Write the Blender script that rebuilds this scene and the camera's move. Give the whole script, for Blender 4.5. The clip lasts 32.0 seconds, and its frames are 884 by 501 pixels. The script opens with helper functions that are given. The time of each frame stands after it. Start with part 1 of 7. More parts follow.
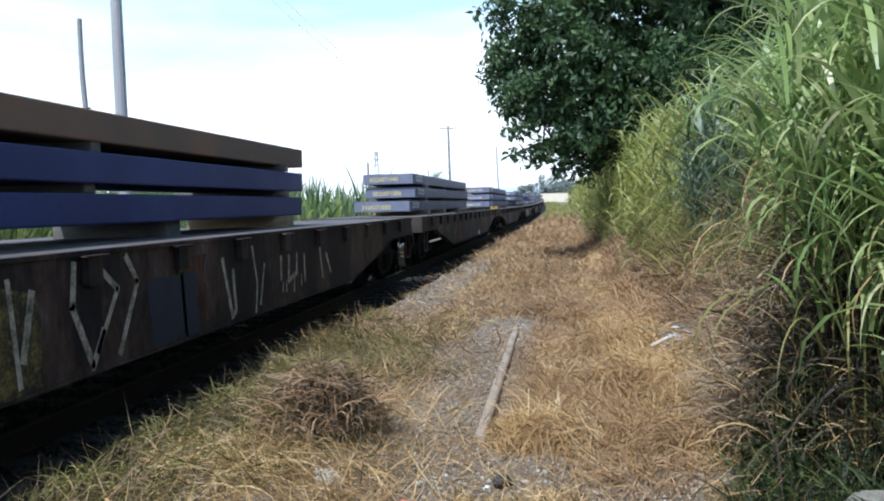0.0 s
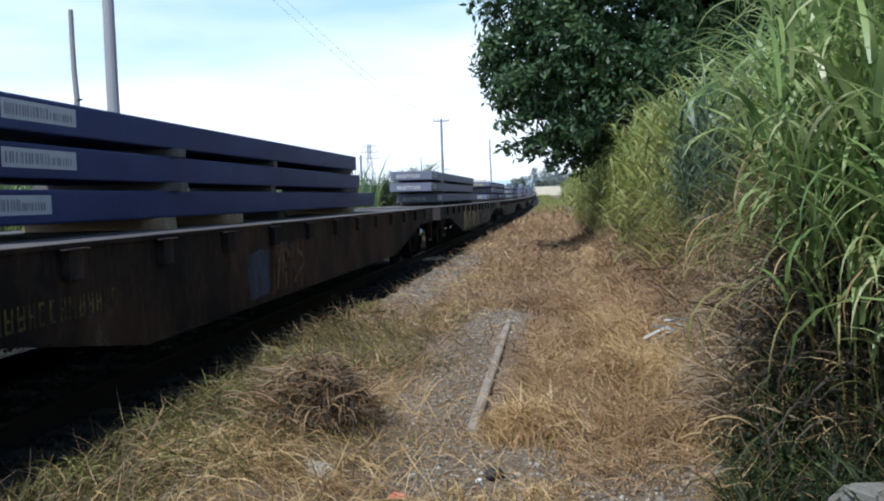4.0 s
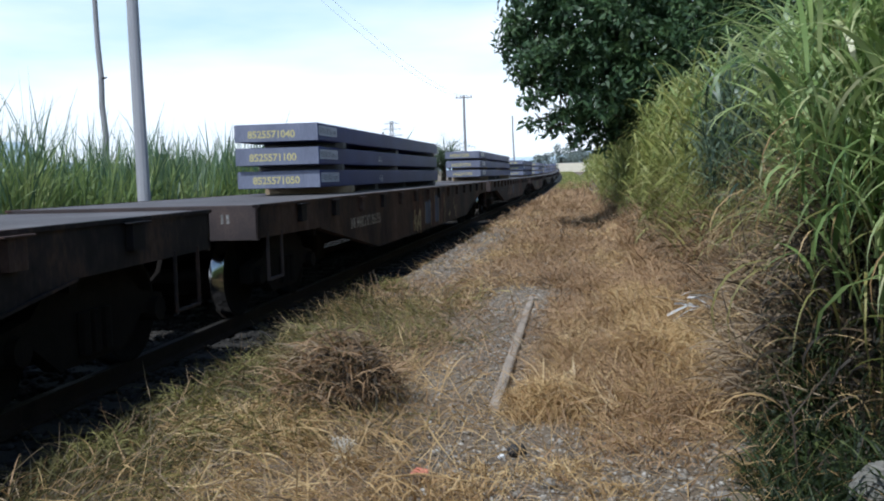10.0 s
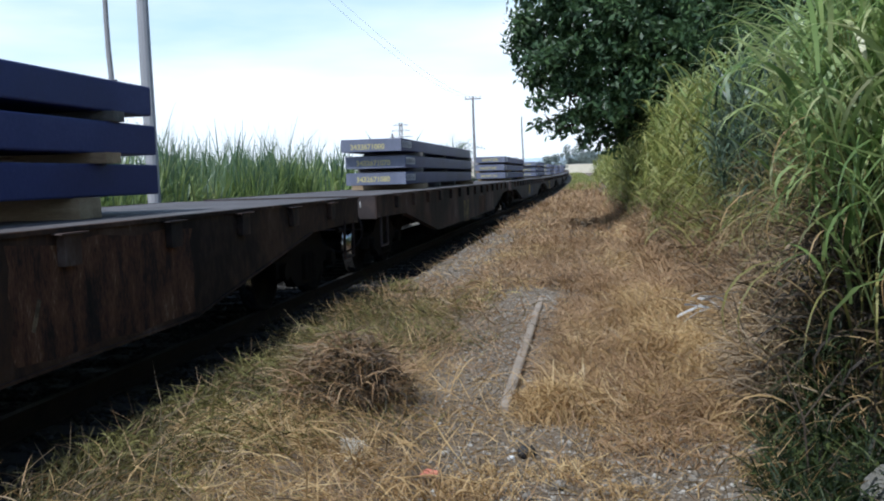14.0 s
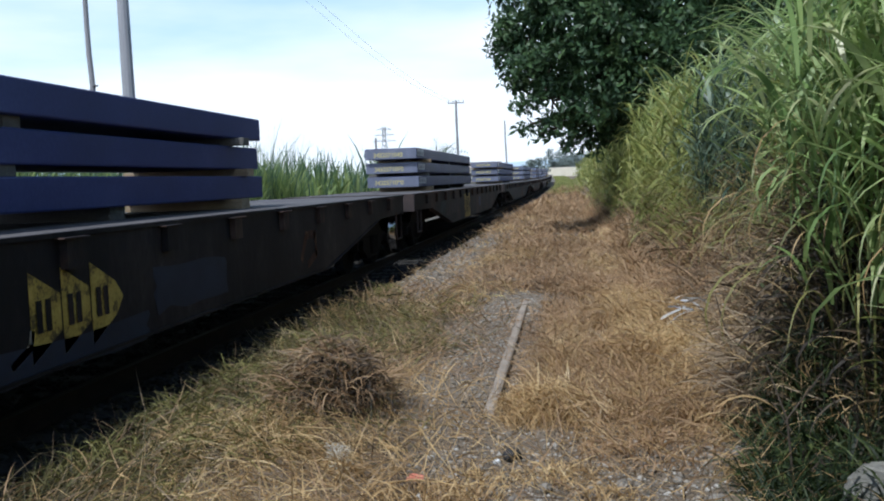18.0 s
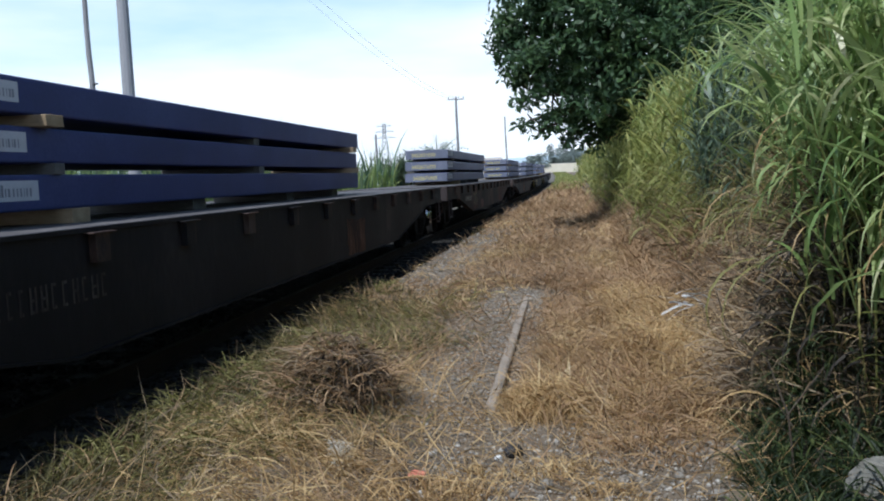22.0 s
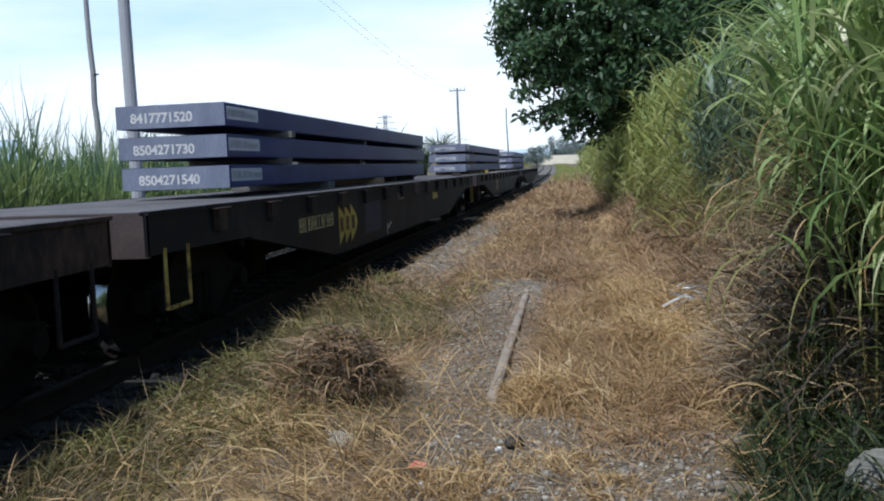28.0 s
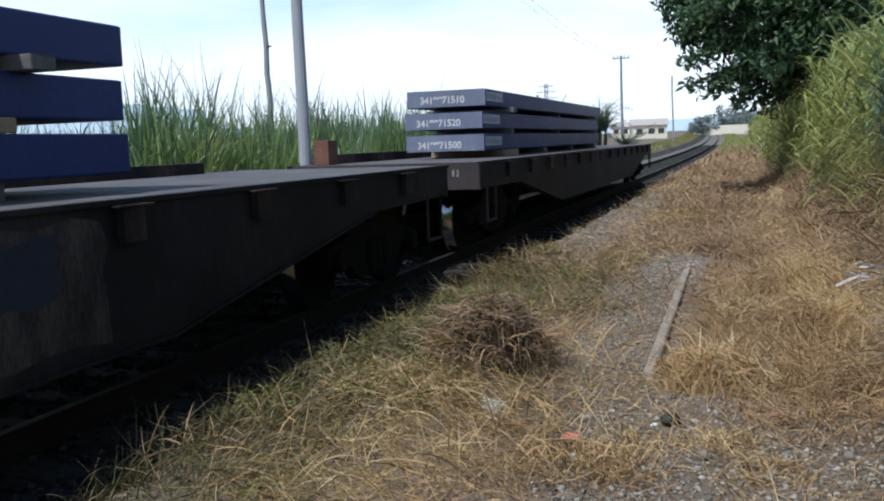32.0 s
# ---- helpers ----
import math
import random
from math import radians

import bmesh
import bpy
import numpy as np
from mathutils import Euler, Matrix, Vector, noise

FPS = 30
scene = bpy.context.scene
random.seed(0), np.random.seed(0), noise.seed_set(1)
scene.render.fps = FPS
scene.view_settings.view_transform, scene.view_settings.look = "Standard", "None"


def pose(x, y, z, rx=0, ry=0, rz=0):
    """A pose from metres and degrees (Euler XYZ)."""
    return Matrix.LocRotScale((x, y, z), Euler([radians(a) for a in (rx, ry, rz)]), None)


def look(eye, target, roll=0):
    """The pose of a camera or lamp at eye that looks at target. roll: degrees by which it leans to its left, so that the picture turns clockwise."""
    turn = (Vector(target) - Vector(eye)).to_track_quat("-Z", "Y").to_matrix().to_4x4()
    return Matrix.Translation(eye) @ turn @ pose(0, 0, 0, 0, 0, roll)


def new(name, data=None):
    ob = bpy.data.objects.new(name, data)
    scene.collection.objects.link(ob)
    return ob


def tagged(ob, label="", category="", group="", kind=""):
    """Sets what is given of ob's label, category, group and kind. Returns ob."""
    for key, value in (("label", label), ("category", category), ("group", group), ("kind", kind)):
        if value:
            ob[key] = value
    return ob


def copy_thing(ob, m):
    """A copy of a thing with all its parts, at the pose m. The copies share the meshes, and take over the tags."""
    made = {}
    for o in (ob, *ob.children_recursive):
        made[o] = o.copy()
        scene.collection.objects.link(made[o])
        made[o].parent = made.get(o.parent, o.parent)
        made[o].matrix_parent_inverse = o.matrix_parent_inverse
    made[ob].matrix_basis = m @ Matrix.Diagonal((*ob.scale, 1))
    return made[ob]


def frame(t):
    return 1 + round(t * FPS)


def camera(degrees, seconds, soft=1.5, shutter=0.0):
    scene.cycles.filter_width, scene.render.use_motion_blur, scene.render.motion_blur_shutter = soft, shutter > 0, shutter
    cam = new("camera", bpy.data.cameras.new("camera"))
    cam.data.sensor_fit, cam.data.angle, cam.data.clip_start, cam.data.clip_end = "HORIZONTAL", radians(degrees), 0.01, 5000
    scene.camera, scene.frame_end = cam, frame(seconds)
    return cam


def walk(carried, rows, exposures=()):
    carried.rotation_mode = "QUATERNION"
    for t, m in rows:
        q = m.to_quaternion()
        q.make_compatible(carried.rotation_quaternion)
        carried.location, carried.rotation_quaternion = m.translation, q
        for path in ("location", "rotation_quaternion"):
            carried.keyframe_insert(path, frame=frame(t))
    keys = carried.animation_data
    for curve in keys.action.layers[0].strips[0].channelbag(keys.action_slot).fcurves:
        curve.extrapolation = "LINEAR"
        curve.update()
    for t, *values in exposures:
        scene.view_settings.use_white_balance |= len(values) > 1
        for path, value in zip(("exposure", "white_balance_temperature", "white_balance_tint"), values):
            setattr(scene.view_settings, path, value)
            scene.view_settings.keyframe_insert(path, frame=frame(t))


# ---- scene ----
cam = camera(52.0, 32.0, soft=2.0)
EYE = (0.0, 0.0, 1.55)
# seconds, tilt, lean, turn of the hand-held camera, which stays on one spot
VIEW = [
    (0, 87.14, 1.57, 8.00),
    (0.5, 87.39, 1.60, 7.80),
    (1, 87.44, 1.69, 7.89),
    (1.5, 87.58, 1.75, 8.06),
    (2, 87.75, 1.82, 8.20),
    (2.5, 87.87, 1.81, 7.72),
    (3, 87.34, 1.55, 7.48),
    (3.5, 87.09, 1.48, 7.19),
    (4, 86.68, 1.43, 7.55),
    (4.5, 86.44, 1.40, 7.55),
    (6.5, 85.71, 1.60, 8.01),
    (7, 85.54, 1.67, 8.16),
    (7.5, 85.38, 1.55, 8.34),
    (8, 85.54, 1.60, 8.48),
    (8.5, 85.43, 1.43, 8.49),
    (9, 85.64, 1.50, 8.71),
    (9.5, 85.45, 1.69, 9.13),
    (10, 85.27, 1.58, 8.97),
    (10.5, 85.66, 1.68, 8.60),
    (11, 85.71, 1.61, 8.63),
    (11.5, 85.70, 1.78, 8.90),
    (12, 85.55, 2.00, 9.36),
    (12.5, 85.57, 1.87, 9.66),
    (13, 85.39, 1.88, 10.09),
    (13.5, 85.50, 1.86, 9.80),
    (14, 85.37, 1.71, 9.55),
    (14.5, 85.20, 1.87, 9.64),
    (16.5, 85.47, 1.90, 8.63),
    (17, 85.38, 1.96, 8.53),
    (17.5, 85.49, 1.94, 8.50),
    (18, 85.59, 2.06, 8.52),
    (18.5, 85.32, 1.97, 8.56),
    (19, 85.13, 2.04, 8.64),
    (19.5, 85.15, 2.05, 8.79),
    (20, 85.11, 1.94, 8.77),
    (20.5, 85.21, 2.13, 8.88),
    (21, 85.34, 2.13, 8.77),
    (21.5, 85.32, 2.17, 8.91),
    (22, 85.37, 2.30, 8.54),
    (22.5, 85.26, 2.14, 8.63),
    (23, 85.22, 2.22, 8.80),
    (23.5, 84.91, 2.40, 8.82),
    (24, 84.64, 2.60, 8.58),
    (24.5, 84.67, 2.40, 8.60),
    (25, 84.89, 2.21, 8.45),
    (25.5, 85.09, 2.34, 8.49),
    (27.5, 84.94, 2.21, 8.54),
    (28, 84.84, 2.19, 8.61),
    (28.5, 85.04, 2.13, 8.45),
    (29, 85.37, 1.93, 8.61),
    (29.5, 85.18, 1.82, 8.63),
    (30, 85.01, 1.87, 9.07),
    (30.5, 84.77, 1.90, 9.78),
    (31, 84.56, 1.93, 10.48),
    (31.5, 84.46, 1.79, 13.81),
    (32, 83.29, 1.91, 18.62),
]
walk(cam, [(t, pose(*EYE, a, b, c)) for t, a, b, c in VIEW], ((0, 0.5, 5750, 7), (1.5, 0.38, 5750, 7), (4, 0.11, 5750, 7), (8, 0.02, 5750, 7), (32, 0.0, 5750, 7)))

# ---- world and light ----
world = bpy.data.worlds.new("world")
scene.world = world
world.use_nodes = True
wt = world.node_tree
wt.nodes.clear()
w_out = wt.nodes.new("ShaderNodeOutputWorld")
w_bg = wt.nodes.new("ShaderNodeBackground")
w_sky = wt.nodes.new("ShaderNodeTexSky")
w_sky.sky_type = "NISHITA"
w_sky.sun_disc = False
SUN_DIR = Vector((-0.24, -0.52, 0.86)).normalized()
w_sky.sun_elevation = math.asin(SUN_DIR.z)
w_sky.sun_rotation = math.atan2(SUN_DIR.x, SUN_DIR.y)
w_sky.air_density, w_sky.dust_density, w_sky.ozone_density = 1.0, 1.0, 1.0
w_co = wt.nodes.new("ShaderNodeTexCoord")
w_map = wt.nodes.new("ShaderNodeMapping")
w_map.inputs["Scale"].default_value = (1.6, 1.6, 7.0)
w_noise = wt.nodes.new("ShaderNodeTexNoise")
w_noise.inputs["Scale"].default_value = 1.5
w_noise.inputs["Detail"].default_value = 5.0
w_sep = wt.nodes.new("ShaderNodeSeparateXYZ")
w_el = wt.nodes.new("ShaderNodeMapRange")
w_el.inputs["From Min"].default_value, w_el.inputs["From Max"].default_value = 0.07, 0.30
w_el.inputs["To Min"].default_value, w_el.inputs["To Max"].default_value = 0.52, -0.30
w_add = wt.nodes.new("ShaderNodeMath")
w_ramp = wt.nodes.new("ShaderNodeMapRange")
w_ramp.inputs["From Min"].default_value, w_ramp.inputs["From Max"].default_value = 0.52, 0.88
w_mix = wt.nodes.new("ShaderNodeMix")
w_mix.data_type = "RGBA"
w_mix.inputs["B"].default_value = (11.0, 11.3, 11.7, 1)
wt.links.new(w_co.outputs["Generated"], w_map.inputs["Vector"])
wt.links.new(w_map.outputs["Vector"], w_noise.inputs["Vector"])
wt.links.new(w_co.outputs["Generated"], w_sep.inputs[0])
wt.links.new(w_sep.outputs["Z"], w_el.inputs["Value"])
wt.links.new(w_noise.outputs["Fac"], w_add.inputs[0])
wt.links.new(w_el.outputs["Result"], w_add.inputs[1])
wt.links.new(w_add.outputs[0], w_ramp.inputs["Value"])
wt.links.new(w_ramp.outputs["Result"], w_mix.inputs["Factor"])
# pale haze that thins out upwards
w_haze = wt.nodes.new("ShaderNodeMapRange")
w_haze.inputs["From Min"].default_value, w_haze.inputs["From Max"].default_value = 0.10, 0.60
w_haze.inputs["To Min"].default_value, w_haze.inputs["To Max"].default_value = 0.9, 0.0
w_pale = wt.nodes.new("ShaderNodeMix")
w_pale.data_type = "RGBA"
w_pale.inputs["B"].default_value = (6.6, 9.2, 11.0, 1)
wt.links.new(w_sep.outputs["Z"], w_haze.inputs["Value"])
wt.links.new(w_haze.outputs["Result"], w_pale.inputs["Factor"])
wt.links.new(w_sky.outputs["Color"], w_pale.inputs["A"])
wt.links.new(w_pale.outputs["Result"], w_mix.inputs["A"])
wt.links.new(w_mix.outputs["Result"], w_bg.inputs["Color"])
wt.links.new(w_bg.outputs[0], w_out.inputs[0])
w_bg.inputs["Strength"].default_value = 0.10
sun = new("sun", bpy.data.lights.new("sun", "SUN"))
sun.data.energy, sun.data.angle, sun.data.color = 4.0, radians(0.6), (1.0, 0.965, 0.91)
sun.matrix_world = look(SUN_DIR * 50, (0, 0, 0))
scene.view_settings.exposure = 0.0


# ---- materials ----
def mat(name, rough=0.7, metal=0.0):
    m = bpy.data.materials.new(name)
    m.use_nodes = True
    b = m.node_tree.nodes["Principled BSDF"]
    b.inputs["Roughness"].default_value, b.inputs["Metallic"].default_value = rough, metal
    return m, m.node_tree, b


def node(nt, kind, **kw):
    n = nt.nodes.new(kind)
    for k, v in kw.items():
        n.inputs[k].default_value = v
    return n


def ramp(nt, fac, stops):
    r = nt.nodes.new("ShaderNodeValToRGB")
    els = r.color_ramp.elements
    while len(els) < len(stops):
        els.new(0.5)
    for e, (p, c) in zip(els, stops):
        e.position, e.color = p, (*c, 1)
    nt.links.new(fac, r.inputs["Fac"])
    return r.outputs["Color"]


def noisy(name, stops, scale=3.0, rough=0.7, metal=0.0, bump=0.2, fine=40.0, stretch=(1, 1, 1), fine_amount=0.35, spread=0.25, coords="Object", gloss=0.5):
    """Two scales of noise through a colour ramp, with fine relief."""
    m, nt, b = mat(name, rough, metal)
    b.inputs["Specular IOR Level"].default_value = gloss
    co = nt.nodes.new("ShaderNodeTexCoord")
    mp = nt.nodes.new("ShaderNodeMapping")
    mp.inputs["Scale"].default_value = stretch
    nt.links.new(co.outputs[coords], mp.inputs["Vector"])
    info = nt.nodes.new("ShaderNodeObjectInfo")
    n1 = node(nt, "ShaderNodeTexNoise", Scale=scale, Detail=6.0, Roughness=0.6)
    n1.noise_dimensions = "4D"
    n2 = node(nt, "ShaderNodeTexNoise", Scale=fine, Detail=4.0, Roughness=0.65)
    nt.links.new(mp.outputs[0], n1.inputs["Vector"])
    nt.links.new(mp.outputs[0], n2.inputs["Vector"])
    w = nt.nodes.new("ShaderNodeMath")
    w.operation = "MULTIPLY"
    w.inputs[1].default_value = 37.0
    nt.links.new(info.outputs["Random"], w.inputs[0])
    nt.links.new(w.outputs[0], n1.inputs["W"])
    mix = nt.nodes.new("ShaderNodeMix")
    mix.inputs["Factor"].default_value = fine_amount
    nt.links.new(n1.outputs["Fac"], mix.inputs["A"])
    nt.links.new(n2.outputs["Fac"], mix.inputs["B"])
    mr = nt.nodes.new("ShaderNodeMapRange")
    mr.inputs["From Min"].default_value, mr.inputs["From Max"].default_value = 0.5 - spread, 0.5 + spread
    nt.links.new(mix.outputs["Result"], mr.inputs["Value"])
    nt.links.new(ramp(nt, mr.outputs["Result"], stops), b.inputs["Base Color"])
    bp = node(nt, "ShaderNodeBump", Strength=bump, Distance=0.02)
    nt.links.new(n2.outputs["Fac"], bp.inputs["Height"])
    nt.links.new(bp.outputs[0], b.inputs["Normal"])
    return m


def leafy(name, stops, rough=0.5, through_light=0.35, patch=0.0):
    """Leaf and straw: a tone for each blade, some light passing through."""
    m, nt, b = mat(name, rough)
    geo = nt.nodes.new("ShaderNodeNewGeometry")
    fac = geo.outputs["Random Per Island"]
    if patch:
        co = nt.nodes.new("ShaderNodeTexCoord")
        n1 = node(nt, "ShaderNodeTexNoise", Scale=patch, Detail=3.0)
        nt.links.new(co.outputs["Object"], n1.inputs["Vector"])
        mr = nt.nodes.new("ShaderNodeMapRange")
        mr.inputs["From Min"].default_value, mr.inputs["From Max"].default_value = 0.3, 0.7
        nt.links.new(n1.outputs["Fac"], mr.inputs["Value"])
        mx = nt.nodes.new("ShaderNodeMix")
        mx.inputs["Factor"].default_value = 0.5
        nt.links.new(fac, mx.inputs["A"])
        nt.links.new(mr.outputs["Result"], mx.inputs["B"])
        fac = mx.outputs["Result"]
    col = ramp(nt, fac, stops)
    nt.links.new(col, b.inputs["Base Color"])
    tr = nt.nodes.new("ShaderNodeBsdfTranslucent")
    nt.links.new(col, tr.inputs["Color"])
    ms = nt.nodes.new("ShaderNodeMixShader")
    ms.inputs[0].default_value = through_light
    nt.links.new(b.outputs[0], ms.inputs[1])
    nt.links.new(tr.outputs[0], ms.inputs[2])
    nt.links.new(ms.outputs[0], nt.nodes["Material Output"].inputs["Surface"])
    return m


M_GROUND = noisy("dry_earth", [(0, (0.07, 0.052, 0.035)), (0.45, (0.145, 0.11, 0.076)), (0.75, (0.22, 0.18, 0.135)), (1, (0.31, 0.275, 0.23))], 0.6, 0.95, bump=0.6, fine=22.0, fine_amount=0.5)

M_GRAVEL = leafy("grey_gravel", [(0, (0.10, 0.085, 0.068)), (0.5, (0.235, 0.205, 0.17)), (0.88, (0.34, 0.31, 0.27)), (1, (0.46, 0.43, 0.39))], 0.9, 0.0)
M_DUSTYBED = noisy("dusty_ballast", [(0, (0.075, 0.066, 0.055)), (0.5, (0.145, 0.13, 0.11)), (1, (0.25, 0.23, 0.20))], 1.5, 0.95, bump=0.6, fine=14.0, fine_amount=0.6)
# stone lowered to near black: the train's shade is in its colour
M_SHADE_STONE = leafy("track_stone", [(0, (0.005, 0.0047, 0.0044)), (0.6, (0.013, 0.012, 0.011)), (1, (0.036, 0.033, 0.03))], 0.95, 0.0)
M_STRAW = leafy("dry_straw", [(0, (0.14, 0.078, 0.031)), (0.3, (0.34, 0.215, 0.095)), (0.6, (0.57, 0.395, 0.19)), (0.85, (0.75, 0.575, 0.31)), (1, (0.85, 0.73, 0.50))], 0.6, 0.35, 0.8)
M_STRAW_BROWN = leafy("brown_straw", [(0, (0.12, 0.067, 0.037)), (0.35, (0.30, 0.185, 0.097)), (0.7, (0.51, 0.34, 0.19)), (1, (0.69, 0.52, 0.34))], 0.65, 0.35, 0.7)
M_STRAW_GREEN = leafy("half_green_grass", [(0, (0.05, 0.055, 0.015)), (0.4, (0.16, 0.155, 0.043)), (0.75, (0.33, 0.30, 0.10)), (1, (0.56, 0.48, 0.24))], 0.6, 0.3, 0.9)
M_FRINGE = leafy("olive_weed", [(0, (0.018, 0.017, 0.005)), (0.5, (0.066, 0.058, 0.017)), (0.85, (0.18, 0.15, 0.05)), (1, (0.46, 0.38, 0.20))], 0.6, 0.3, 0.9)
M_DEAD = leafy("dead_thatch", [(0, (0.05, 0.034, 0.022)), (0.4, (0.165, 0.115, 0.07)), (0.75, (0.35, 0.265, 0.17)), (1, (0.56, 0.46, 0.33))], 0.7, 0.2, 0.9)
M_GRASS = leafy("tall_green_grass", [(0, (0.055, 0.105, 0.034)), (0.3, (0.17, 0.26, 0.078)), (0.55, (0.31, 0.41, 0.145)), (0.75, (0.44, 0.51, 0.23)), (0.92, (0.57, 0.57, 0.32)), (1, (0.68, 0.62, 0.43))], 0.38, 0.42, 1.0)
M_OLIVE = leafy("olive_bank_grass", [(0, (0.07, 0.09, 0.022)), (0.35, (0.20, 0.235, 0.062)), (0.65, (0.37, 0.39, 0.12)), (0.88, (0.52, 0.48, 0.20)), (1, (0.64, 0.56, 0.32))], 0.5, 0.42, 0.9)
# shade of the hollow and the clump is put into this thatch colour
M_SHADE_THATCH = leafy("shade_toned_thatch", [(0, (0.014, 0.011, 0.008)), (0.5, (0.040, 0.030, 0.021)), (0.85, (0.10, 0.08, 0.055)), (1, (0.25, 0.20, 0.15))], 0.75, 0.15, 0.9)
M_FLUFF = leafy("bleached_fluff", [(0, (0.5, 0.46, 0.38)), (1, (0.8, 0.77, 0.70))], 0.8, 0.3)
M_BLUEGRASS = leafy("blue_green_grass", [(0, (0.03, 0.055, 0.035)), (0.5, (0.09, 0.14, 0.095)), (1, (0.24, 0.30, 0.20))], 0.4, 0.35)
M_CANE = leafy("cane_leaf", [(0, (0.07, 0.115, 0.032)), (0.35, (0.16, 0.235, 0.066)), (0.75, (0.30, 0.365, 0.125)), (1, (0.50, 0.47, 0.23))], 0.5, 0.38, 0.5)
M_CANE_DARK = leafy("dark_cane_leaf", [(0, (0.04, 0.085, 0.045)), (0.6, (0.10, 0.165, 0.085)), (1, (0.22, 0.28, 0.15))], 0.45, 0.35, 0.4)
# weed green lowered so the hollow's shade lies in the colour
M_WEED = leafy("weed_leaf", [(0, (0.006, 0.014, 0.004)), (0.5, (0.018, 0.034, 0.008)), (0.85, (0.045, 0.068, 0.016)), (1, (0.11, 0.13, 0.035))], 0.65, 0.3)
M_LEAF = leafy("tree_leaf", [(0, (0.014, 0.033, 0.017)), (0.4, (0.038, 0.078, 0.032)), (0.7, (0.076, 0.135, 0.050)), (0.9, (0.135, 0.20, 0.07)), (1, (0.25, 0.28, 0.095))], 0.5, 0.28, 1.3)
# air haze is mixed into these far leaf greys
M_FARLEAF = leafy("distant_leaf", [(0, (0.13, 0.17, 0.15)), (1, (0.27, 0.31, 0.29))], 0.7, 0.2)
M_PALM = leafy("palm_leaf", [(0, (0.05, 0.085, 0.05)), (1, (0.15, 0.20, 0.12))], 0.5, 0.25)
M_BARK = noisy("bark", [(0, (0.03, 0.022, 0.016)), (1, (0.13, 0.10, 0.075))], 4, 0.95, bump=0.8, stretch=(1, 1, 0.25))
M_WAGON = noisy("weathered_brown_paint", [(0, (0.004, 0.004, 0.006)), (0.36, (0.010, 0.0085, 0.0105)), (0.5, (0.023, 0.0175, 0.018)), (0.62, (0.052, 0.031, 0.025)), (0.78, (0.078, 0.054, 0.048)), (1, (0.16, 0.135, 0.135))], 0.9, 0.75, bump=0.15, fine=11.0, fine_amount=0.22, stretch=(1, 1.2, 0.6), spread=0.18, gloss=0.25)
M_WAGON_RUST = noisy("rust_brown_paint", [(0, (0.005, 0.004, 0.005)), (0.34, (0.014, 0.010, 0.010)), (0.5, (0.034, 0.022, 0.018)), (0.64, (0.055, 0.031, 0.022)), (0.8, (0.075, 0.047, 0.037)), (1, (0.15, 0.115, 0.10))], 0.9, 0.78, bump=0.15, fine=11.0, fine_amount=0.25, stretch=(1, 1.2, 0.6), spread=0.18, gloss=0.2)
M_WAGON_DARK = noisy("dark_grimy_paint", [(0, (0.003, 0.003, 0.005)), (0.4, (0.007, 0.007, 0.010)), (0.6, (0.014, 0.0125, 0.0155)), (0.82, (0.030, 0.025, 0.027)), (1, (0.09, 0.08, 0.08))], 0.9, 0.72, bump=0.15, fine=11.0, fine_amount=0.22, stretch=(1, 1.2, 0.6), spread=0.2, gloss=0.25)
M_ENDPLATE = noisy("rusty_end_paint", [(0, (0.014, 0.010, 0.011)), (0.5, (0.033, 0.023, 0.023)), (1, (0.085, 0.055, 0.045))], 2.5, 0.75, bump=0.15)
M_DECK = noisy("worn_deck", [(0, (0.045, 0.041, 0.044)), (0.5, (0.095, 0.087, 0.090)), (1, (0.19, 0.175, 0.175))], 1.2, 0.8, bump=0.3, fine=30)
M_IRON = noisy("near_black_cast_iron", [(0, (0.004, 0.004, 0.004)), (1, (0.018, 0.015, 0.013))], 5, 0.9, 0.0, bump=0.3, gloss=0.1)
M_TREAD = noisy("polished_wheel_steel", [(0, (0.32, 0.32, 0.33)), (1, (0.50, 0.50, 0.51))], 8, 0.12, 1.0, bump=0.03)
# rail tops and sides carry the shade under the train in their colour
M_RAILHEAD = noisy("shade_dark_rail_head", [(0, (0.012, 0.011, 0.010)), (1, (0.03, 0.028, 0.026))], 8, 0.55, 0.0, bump=0.05, gloss=0.3)
# bed painted near black for the shade under the train
M_BED = noisy("shade_black_track_bed", [(0, (0.004, 0.0038, 0.0036)), (0.5, (0.010, 0.009, 0.008)), (1, (0.028, 0.025, 0.021))], 1.5, 0.95, bump=0.8, fine=14.0)
M_RAIL = noisy("rusty_rail_side", [(0, (0.010, 0.008, 0.007)), (1, (0.035, 0.024, 0.018))], 6, 0.9, bump=0.3, gloss=0.15)
M_OLDRAIL = noisy("dusty_old_rail", [(0, (0.16, 0.125, 0.095)), (0.5, (0.30, 0.25, 0.20)), (1, (0.46, 0.40, 0.34))], 5, 0.85, bump=0.25)
# mill scale made bluer to carry the sky's reflection in its colour
M_SLAB = noisy("sky_blued_mill_scale", [(0, (0.011, 0.017, 0.078)), (0.5, (0.021, 0.031, 0.132)), (1, (0.050, 0.066, 0.20))], 0.9, 0.5, 0.0, bump=0.10, fine=26, fine_amount=0.3, gloss=0.32)
M_SLABEND = noisy("flame_cut_slab_end", [(0, (0.088, 0.097, 0.145)), (0.5, (0.142, 0.155, 0.22)), (1, (0.22, 0.235, 0.31))], 3, 0.6, 0.1, bump=0.2, stretch=(1, 1, 0.3))
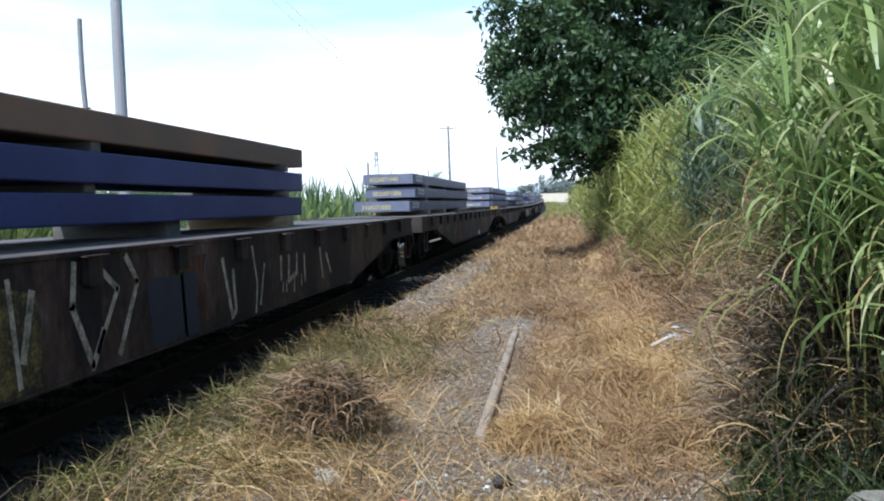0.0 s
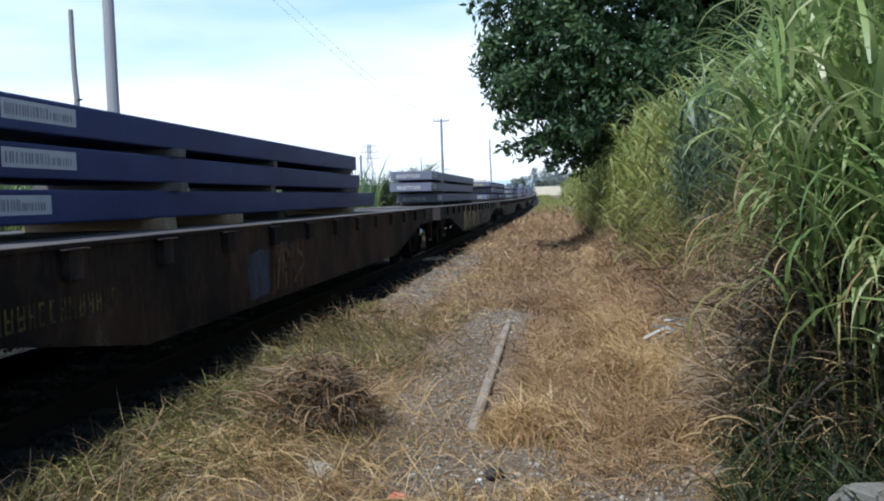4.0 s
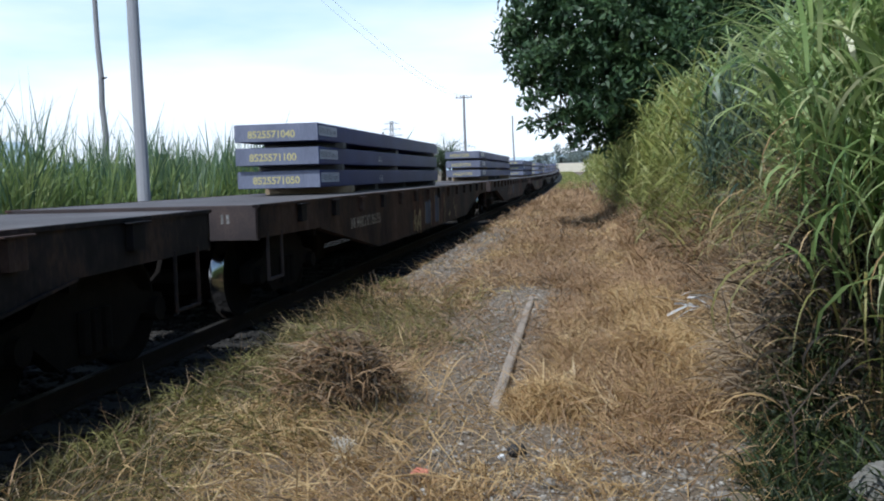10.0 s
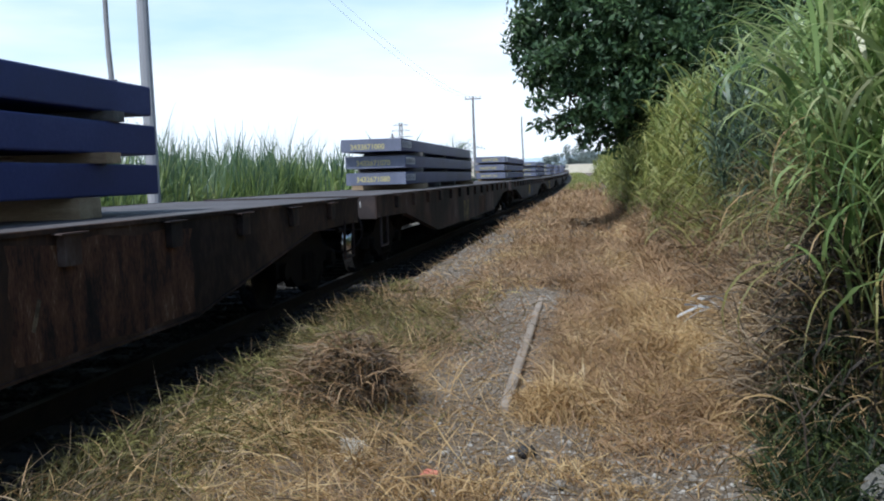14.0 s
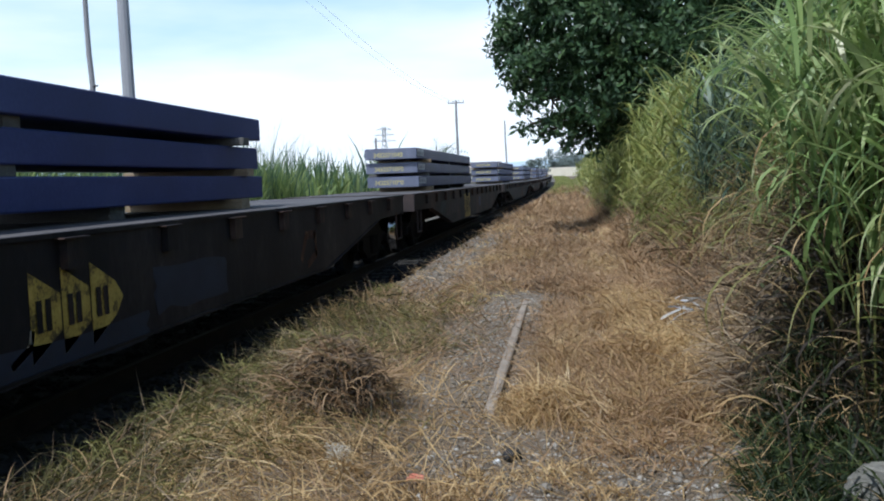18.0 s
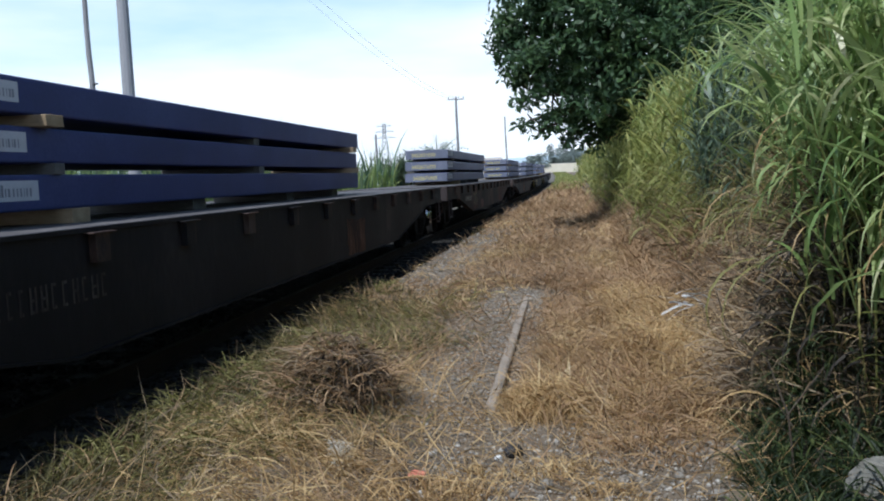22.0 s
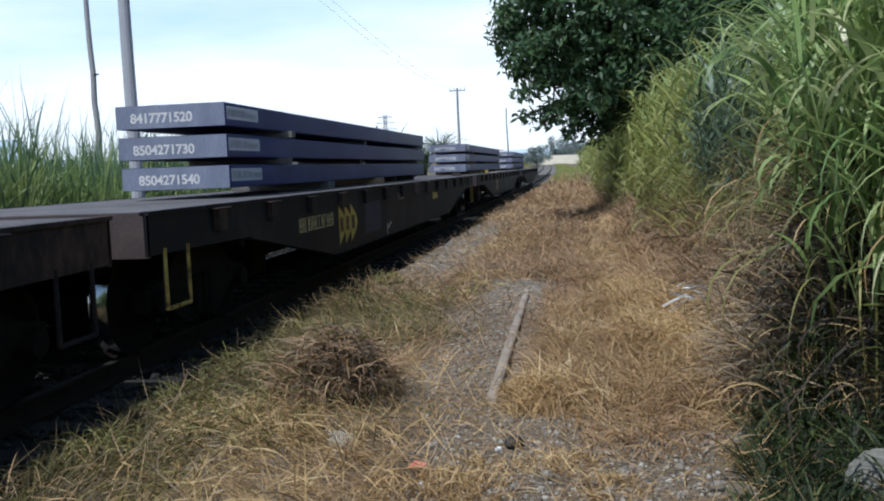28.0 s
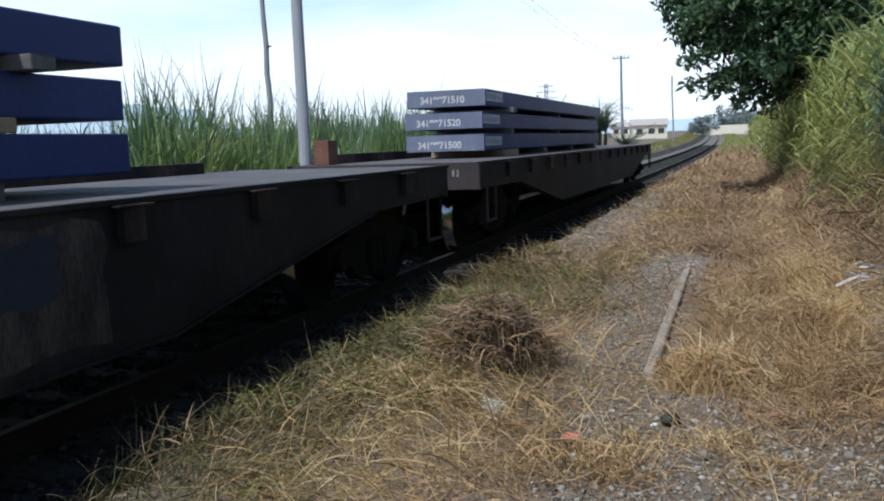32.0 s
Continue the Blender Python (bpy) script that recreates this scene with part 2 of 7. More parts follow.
M_SLABRUST = noisy("rusted_slab", [(0, (0.07, 0.065, 0.075)), (0.5, (0.13, 0.085, 0.06)), (1, (0.24, 0.12, 0.06))], 0.7, 0.75, bump=0.15)
M_WOOD = noisy("raw_timber", [(0, (0.13, 0.09, 0.055)), (0.5, (0.28, 0.205, 0.125)), (1, (0.47, 0.37, 0.25))], 3, 0.8, bump=0.3, stretch=(0.4, 3, 3))
M_OLDWOOD = noisy("grey_old_bearer", [(0, (0.05, 0.047, 0.045)), (0.5, (0.11, 0.105, 0.10)), (1, (0.22, 0.205, 0.19))], 3, 0.85, bump=0.4, stretch=(0.4, 3, 3))
# sleeper colour darkened for the same under-train shade
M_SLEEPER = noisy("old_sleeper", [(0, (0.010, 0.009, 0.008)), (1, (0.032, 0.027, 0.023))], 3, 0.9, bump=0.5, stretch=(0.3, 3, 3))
M_POLE = noisy("weathered_pole", [(0, (0.15, 0.145, 0.155)), (0.5, (0.24, 0.235, 0.25)), (1, (0.34, 0.33, 0.345))], 2.5, 0.85, bump=0.25, stretch=(4, 4, 0.3))
M_PALEPOLE = noisy("pale_concrete_pole", [(0, (0.22, 0.22, 0.24)), (0.5, (0.32, 0.32, 0.345)), (1, (0.44, 0.44, 0.46))], 1.5, 0.85, bump=0.2, stretch=(3, 3, 0.3))
M_STEEL = noisy("galvanised_steel", [(0, (0.30, 0.31, 0.33)), (1, (0.5, 0.5, 0.52))], 6, 0.5, 0.5, bump=0.05)
M_STONE = noisy("brown_grey_stone", [(0, (0.12, 0.105, 0.085)), (0.5, (0.22, 0.195, 0.165)), (1, (0.34, 0.31, 0.27))], 12, 0.9, bump=0.6, fine=60)
M_BLOCK = noisy("grimy_concrete", [(0, (0.11, 0.105, 0.09)), (0.5, (0.22, 0.21, 0.185)), (1, (0.34, 0.325, 0.29))], 6, 0.9, bump=0.5, fine=60)
M_WHITE = noisy("chalky_cream_paint", [(0, (0.05, 0.043, 0.035)), (0.35, (0.22, 0.195, 0.155)), (0.6, (0.40, 0.36, 0.30)), (1, (0.58, 0.54, 0.47))], 9, 0.8, bump=0.05, spread=0.16)
M_CHALK = noisy("white_stencil_paint", [(0, (0.36, 0.36, 0.37)), (1, (0.62, 0.61, 0.60))], 12, 0.8, bump=0.02)
M_STENCIL = noisy("worn_stencil_paint", [(0, (0.04, 0.038, 0.036)), (0.45, (0.16, 0.155, 0.15)), (1, (0.46, 0.45, 0.44))], 14, 0.8, bump=0.03, spread=0.18)
M_OLIVEPAINT = noisy("faded_olive_wash", [(0, (0.010, 0.010, 0.008)), (0.4, (0.024, 0.022, 0.014)), (0.7, (0.052, 0.047, 0.024)), (1, (0.11, 0.10, 0.045))], 2.2, 0.8, bump=0.1, stretch=(1, 1.3, 0.6), spread=0.2, gloss=0.2)
M_STICKER = noisy("grubby_white_label", [(0, (0.40, 0.40, 0.46)), (1, (0.58, 0.58, 0.64))], 6, 0.6, bump=0.02)
M_INK = noisy("label_ink", [(0, (0.14, 0.14, 0.18)), (1, (0.30, 0.30, 0.36))], 6, 0.7, bump=0.02)
M_YELLOWMARK = noisy("yellow_marking", [(0, (0.42, 0.36, 0.16)), (1, (0.68, 0.60, 0.32))], 20, 0.7, bump=0.02)
M_YELLOWSTENCIL = noisy("yellow_stencil_paint", [(0, (0.16, 0.155, 0.13)), (0.4, (0.40, 0.355, 0.17)), (1, (0.60, 0.54, 0.28))], 30, 0.75, bump=0.02, spread=0.2)
M_YELLOW = noisy("worn_yellow_paint", [(0, (0.02, 0.016, 0.010)), (0.3, (0.12, 0.085, 0.022)), (0.5, (0.40, 0.29, 0.055)), (1, (0.60, 0.46, 0.12))], 6, 0.7, bump=0.1, spread=0.18)
M_OCHRE = noisy("dull_ochre_paint", [(0, (0.10, 0.075, 0.035)), (0.4, (0.24, 0.19, 0.085)), (1, (0.36, 0.29, 0.14))], 7, 0.75, bump=0.08, spread=0.2)
M_YELLOW_CLEAN = noisy("yellow_sign_paint", [(0, (0.26, 0.19, 0.03)), (1, (0.50, 0.40, 0.07))], 6, 0.6, bump=0.05)
M_FADEDCREAM = noisy("faded_cream_paint", [(0, (0.02, 0.015, 0.012)), (0.45, (0.06, 0.045, 0.03)), (0.7, (0.17, 0.13, 0.08)), (1, (0.34, 0.28, 0.19))], 8, 0.8, bump=0.05, spread=0.18)
M_FADEDBLUE = noisy("faded_teal_stencil", [(0, (0.008, 0.010, 0.011)), (0.5, (0.018, 0.028, 0.032)), (1, (0.06, 0.085, 0.09))], 9, 0.8, bump=0.03, spread=0.18)
M_TEAL = noisy("faded_teal_paint", [(0, (0.012, 0.013, 0.014)), (0.4, (0.028, 0.036, 0.038)), (1, (0.09, 0.105, 0.105))], 3.5, 0.8, bump=0.08, stretch=(1, 1.6, 0.5), spread=0.18, gloss=0.2)
M_FADEDYELLOW = noisy("faded_yellow_spray", [(0, (0.012, 0.011, 0.010)), (0.4, (0.03, 0.024, 0.012)), (0.65, (0.13, 0.10, 0.03)), (1, (0.30, 0.24, 0.08))], 6, 0.8, bump=0.1, spread=0.16)
M_BLUE = noisy("faded_blue_paint", [(0, (0.010, 0.010, 0.014)), (0.35, (0.022, 0.03, 0.055)), (0.7, (0.05, 0.08, 0.145)), (1, (0.10, 0.14, 0.22))], 4, 0.75, bump=0.1, stretch=(1, 1.6, 0.5), spread=0.18)
M_DARKBLUE = noisy("dark_blue_spray", [(0, (0.006, 0.009, 0.022)), (1, (0.016, 0.026, 0.058))], 3, 0.75, bump=0.1)
M_REDPRIMER = noisy("dull_red_paint", [(0, (0.045, 0.012, 0.010)), (1, (0.11, 0.026, 0.02))], 4, 0.8, bump=0.1)
M_REDWORN = noisy("worn_red_primer", [(0, (0.010, 0.008, 0.009)), (0.35, (0.026, 0.014, 0.013)), (0.6, (0.085, 0.026, 0.018)), (1, (0.15, 0.045, 0.028))], 2.5, 0.8, bump=0.1, stretch=(1, 1.6, 0.5), spread=0.17, gloss=0.2)
M_GREYPAINT = noisy("faded_grey_patch", [(0, (0.014, 0.012, 0.013)), (0.35, (0.034, 0.029, 0.029)), (0.7, (0.072, 0.062, 0.058)), (1, (0.13, 0.115, 0.105))], 3.5, 0.8, bump=0.1, stretch=(1, 1.6, 0.5), spread=0.18, gloss=0.2)
M_RUSTY = noisy("rusty_steel", [(0, (0.07, 0.03, 0.02)), (0.5, (0.14, 0.06, 0.04)), (1, (0.24, 0.12, 0.08))], 5, 0.85, bump=0.3)
M_RUST = noisy("rust_patch", [(0, (0.010, 0.009, 0.011)), (0.3, (0.022, 0.016, 0.016)), (0.55, (0.075, 0.036, 0.024)), (0.8, (0.12, 0.062, 0.04)), (1, (0.24, 0.17, 0.12))], 4, 0.85, bump=0.2, stretch=(1, 1.6, 0.5), spread=0.15, gloss=0.2)
M_RUBBISH = noisy("bleached_scrap", [(0, (0.5, 0.5, 0.5)), (1, (0.82, 0.82, 0.82))], 9, 0.6, bump=0.1)
M_BLACK = noisy("black_stone", [(0, (0.012, 0.012, 0.014)), (1, (0.05, 0.05, 0.055))], 9, 0.7, bump=0.4)
# hill colour is the blue of the air's haze, painted on
M_HAZE = noisy("hazy_hill", [(0, (0.34, 0.42, 0.50)), (1, (0.42, 0.50, 0.58))], 0.01, 1.0, bump=0.0)
M_WALL = noisy("pale_plaster", [(0, (0.62, 0.56, 0.44)), (1, (0.78, 0.72, 0.60))], 0.6, 0.9, bump=0.05)
M_ROOF = noisy("faded_roof", [(0, (0.34, 0.30, 0.27)), (1, (0.50, 0.46, 0.43))], 1.5, 0.9, bump=0.2)
M_DARKGLASS = noisy("dark_window", [(0, (0.02, 0.025, 0.03)), (1, (0.05, 0.055, 0.06))], 2, 0.2, bump=0.0)


# ---- mesh helpers ----
def part(name, bm, material, parent=None, label="", smooth=False):
    me = bpy.data.meshes.new(name)
    bm.to_mesh(me)
    bm.free()
    return piece(name, me, material, parent, label, smooth)


def piece(name, me, material, parent=None, label="", smooth=False):
    if material and not me.materials:
        me.materials.append(material)
    if smooth:
        me.shade_smooth()
    ob = new(name, me)
    if parent:
        ob.parent = parent
    if label:
        ob["label"] = label
    return ob


def box(bm, x0, x1, y0, y1, z0, z1, bevel=0.0):
    r = bmesh.ops.create_cube(bm, size=1.0, matrix=Matrix.Translation(((x0 + x1) / 2, (y0 + y1) / 2, (z0 + z1) / 2)) @ Matrix.Diagonal((x1 - x0, y1 - y0, z1 - z0, 1)))
    if bevel:
        edges = list({e for v in r["verts"] for e in v.link_edges})
        bmesh.ops.bevel(bm, geom=edges, offset=bevel, segments=2, affect="EDGES", profile=0.5)
    return bm


def boxed(*a, bevel=0.0):
    return box(bmesh.new(), *a, bevel=bevel)


def rod(bm, a, b, r0, r1=None, seg=8):
    """A round bar from a to b."""
    a, b = Vector(a), Vector(b)
    r1 = r0 if r1 is None else r1
    d = b - a
    m = Matrix.Translation((a + b) / 2) @ d.to_track_quat("Z", "Y").to_matrix().to_4x4()
    bmesh.ops.create_cone(bm, cap_ends=True, segments=seg, radius1=r0, radius2=r1, depth=d.length, matrix=m)
    return bm


def prism(bm, outline, x0, x1):
    """An outline of (y, z) pushed from x0 to x1."""
    a = [bm.verts.new((x0, y, z)) for y, z in outline]
    b = [bm.verts.new((x1, y, z)) for y, z in outline]
    n = len(a)
    bm.faces.new(a)
    bm.faces.new(b[::-1])
    for i in range(n):
        bm.faces.new((a[i], b[i], b[(i + 1) % n], a[(i + 1) % n]))
    bmesh.ops.recalc_face_normals(bm, faces=bm.faces)
    return bm


def lathe(bm, profile, axis_x=True, seg=24):
    """Profile of (along, radius), turned about x."""
    rings = []
    for u, r in profile:
        rings.append([bm.verts.new((u, r * math.cos(2 * math.pi * i / seg), r * math.sin(2 * math.pi * i / seg))) for i in range(seg)])
    for p, q in zip(rings, rings[1:]):
        for i in range(seg):
            bm.faces.new((p[i], p[(i + 1) % seg], q[(i + 1) % seg], q[i]))
    bm.faces.new(rings[0][::-1])
    bm.faces.new(rings[-1])
    bmesh.ops.recalc_face_normals(bm, faces=bm.faces)
    return bm


def raw_mesh(name, co, faces_n, idx):
    """A mesh from arrays: points, corners of each face, indices."""
    me = bpy.data.meshes.new(name)
    nf = len(idx) // faces_n
    me.vertices.add(len(co))
    me.vertices.foreach_set("co", np.asarray(co, np.float32).ravel())
    me.loops.add(len(idx))
    me.loops.foreach_set("vertex_index", np.asarray(idx, np.int32))
    me.polygons.add(nf)
    me.polygons.foreach_set("loop_start", np.arange(0, nf * faces_n, faces_n, dtype=np.int32))
    me.update(calc_edges=True)
    me.validate()
    return me


def arc(lean, droop, seg):
    """Where an arching leaf of length 1 passes: steps outwards and upwards from its root."""
    u = (np.arange(seg) + 0.5)[None, :] / seg
    ang = lean[:, None] * 0.9 + droop[:, None] * 1.55 * u ** 1.4
    zero = np.zeros((len(lean), 1))
    return np.concatenate([zero, np.cumsum(np.sin(ang), 1) / seg], 1), np.concatenate([zero, np.cumsum(np.cos(ang), 1) / seg], 1)


def blades(name, base, height, turn, lean, droop, width, seg=4, twist=None, roll=None):
    """Leaves of grass: each an arching tapered strip of its own."""
    n = len(base)
    u = np.linspace(0, 1, seg + 1)[None, :]
    out, up = arc(lean, droop, seg)
    out, up = out * height[:, None], up * height[:, None]
    dx, dy = np.cos(turn)[:, None], np.sin(turn)[:, None]
    side = turn + (np.pi / 2 if twist is None else np.pi / 2 + twist)
    sx, sy = np.cos(side)[:, None], np.sin(side)[:, None]
    w = width[:, None] * np.minimum(1, 0.55 + 1.6 * u) * (1 - u ** 2.5 * 0.97) * 0.5
    stand = np.zeros((n, 1)) if roll is None else np.sin(roll)[:, None]
    flat = np.sqrt(1 - stand ** 2)
    co = np.empty((n, seg + 1, 2, 3))
    for k, s in ((0, -1), (1, 1)):
        co[:, :, k, 0] = base[:, None, 0] + dx * out + s * sx * w * flat
        co[:, :, k, 1] = base[:, None, 1] + dy * out + s * sy * w * flat
        co[:, :, k, 2] = base[:, None, 2] + up + s * w * stand
    first = (np.arange(n) * (seg + 1) * 2)[:, None] + (np.arange(seg) * 2)[None, :]
    idx = np.stack([first, first + 1, first + 3, first + 2], axis=-1)
    return raw_mesh(name, co.reshape(-1, 3), 4, idx.ravel())


def stones(name, base, size, rng):
    """Small irregular stones, one mesh."""
    octa = np.array([(1, 0, 0), (-1, 0, 0), (0, 1, 0), (0, -1, 0), (0, 0, 1), (0, 0, -1), (0.62, 0.62, 0.45), (-0.62, -0.6, 0.5)])
    tri = np.array([(0, 6, 4), (6, 2, 4), (2, 1, 4), (1, 7, 4), (7, 3, 4), (3, 0, 4), (2, 6, 0), (3, 7, 1), (2, 0, 5), (1, 2, 5), (3, 1, 5), (0, 3, 5)])
    n = len(base)
    jit = 1 + rng.uniform(-0.35, 0.35, (n, 8, 3))
    ang = rng.uniform(0, 6.28, n)
    p = octa[None] * jit * (size[:, None, None] * np.array([1, 0.8, 0.6]))
    c, s = np.cos(ang)[:, None], np.sin(ang)[:, None]
    q = np.stack([p[..., 0] * c - p[..., 1] * s, p[..., 0] * s + p[..., 1] * c, p[..., 2]], -1) + base[:, None, :]
    idx = tri[None] + (np.arange(n) * 8)[:, None, None]
    return raw_mesh(name, q.reshape(-1, 3), 3, idx.ravel())


def leaves(name, centre, size, rng, long=2.2):
    """Single leaves, folded a little along the midrib, turned at random."""
    n = len(centre)
    a = rng.normal(size=(n, 3))
    a[:, 2] -= 0.35
    a /= np.linalg.norm(a, axis=1, keepdims=True)
    b = np.cross(a, rng.normal(size=(n, 3)))
    b /= np.linalg.norm(b, axis=1, keepdims=True)
    c = np.cross(a, b)
    s = size[:, None]
    pts = np.stack([centre, centre + a * s * long * 0.45 + b * s * 0.5 + c * s * 0.12, centre + a * s * long, centre + a * s * long * 0.45 - b * s * 0.5 + c * s * 0.12], 1)
    return raw_mesh(name, pts.reshape(-1, 3), 4, np.arange(n * 4))


def along(y):
    """How far the line and the land swing left and rise at y metres ahead."""
    d = np.maximum(0.0, np.asarray(y, float) - 45.0)
    return -d * d / 9600.0, d * d / 26000.0


def step01(a, b, v):
    t = np.clip((np.asarray(v, float) - a) / (b - a), 0, 1)
    return t * t * (3 - 2 * t)


def toe(y):
    """The foot of the bank on the right."""
    y = np.asarray(y, float)
    return 1.05 + 0.12 * np.sin(y * 0.9) + 0.55 * step01(2.8, 3.6, y) * (1 - step01(4.5, 5.5, y)) - 0.55 * step01(16, 34, y) - 0.5 * step01(40, 90, y)


# heaps of matted grass: place, radius, height
HEAPS = ((-1.60, 5.62, 0.33, 0.31), (-2.1, 4.75, 0.34, 0.13), (-1.55, 4.45, 0.26, 0.10), (-2.35, 5.7, 0.3, 0.12), (-1.15, 6.5, 0.34, 0.10), (-1.9, 7.2, 0.4, 0.14), (-0.24, 5.75, 0.24, 0.08), (0.6, 7.2, 0.5, 0.09), (0.25, 8.6, 0.5, 0.13), (-1.5, 9.4, 0.5, 0.15), (-0.1, 11.0, 0.6, 0.13), (-2.3, 9.0, 0.45, 0.14))


def land(x, y):
    """Height of the ground."""
    x, y = np.asarray(x, float), np.asarray(y, float)
    sx, sz = along(y)
    xr = x - sx
    t = toe(y)
    near = 1 - step01(110, 180, y)
    bank = (1.4 * step01(t + 0.02, t + 0.85, xr) + 0.5 * step01(t + 0.8, t + 5, xr)) * near
    bed = -0.24 * step01(-3.8, -3.4, xr + 4.55) * (1 - step01(1.4, 1.8, xr + 4.55))
    left = 0.30 * step01(-8.2, -10.5, xr)
    wave = 0.03 * np.sin(x * 2.1 + y * 1.3) * np.sin(y * 1.7 - x) * (np.abs(xr + 4.55) > 1.9)
    heaps = sum(h * np.exp(-((x - hx) ** 2 + (y - hy) ** 2) / (r * r)) for hx, hy, r, h in HEAPS)
    return sz + bank + bed + left + wave + heaps


# ---- ground ----
def build_ground():
    xs = np.unique(np.concatenate([np.linspace(-7, 7, 60), np.linspace(-3.2, 2.4, 75), np.sign(np.linspace(-1, 1, 61)) * (7 + 693 * np.abs(np.linspace(-1, 1, 61)) ** 3)]))
    ys = np.unique(np.concatenate([np.linspace(-60, 0, 16), np.linspace(0, 40, 110), np.linspace(3.5, 12.5, 110), 40 + 1160 * np.linspace(0, 1, 60) ** 2]))
    X, Y = np.meshgrid(xs, ys)
    Z = land(X, np.minimum(Y, 330))
    nx, ny = len(xs), len(ys)
    i = (np.arange(ny - 1)[:, None] * nx + np.arange(nx - 1)[None, :])
    idx = np.stack([i, i + 1, i + nx + 1, i + nx], -1).ravel()
    g = piece("ground", raw_mesh("ground", np.stack([X, Y, Z], -1).reshape(-1, 3), 4, idx), M_GROUND, smooth=True)
    return tagged(g, "dry brown earth with gravel patches beside the railway", "ground", kind="structure")


build_ground()


# ---- railway track ----
TRACK_X, RAIL_TOP = -4.55, 0.12


def sweep(profile, x0, ys, z_shift=0.0):
    """A profile of (x, z), drawn along the line of the track."""
    bm = bmesh.new()
    rings = []
    for y in ys:
        sx, sz = along(y)
        rings.append([bm.verts.new((x0 + sx + px, y, pz + sz + z_shift)) for px, pz in profile])
    n = len(profile)
    for p, q in zip(rings, rings[1:]):
        for i in range(n):
            bm.faces.new((p[i], q[i], q[(i + 1) % n], p[(i + 1) % n]))
    bm.faces.new(rings[0])
    bm.faces.new(rings[-1][::-1])
    bmesh.ops.recalc_face_normals(bm, faces=bm.faces)
    return bm


RAIL_PROFILE = [(-0.07, -0.16), (0.07, -0.16), (0.07, -0.145), (0.012, -0.125), (0.01, -0.045), (0.035, -0.035), (0.035, -0.004), (-0.035, -0.004), (-0.035, -0.035), (-0.01, -0.045), (-0.012, -0.125), (-0.07, -0.145)]
HEAD_PROFILE = [(-0.031, -0.004), (0.031, -0.004), (0.031, 0.0), (-0.031, 0.0)]


def build_track():
    track = tagged(new("railway_track"), "main line track with rusty rails on dark ballast", "railway track", kind="structure")
    ys = np.concatenate([np.linspace(-50, 40, 20), np.linspace(45, 340, 60)])
    for s in (-0.835, 0.835):
        r = part("rail", sweep(RAIL_PROFILE, TRACK_X + s, ys, RAIL_TOP), M_RAIL, track, "rusty rail darkened with the train's shade")
        part("running_surface", sweep(HEAD_PROFILE, TRACK_X + s, ys, RAIL_TOP), M_RAILHEAD, r, "rail top toned dark with the train's shade")
    me = None
    for i in range(230):
        y = -12 + i * 0.6
        sx, sz = along(y)
        if me is None:
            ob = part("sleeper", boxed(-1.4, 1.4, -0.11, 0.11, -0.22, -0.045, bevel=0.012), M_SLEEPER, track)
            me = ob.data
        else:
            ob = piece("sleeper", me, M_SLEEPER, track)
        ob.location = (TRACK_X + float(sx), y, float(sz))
    # dark bed carried out to the left so ground seen under wagons stays black
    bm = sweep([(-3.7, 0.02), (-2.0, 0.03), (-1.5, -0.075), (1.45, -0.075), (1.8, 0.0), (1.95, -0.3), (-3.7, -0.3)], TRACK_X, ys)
    part("track_bed", bm, M_BED, track, "track bed blackened with the train's shade")
    # farther on the bed keeps its paler stone tone, without the train's shade
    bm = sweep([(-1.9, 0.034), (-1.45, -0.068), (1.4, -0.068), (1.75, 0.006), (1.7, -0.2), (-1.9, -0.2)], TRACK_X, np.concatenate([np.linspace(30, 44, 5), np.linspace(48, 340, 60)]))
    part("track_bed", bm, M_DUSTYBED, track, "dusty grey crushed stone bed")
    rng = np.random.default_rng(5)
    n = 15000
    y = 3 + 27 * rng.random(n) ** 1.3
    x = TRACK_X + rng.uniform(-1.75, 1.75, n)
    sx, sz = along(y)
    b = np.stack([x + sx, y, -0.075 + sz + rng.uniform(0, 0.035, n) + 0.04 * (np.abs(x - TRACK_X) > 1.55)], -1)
    tagged(piece("ballast", stones("ballast", b, rng.uniform(0.02, 0.05, n), rng), M_SHADE_STONE, track), "crushed stone toned near black with the train's shade", kind="stuff")


build_track()


def build_siding():
    """The head of a disused siding's rail, half buried."""
    rail = tagged(new("disused_siding_rail"), "dusty old rail half buried in gravel and straw", "rail")
    for y0, y1 in ((5.70, 8.12), (8.15, 11.0)):
        bm = bmesh.new()
        pr = [(-0.037, 0.02), (-0.036, 0.058), (-0.022, 0.068), (0.022, 0.068), (0.036, 0.058), (0.037, 0.02), (0.012, 0.03), (0.012, -0.08), (-0.012, -0.08), (-0.012, 0.03)]
        rings = []
        for y in np.linspace(y0, y1, 6):
            x = -0.60 - (y - 5.5) * 0.012
            rings.append([bm.verts.new((x + px, y, pz)) for px, pz in pr])
        for p, q in zip(rings, rings[1:]):
            for i in range(len(pr)):
                bm.faces.new((p[i], q[i], q[(i + 1) % len(pr)], p[(i + 1) % len(pr)]))
        bm.faces.new(rings[0])
        bm.faces.new(rings[-1][::-1])
        bmesh.ops.recalc_face_normals(bm, faces=bm.faces)
        part("rail_length", bm, M_OLDRAIL, rail)


build_siding()

# ---- the train ----
PITCH, SPEED, FIRST, BODY = 22.081, 9.914, 19.303, 20.9
HALF = BODY / 2
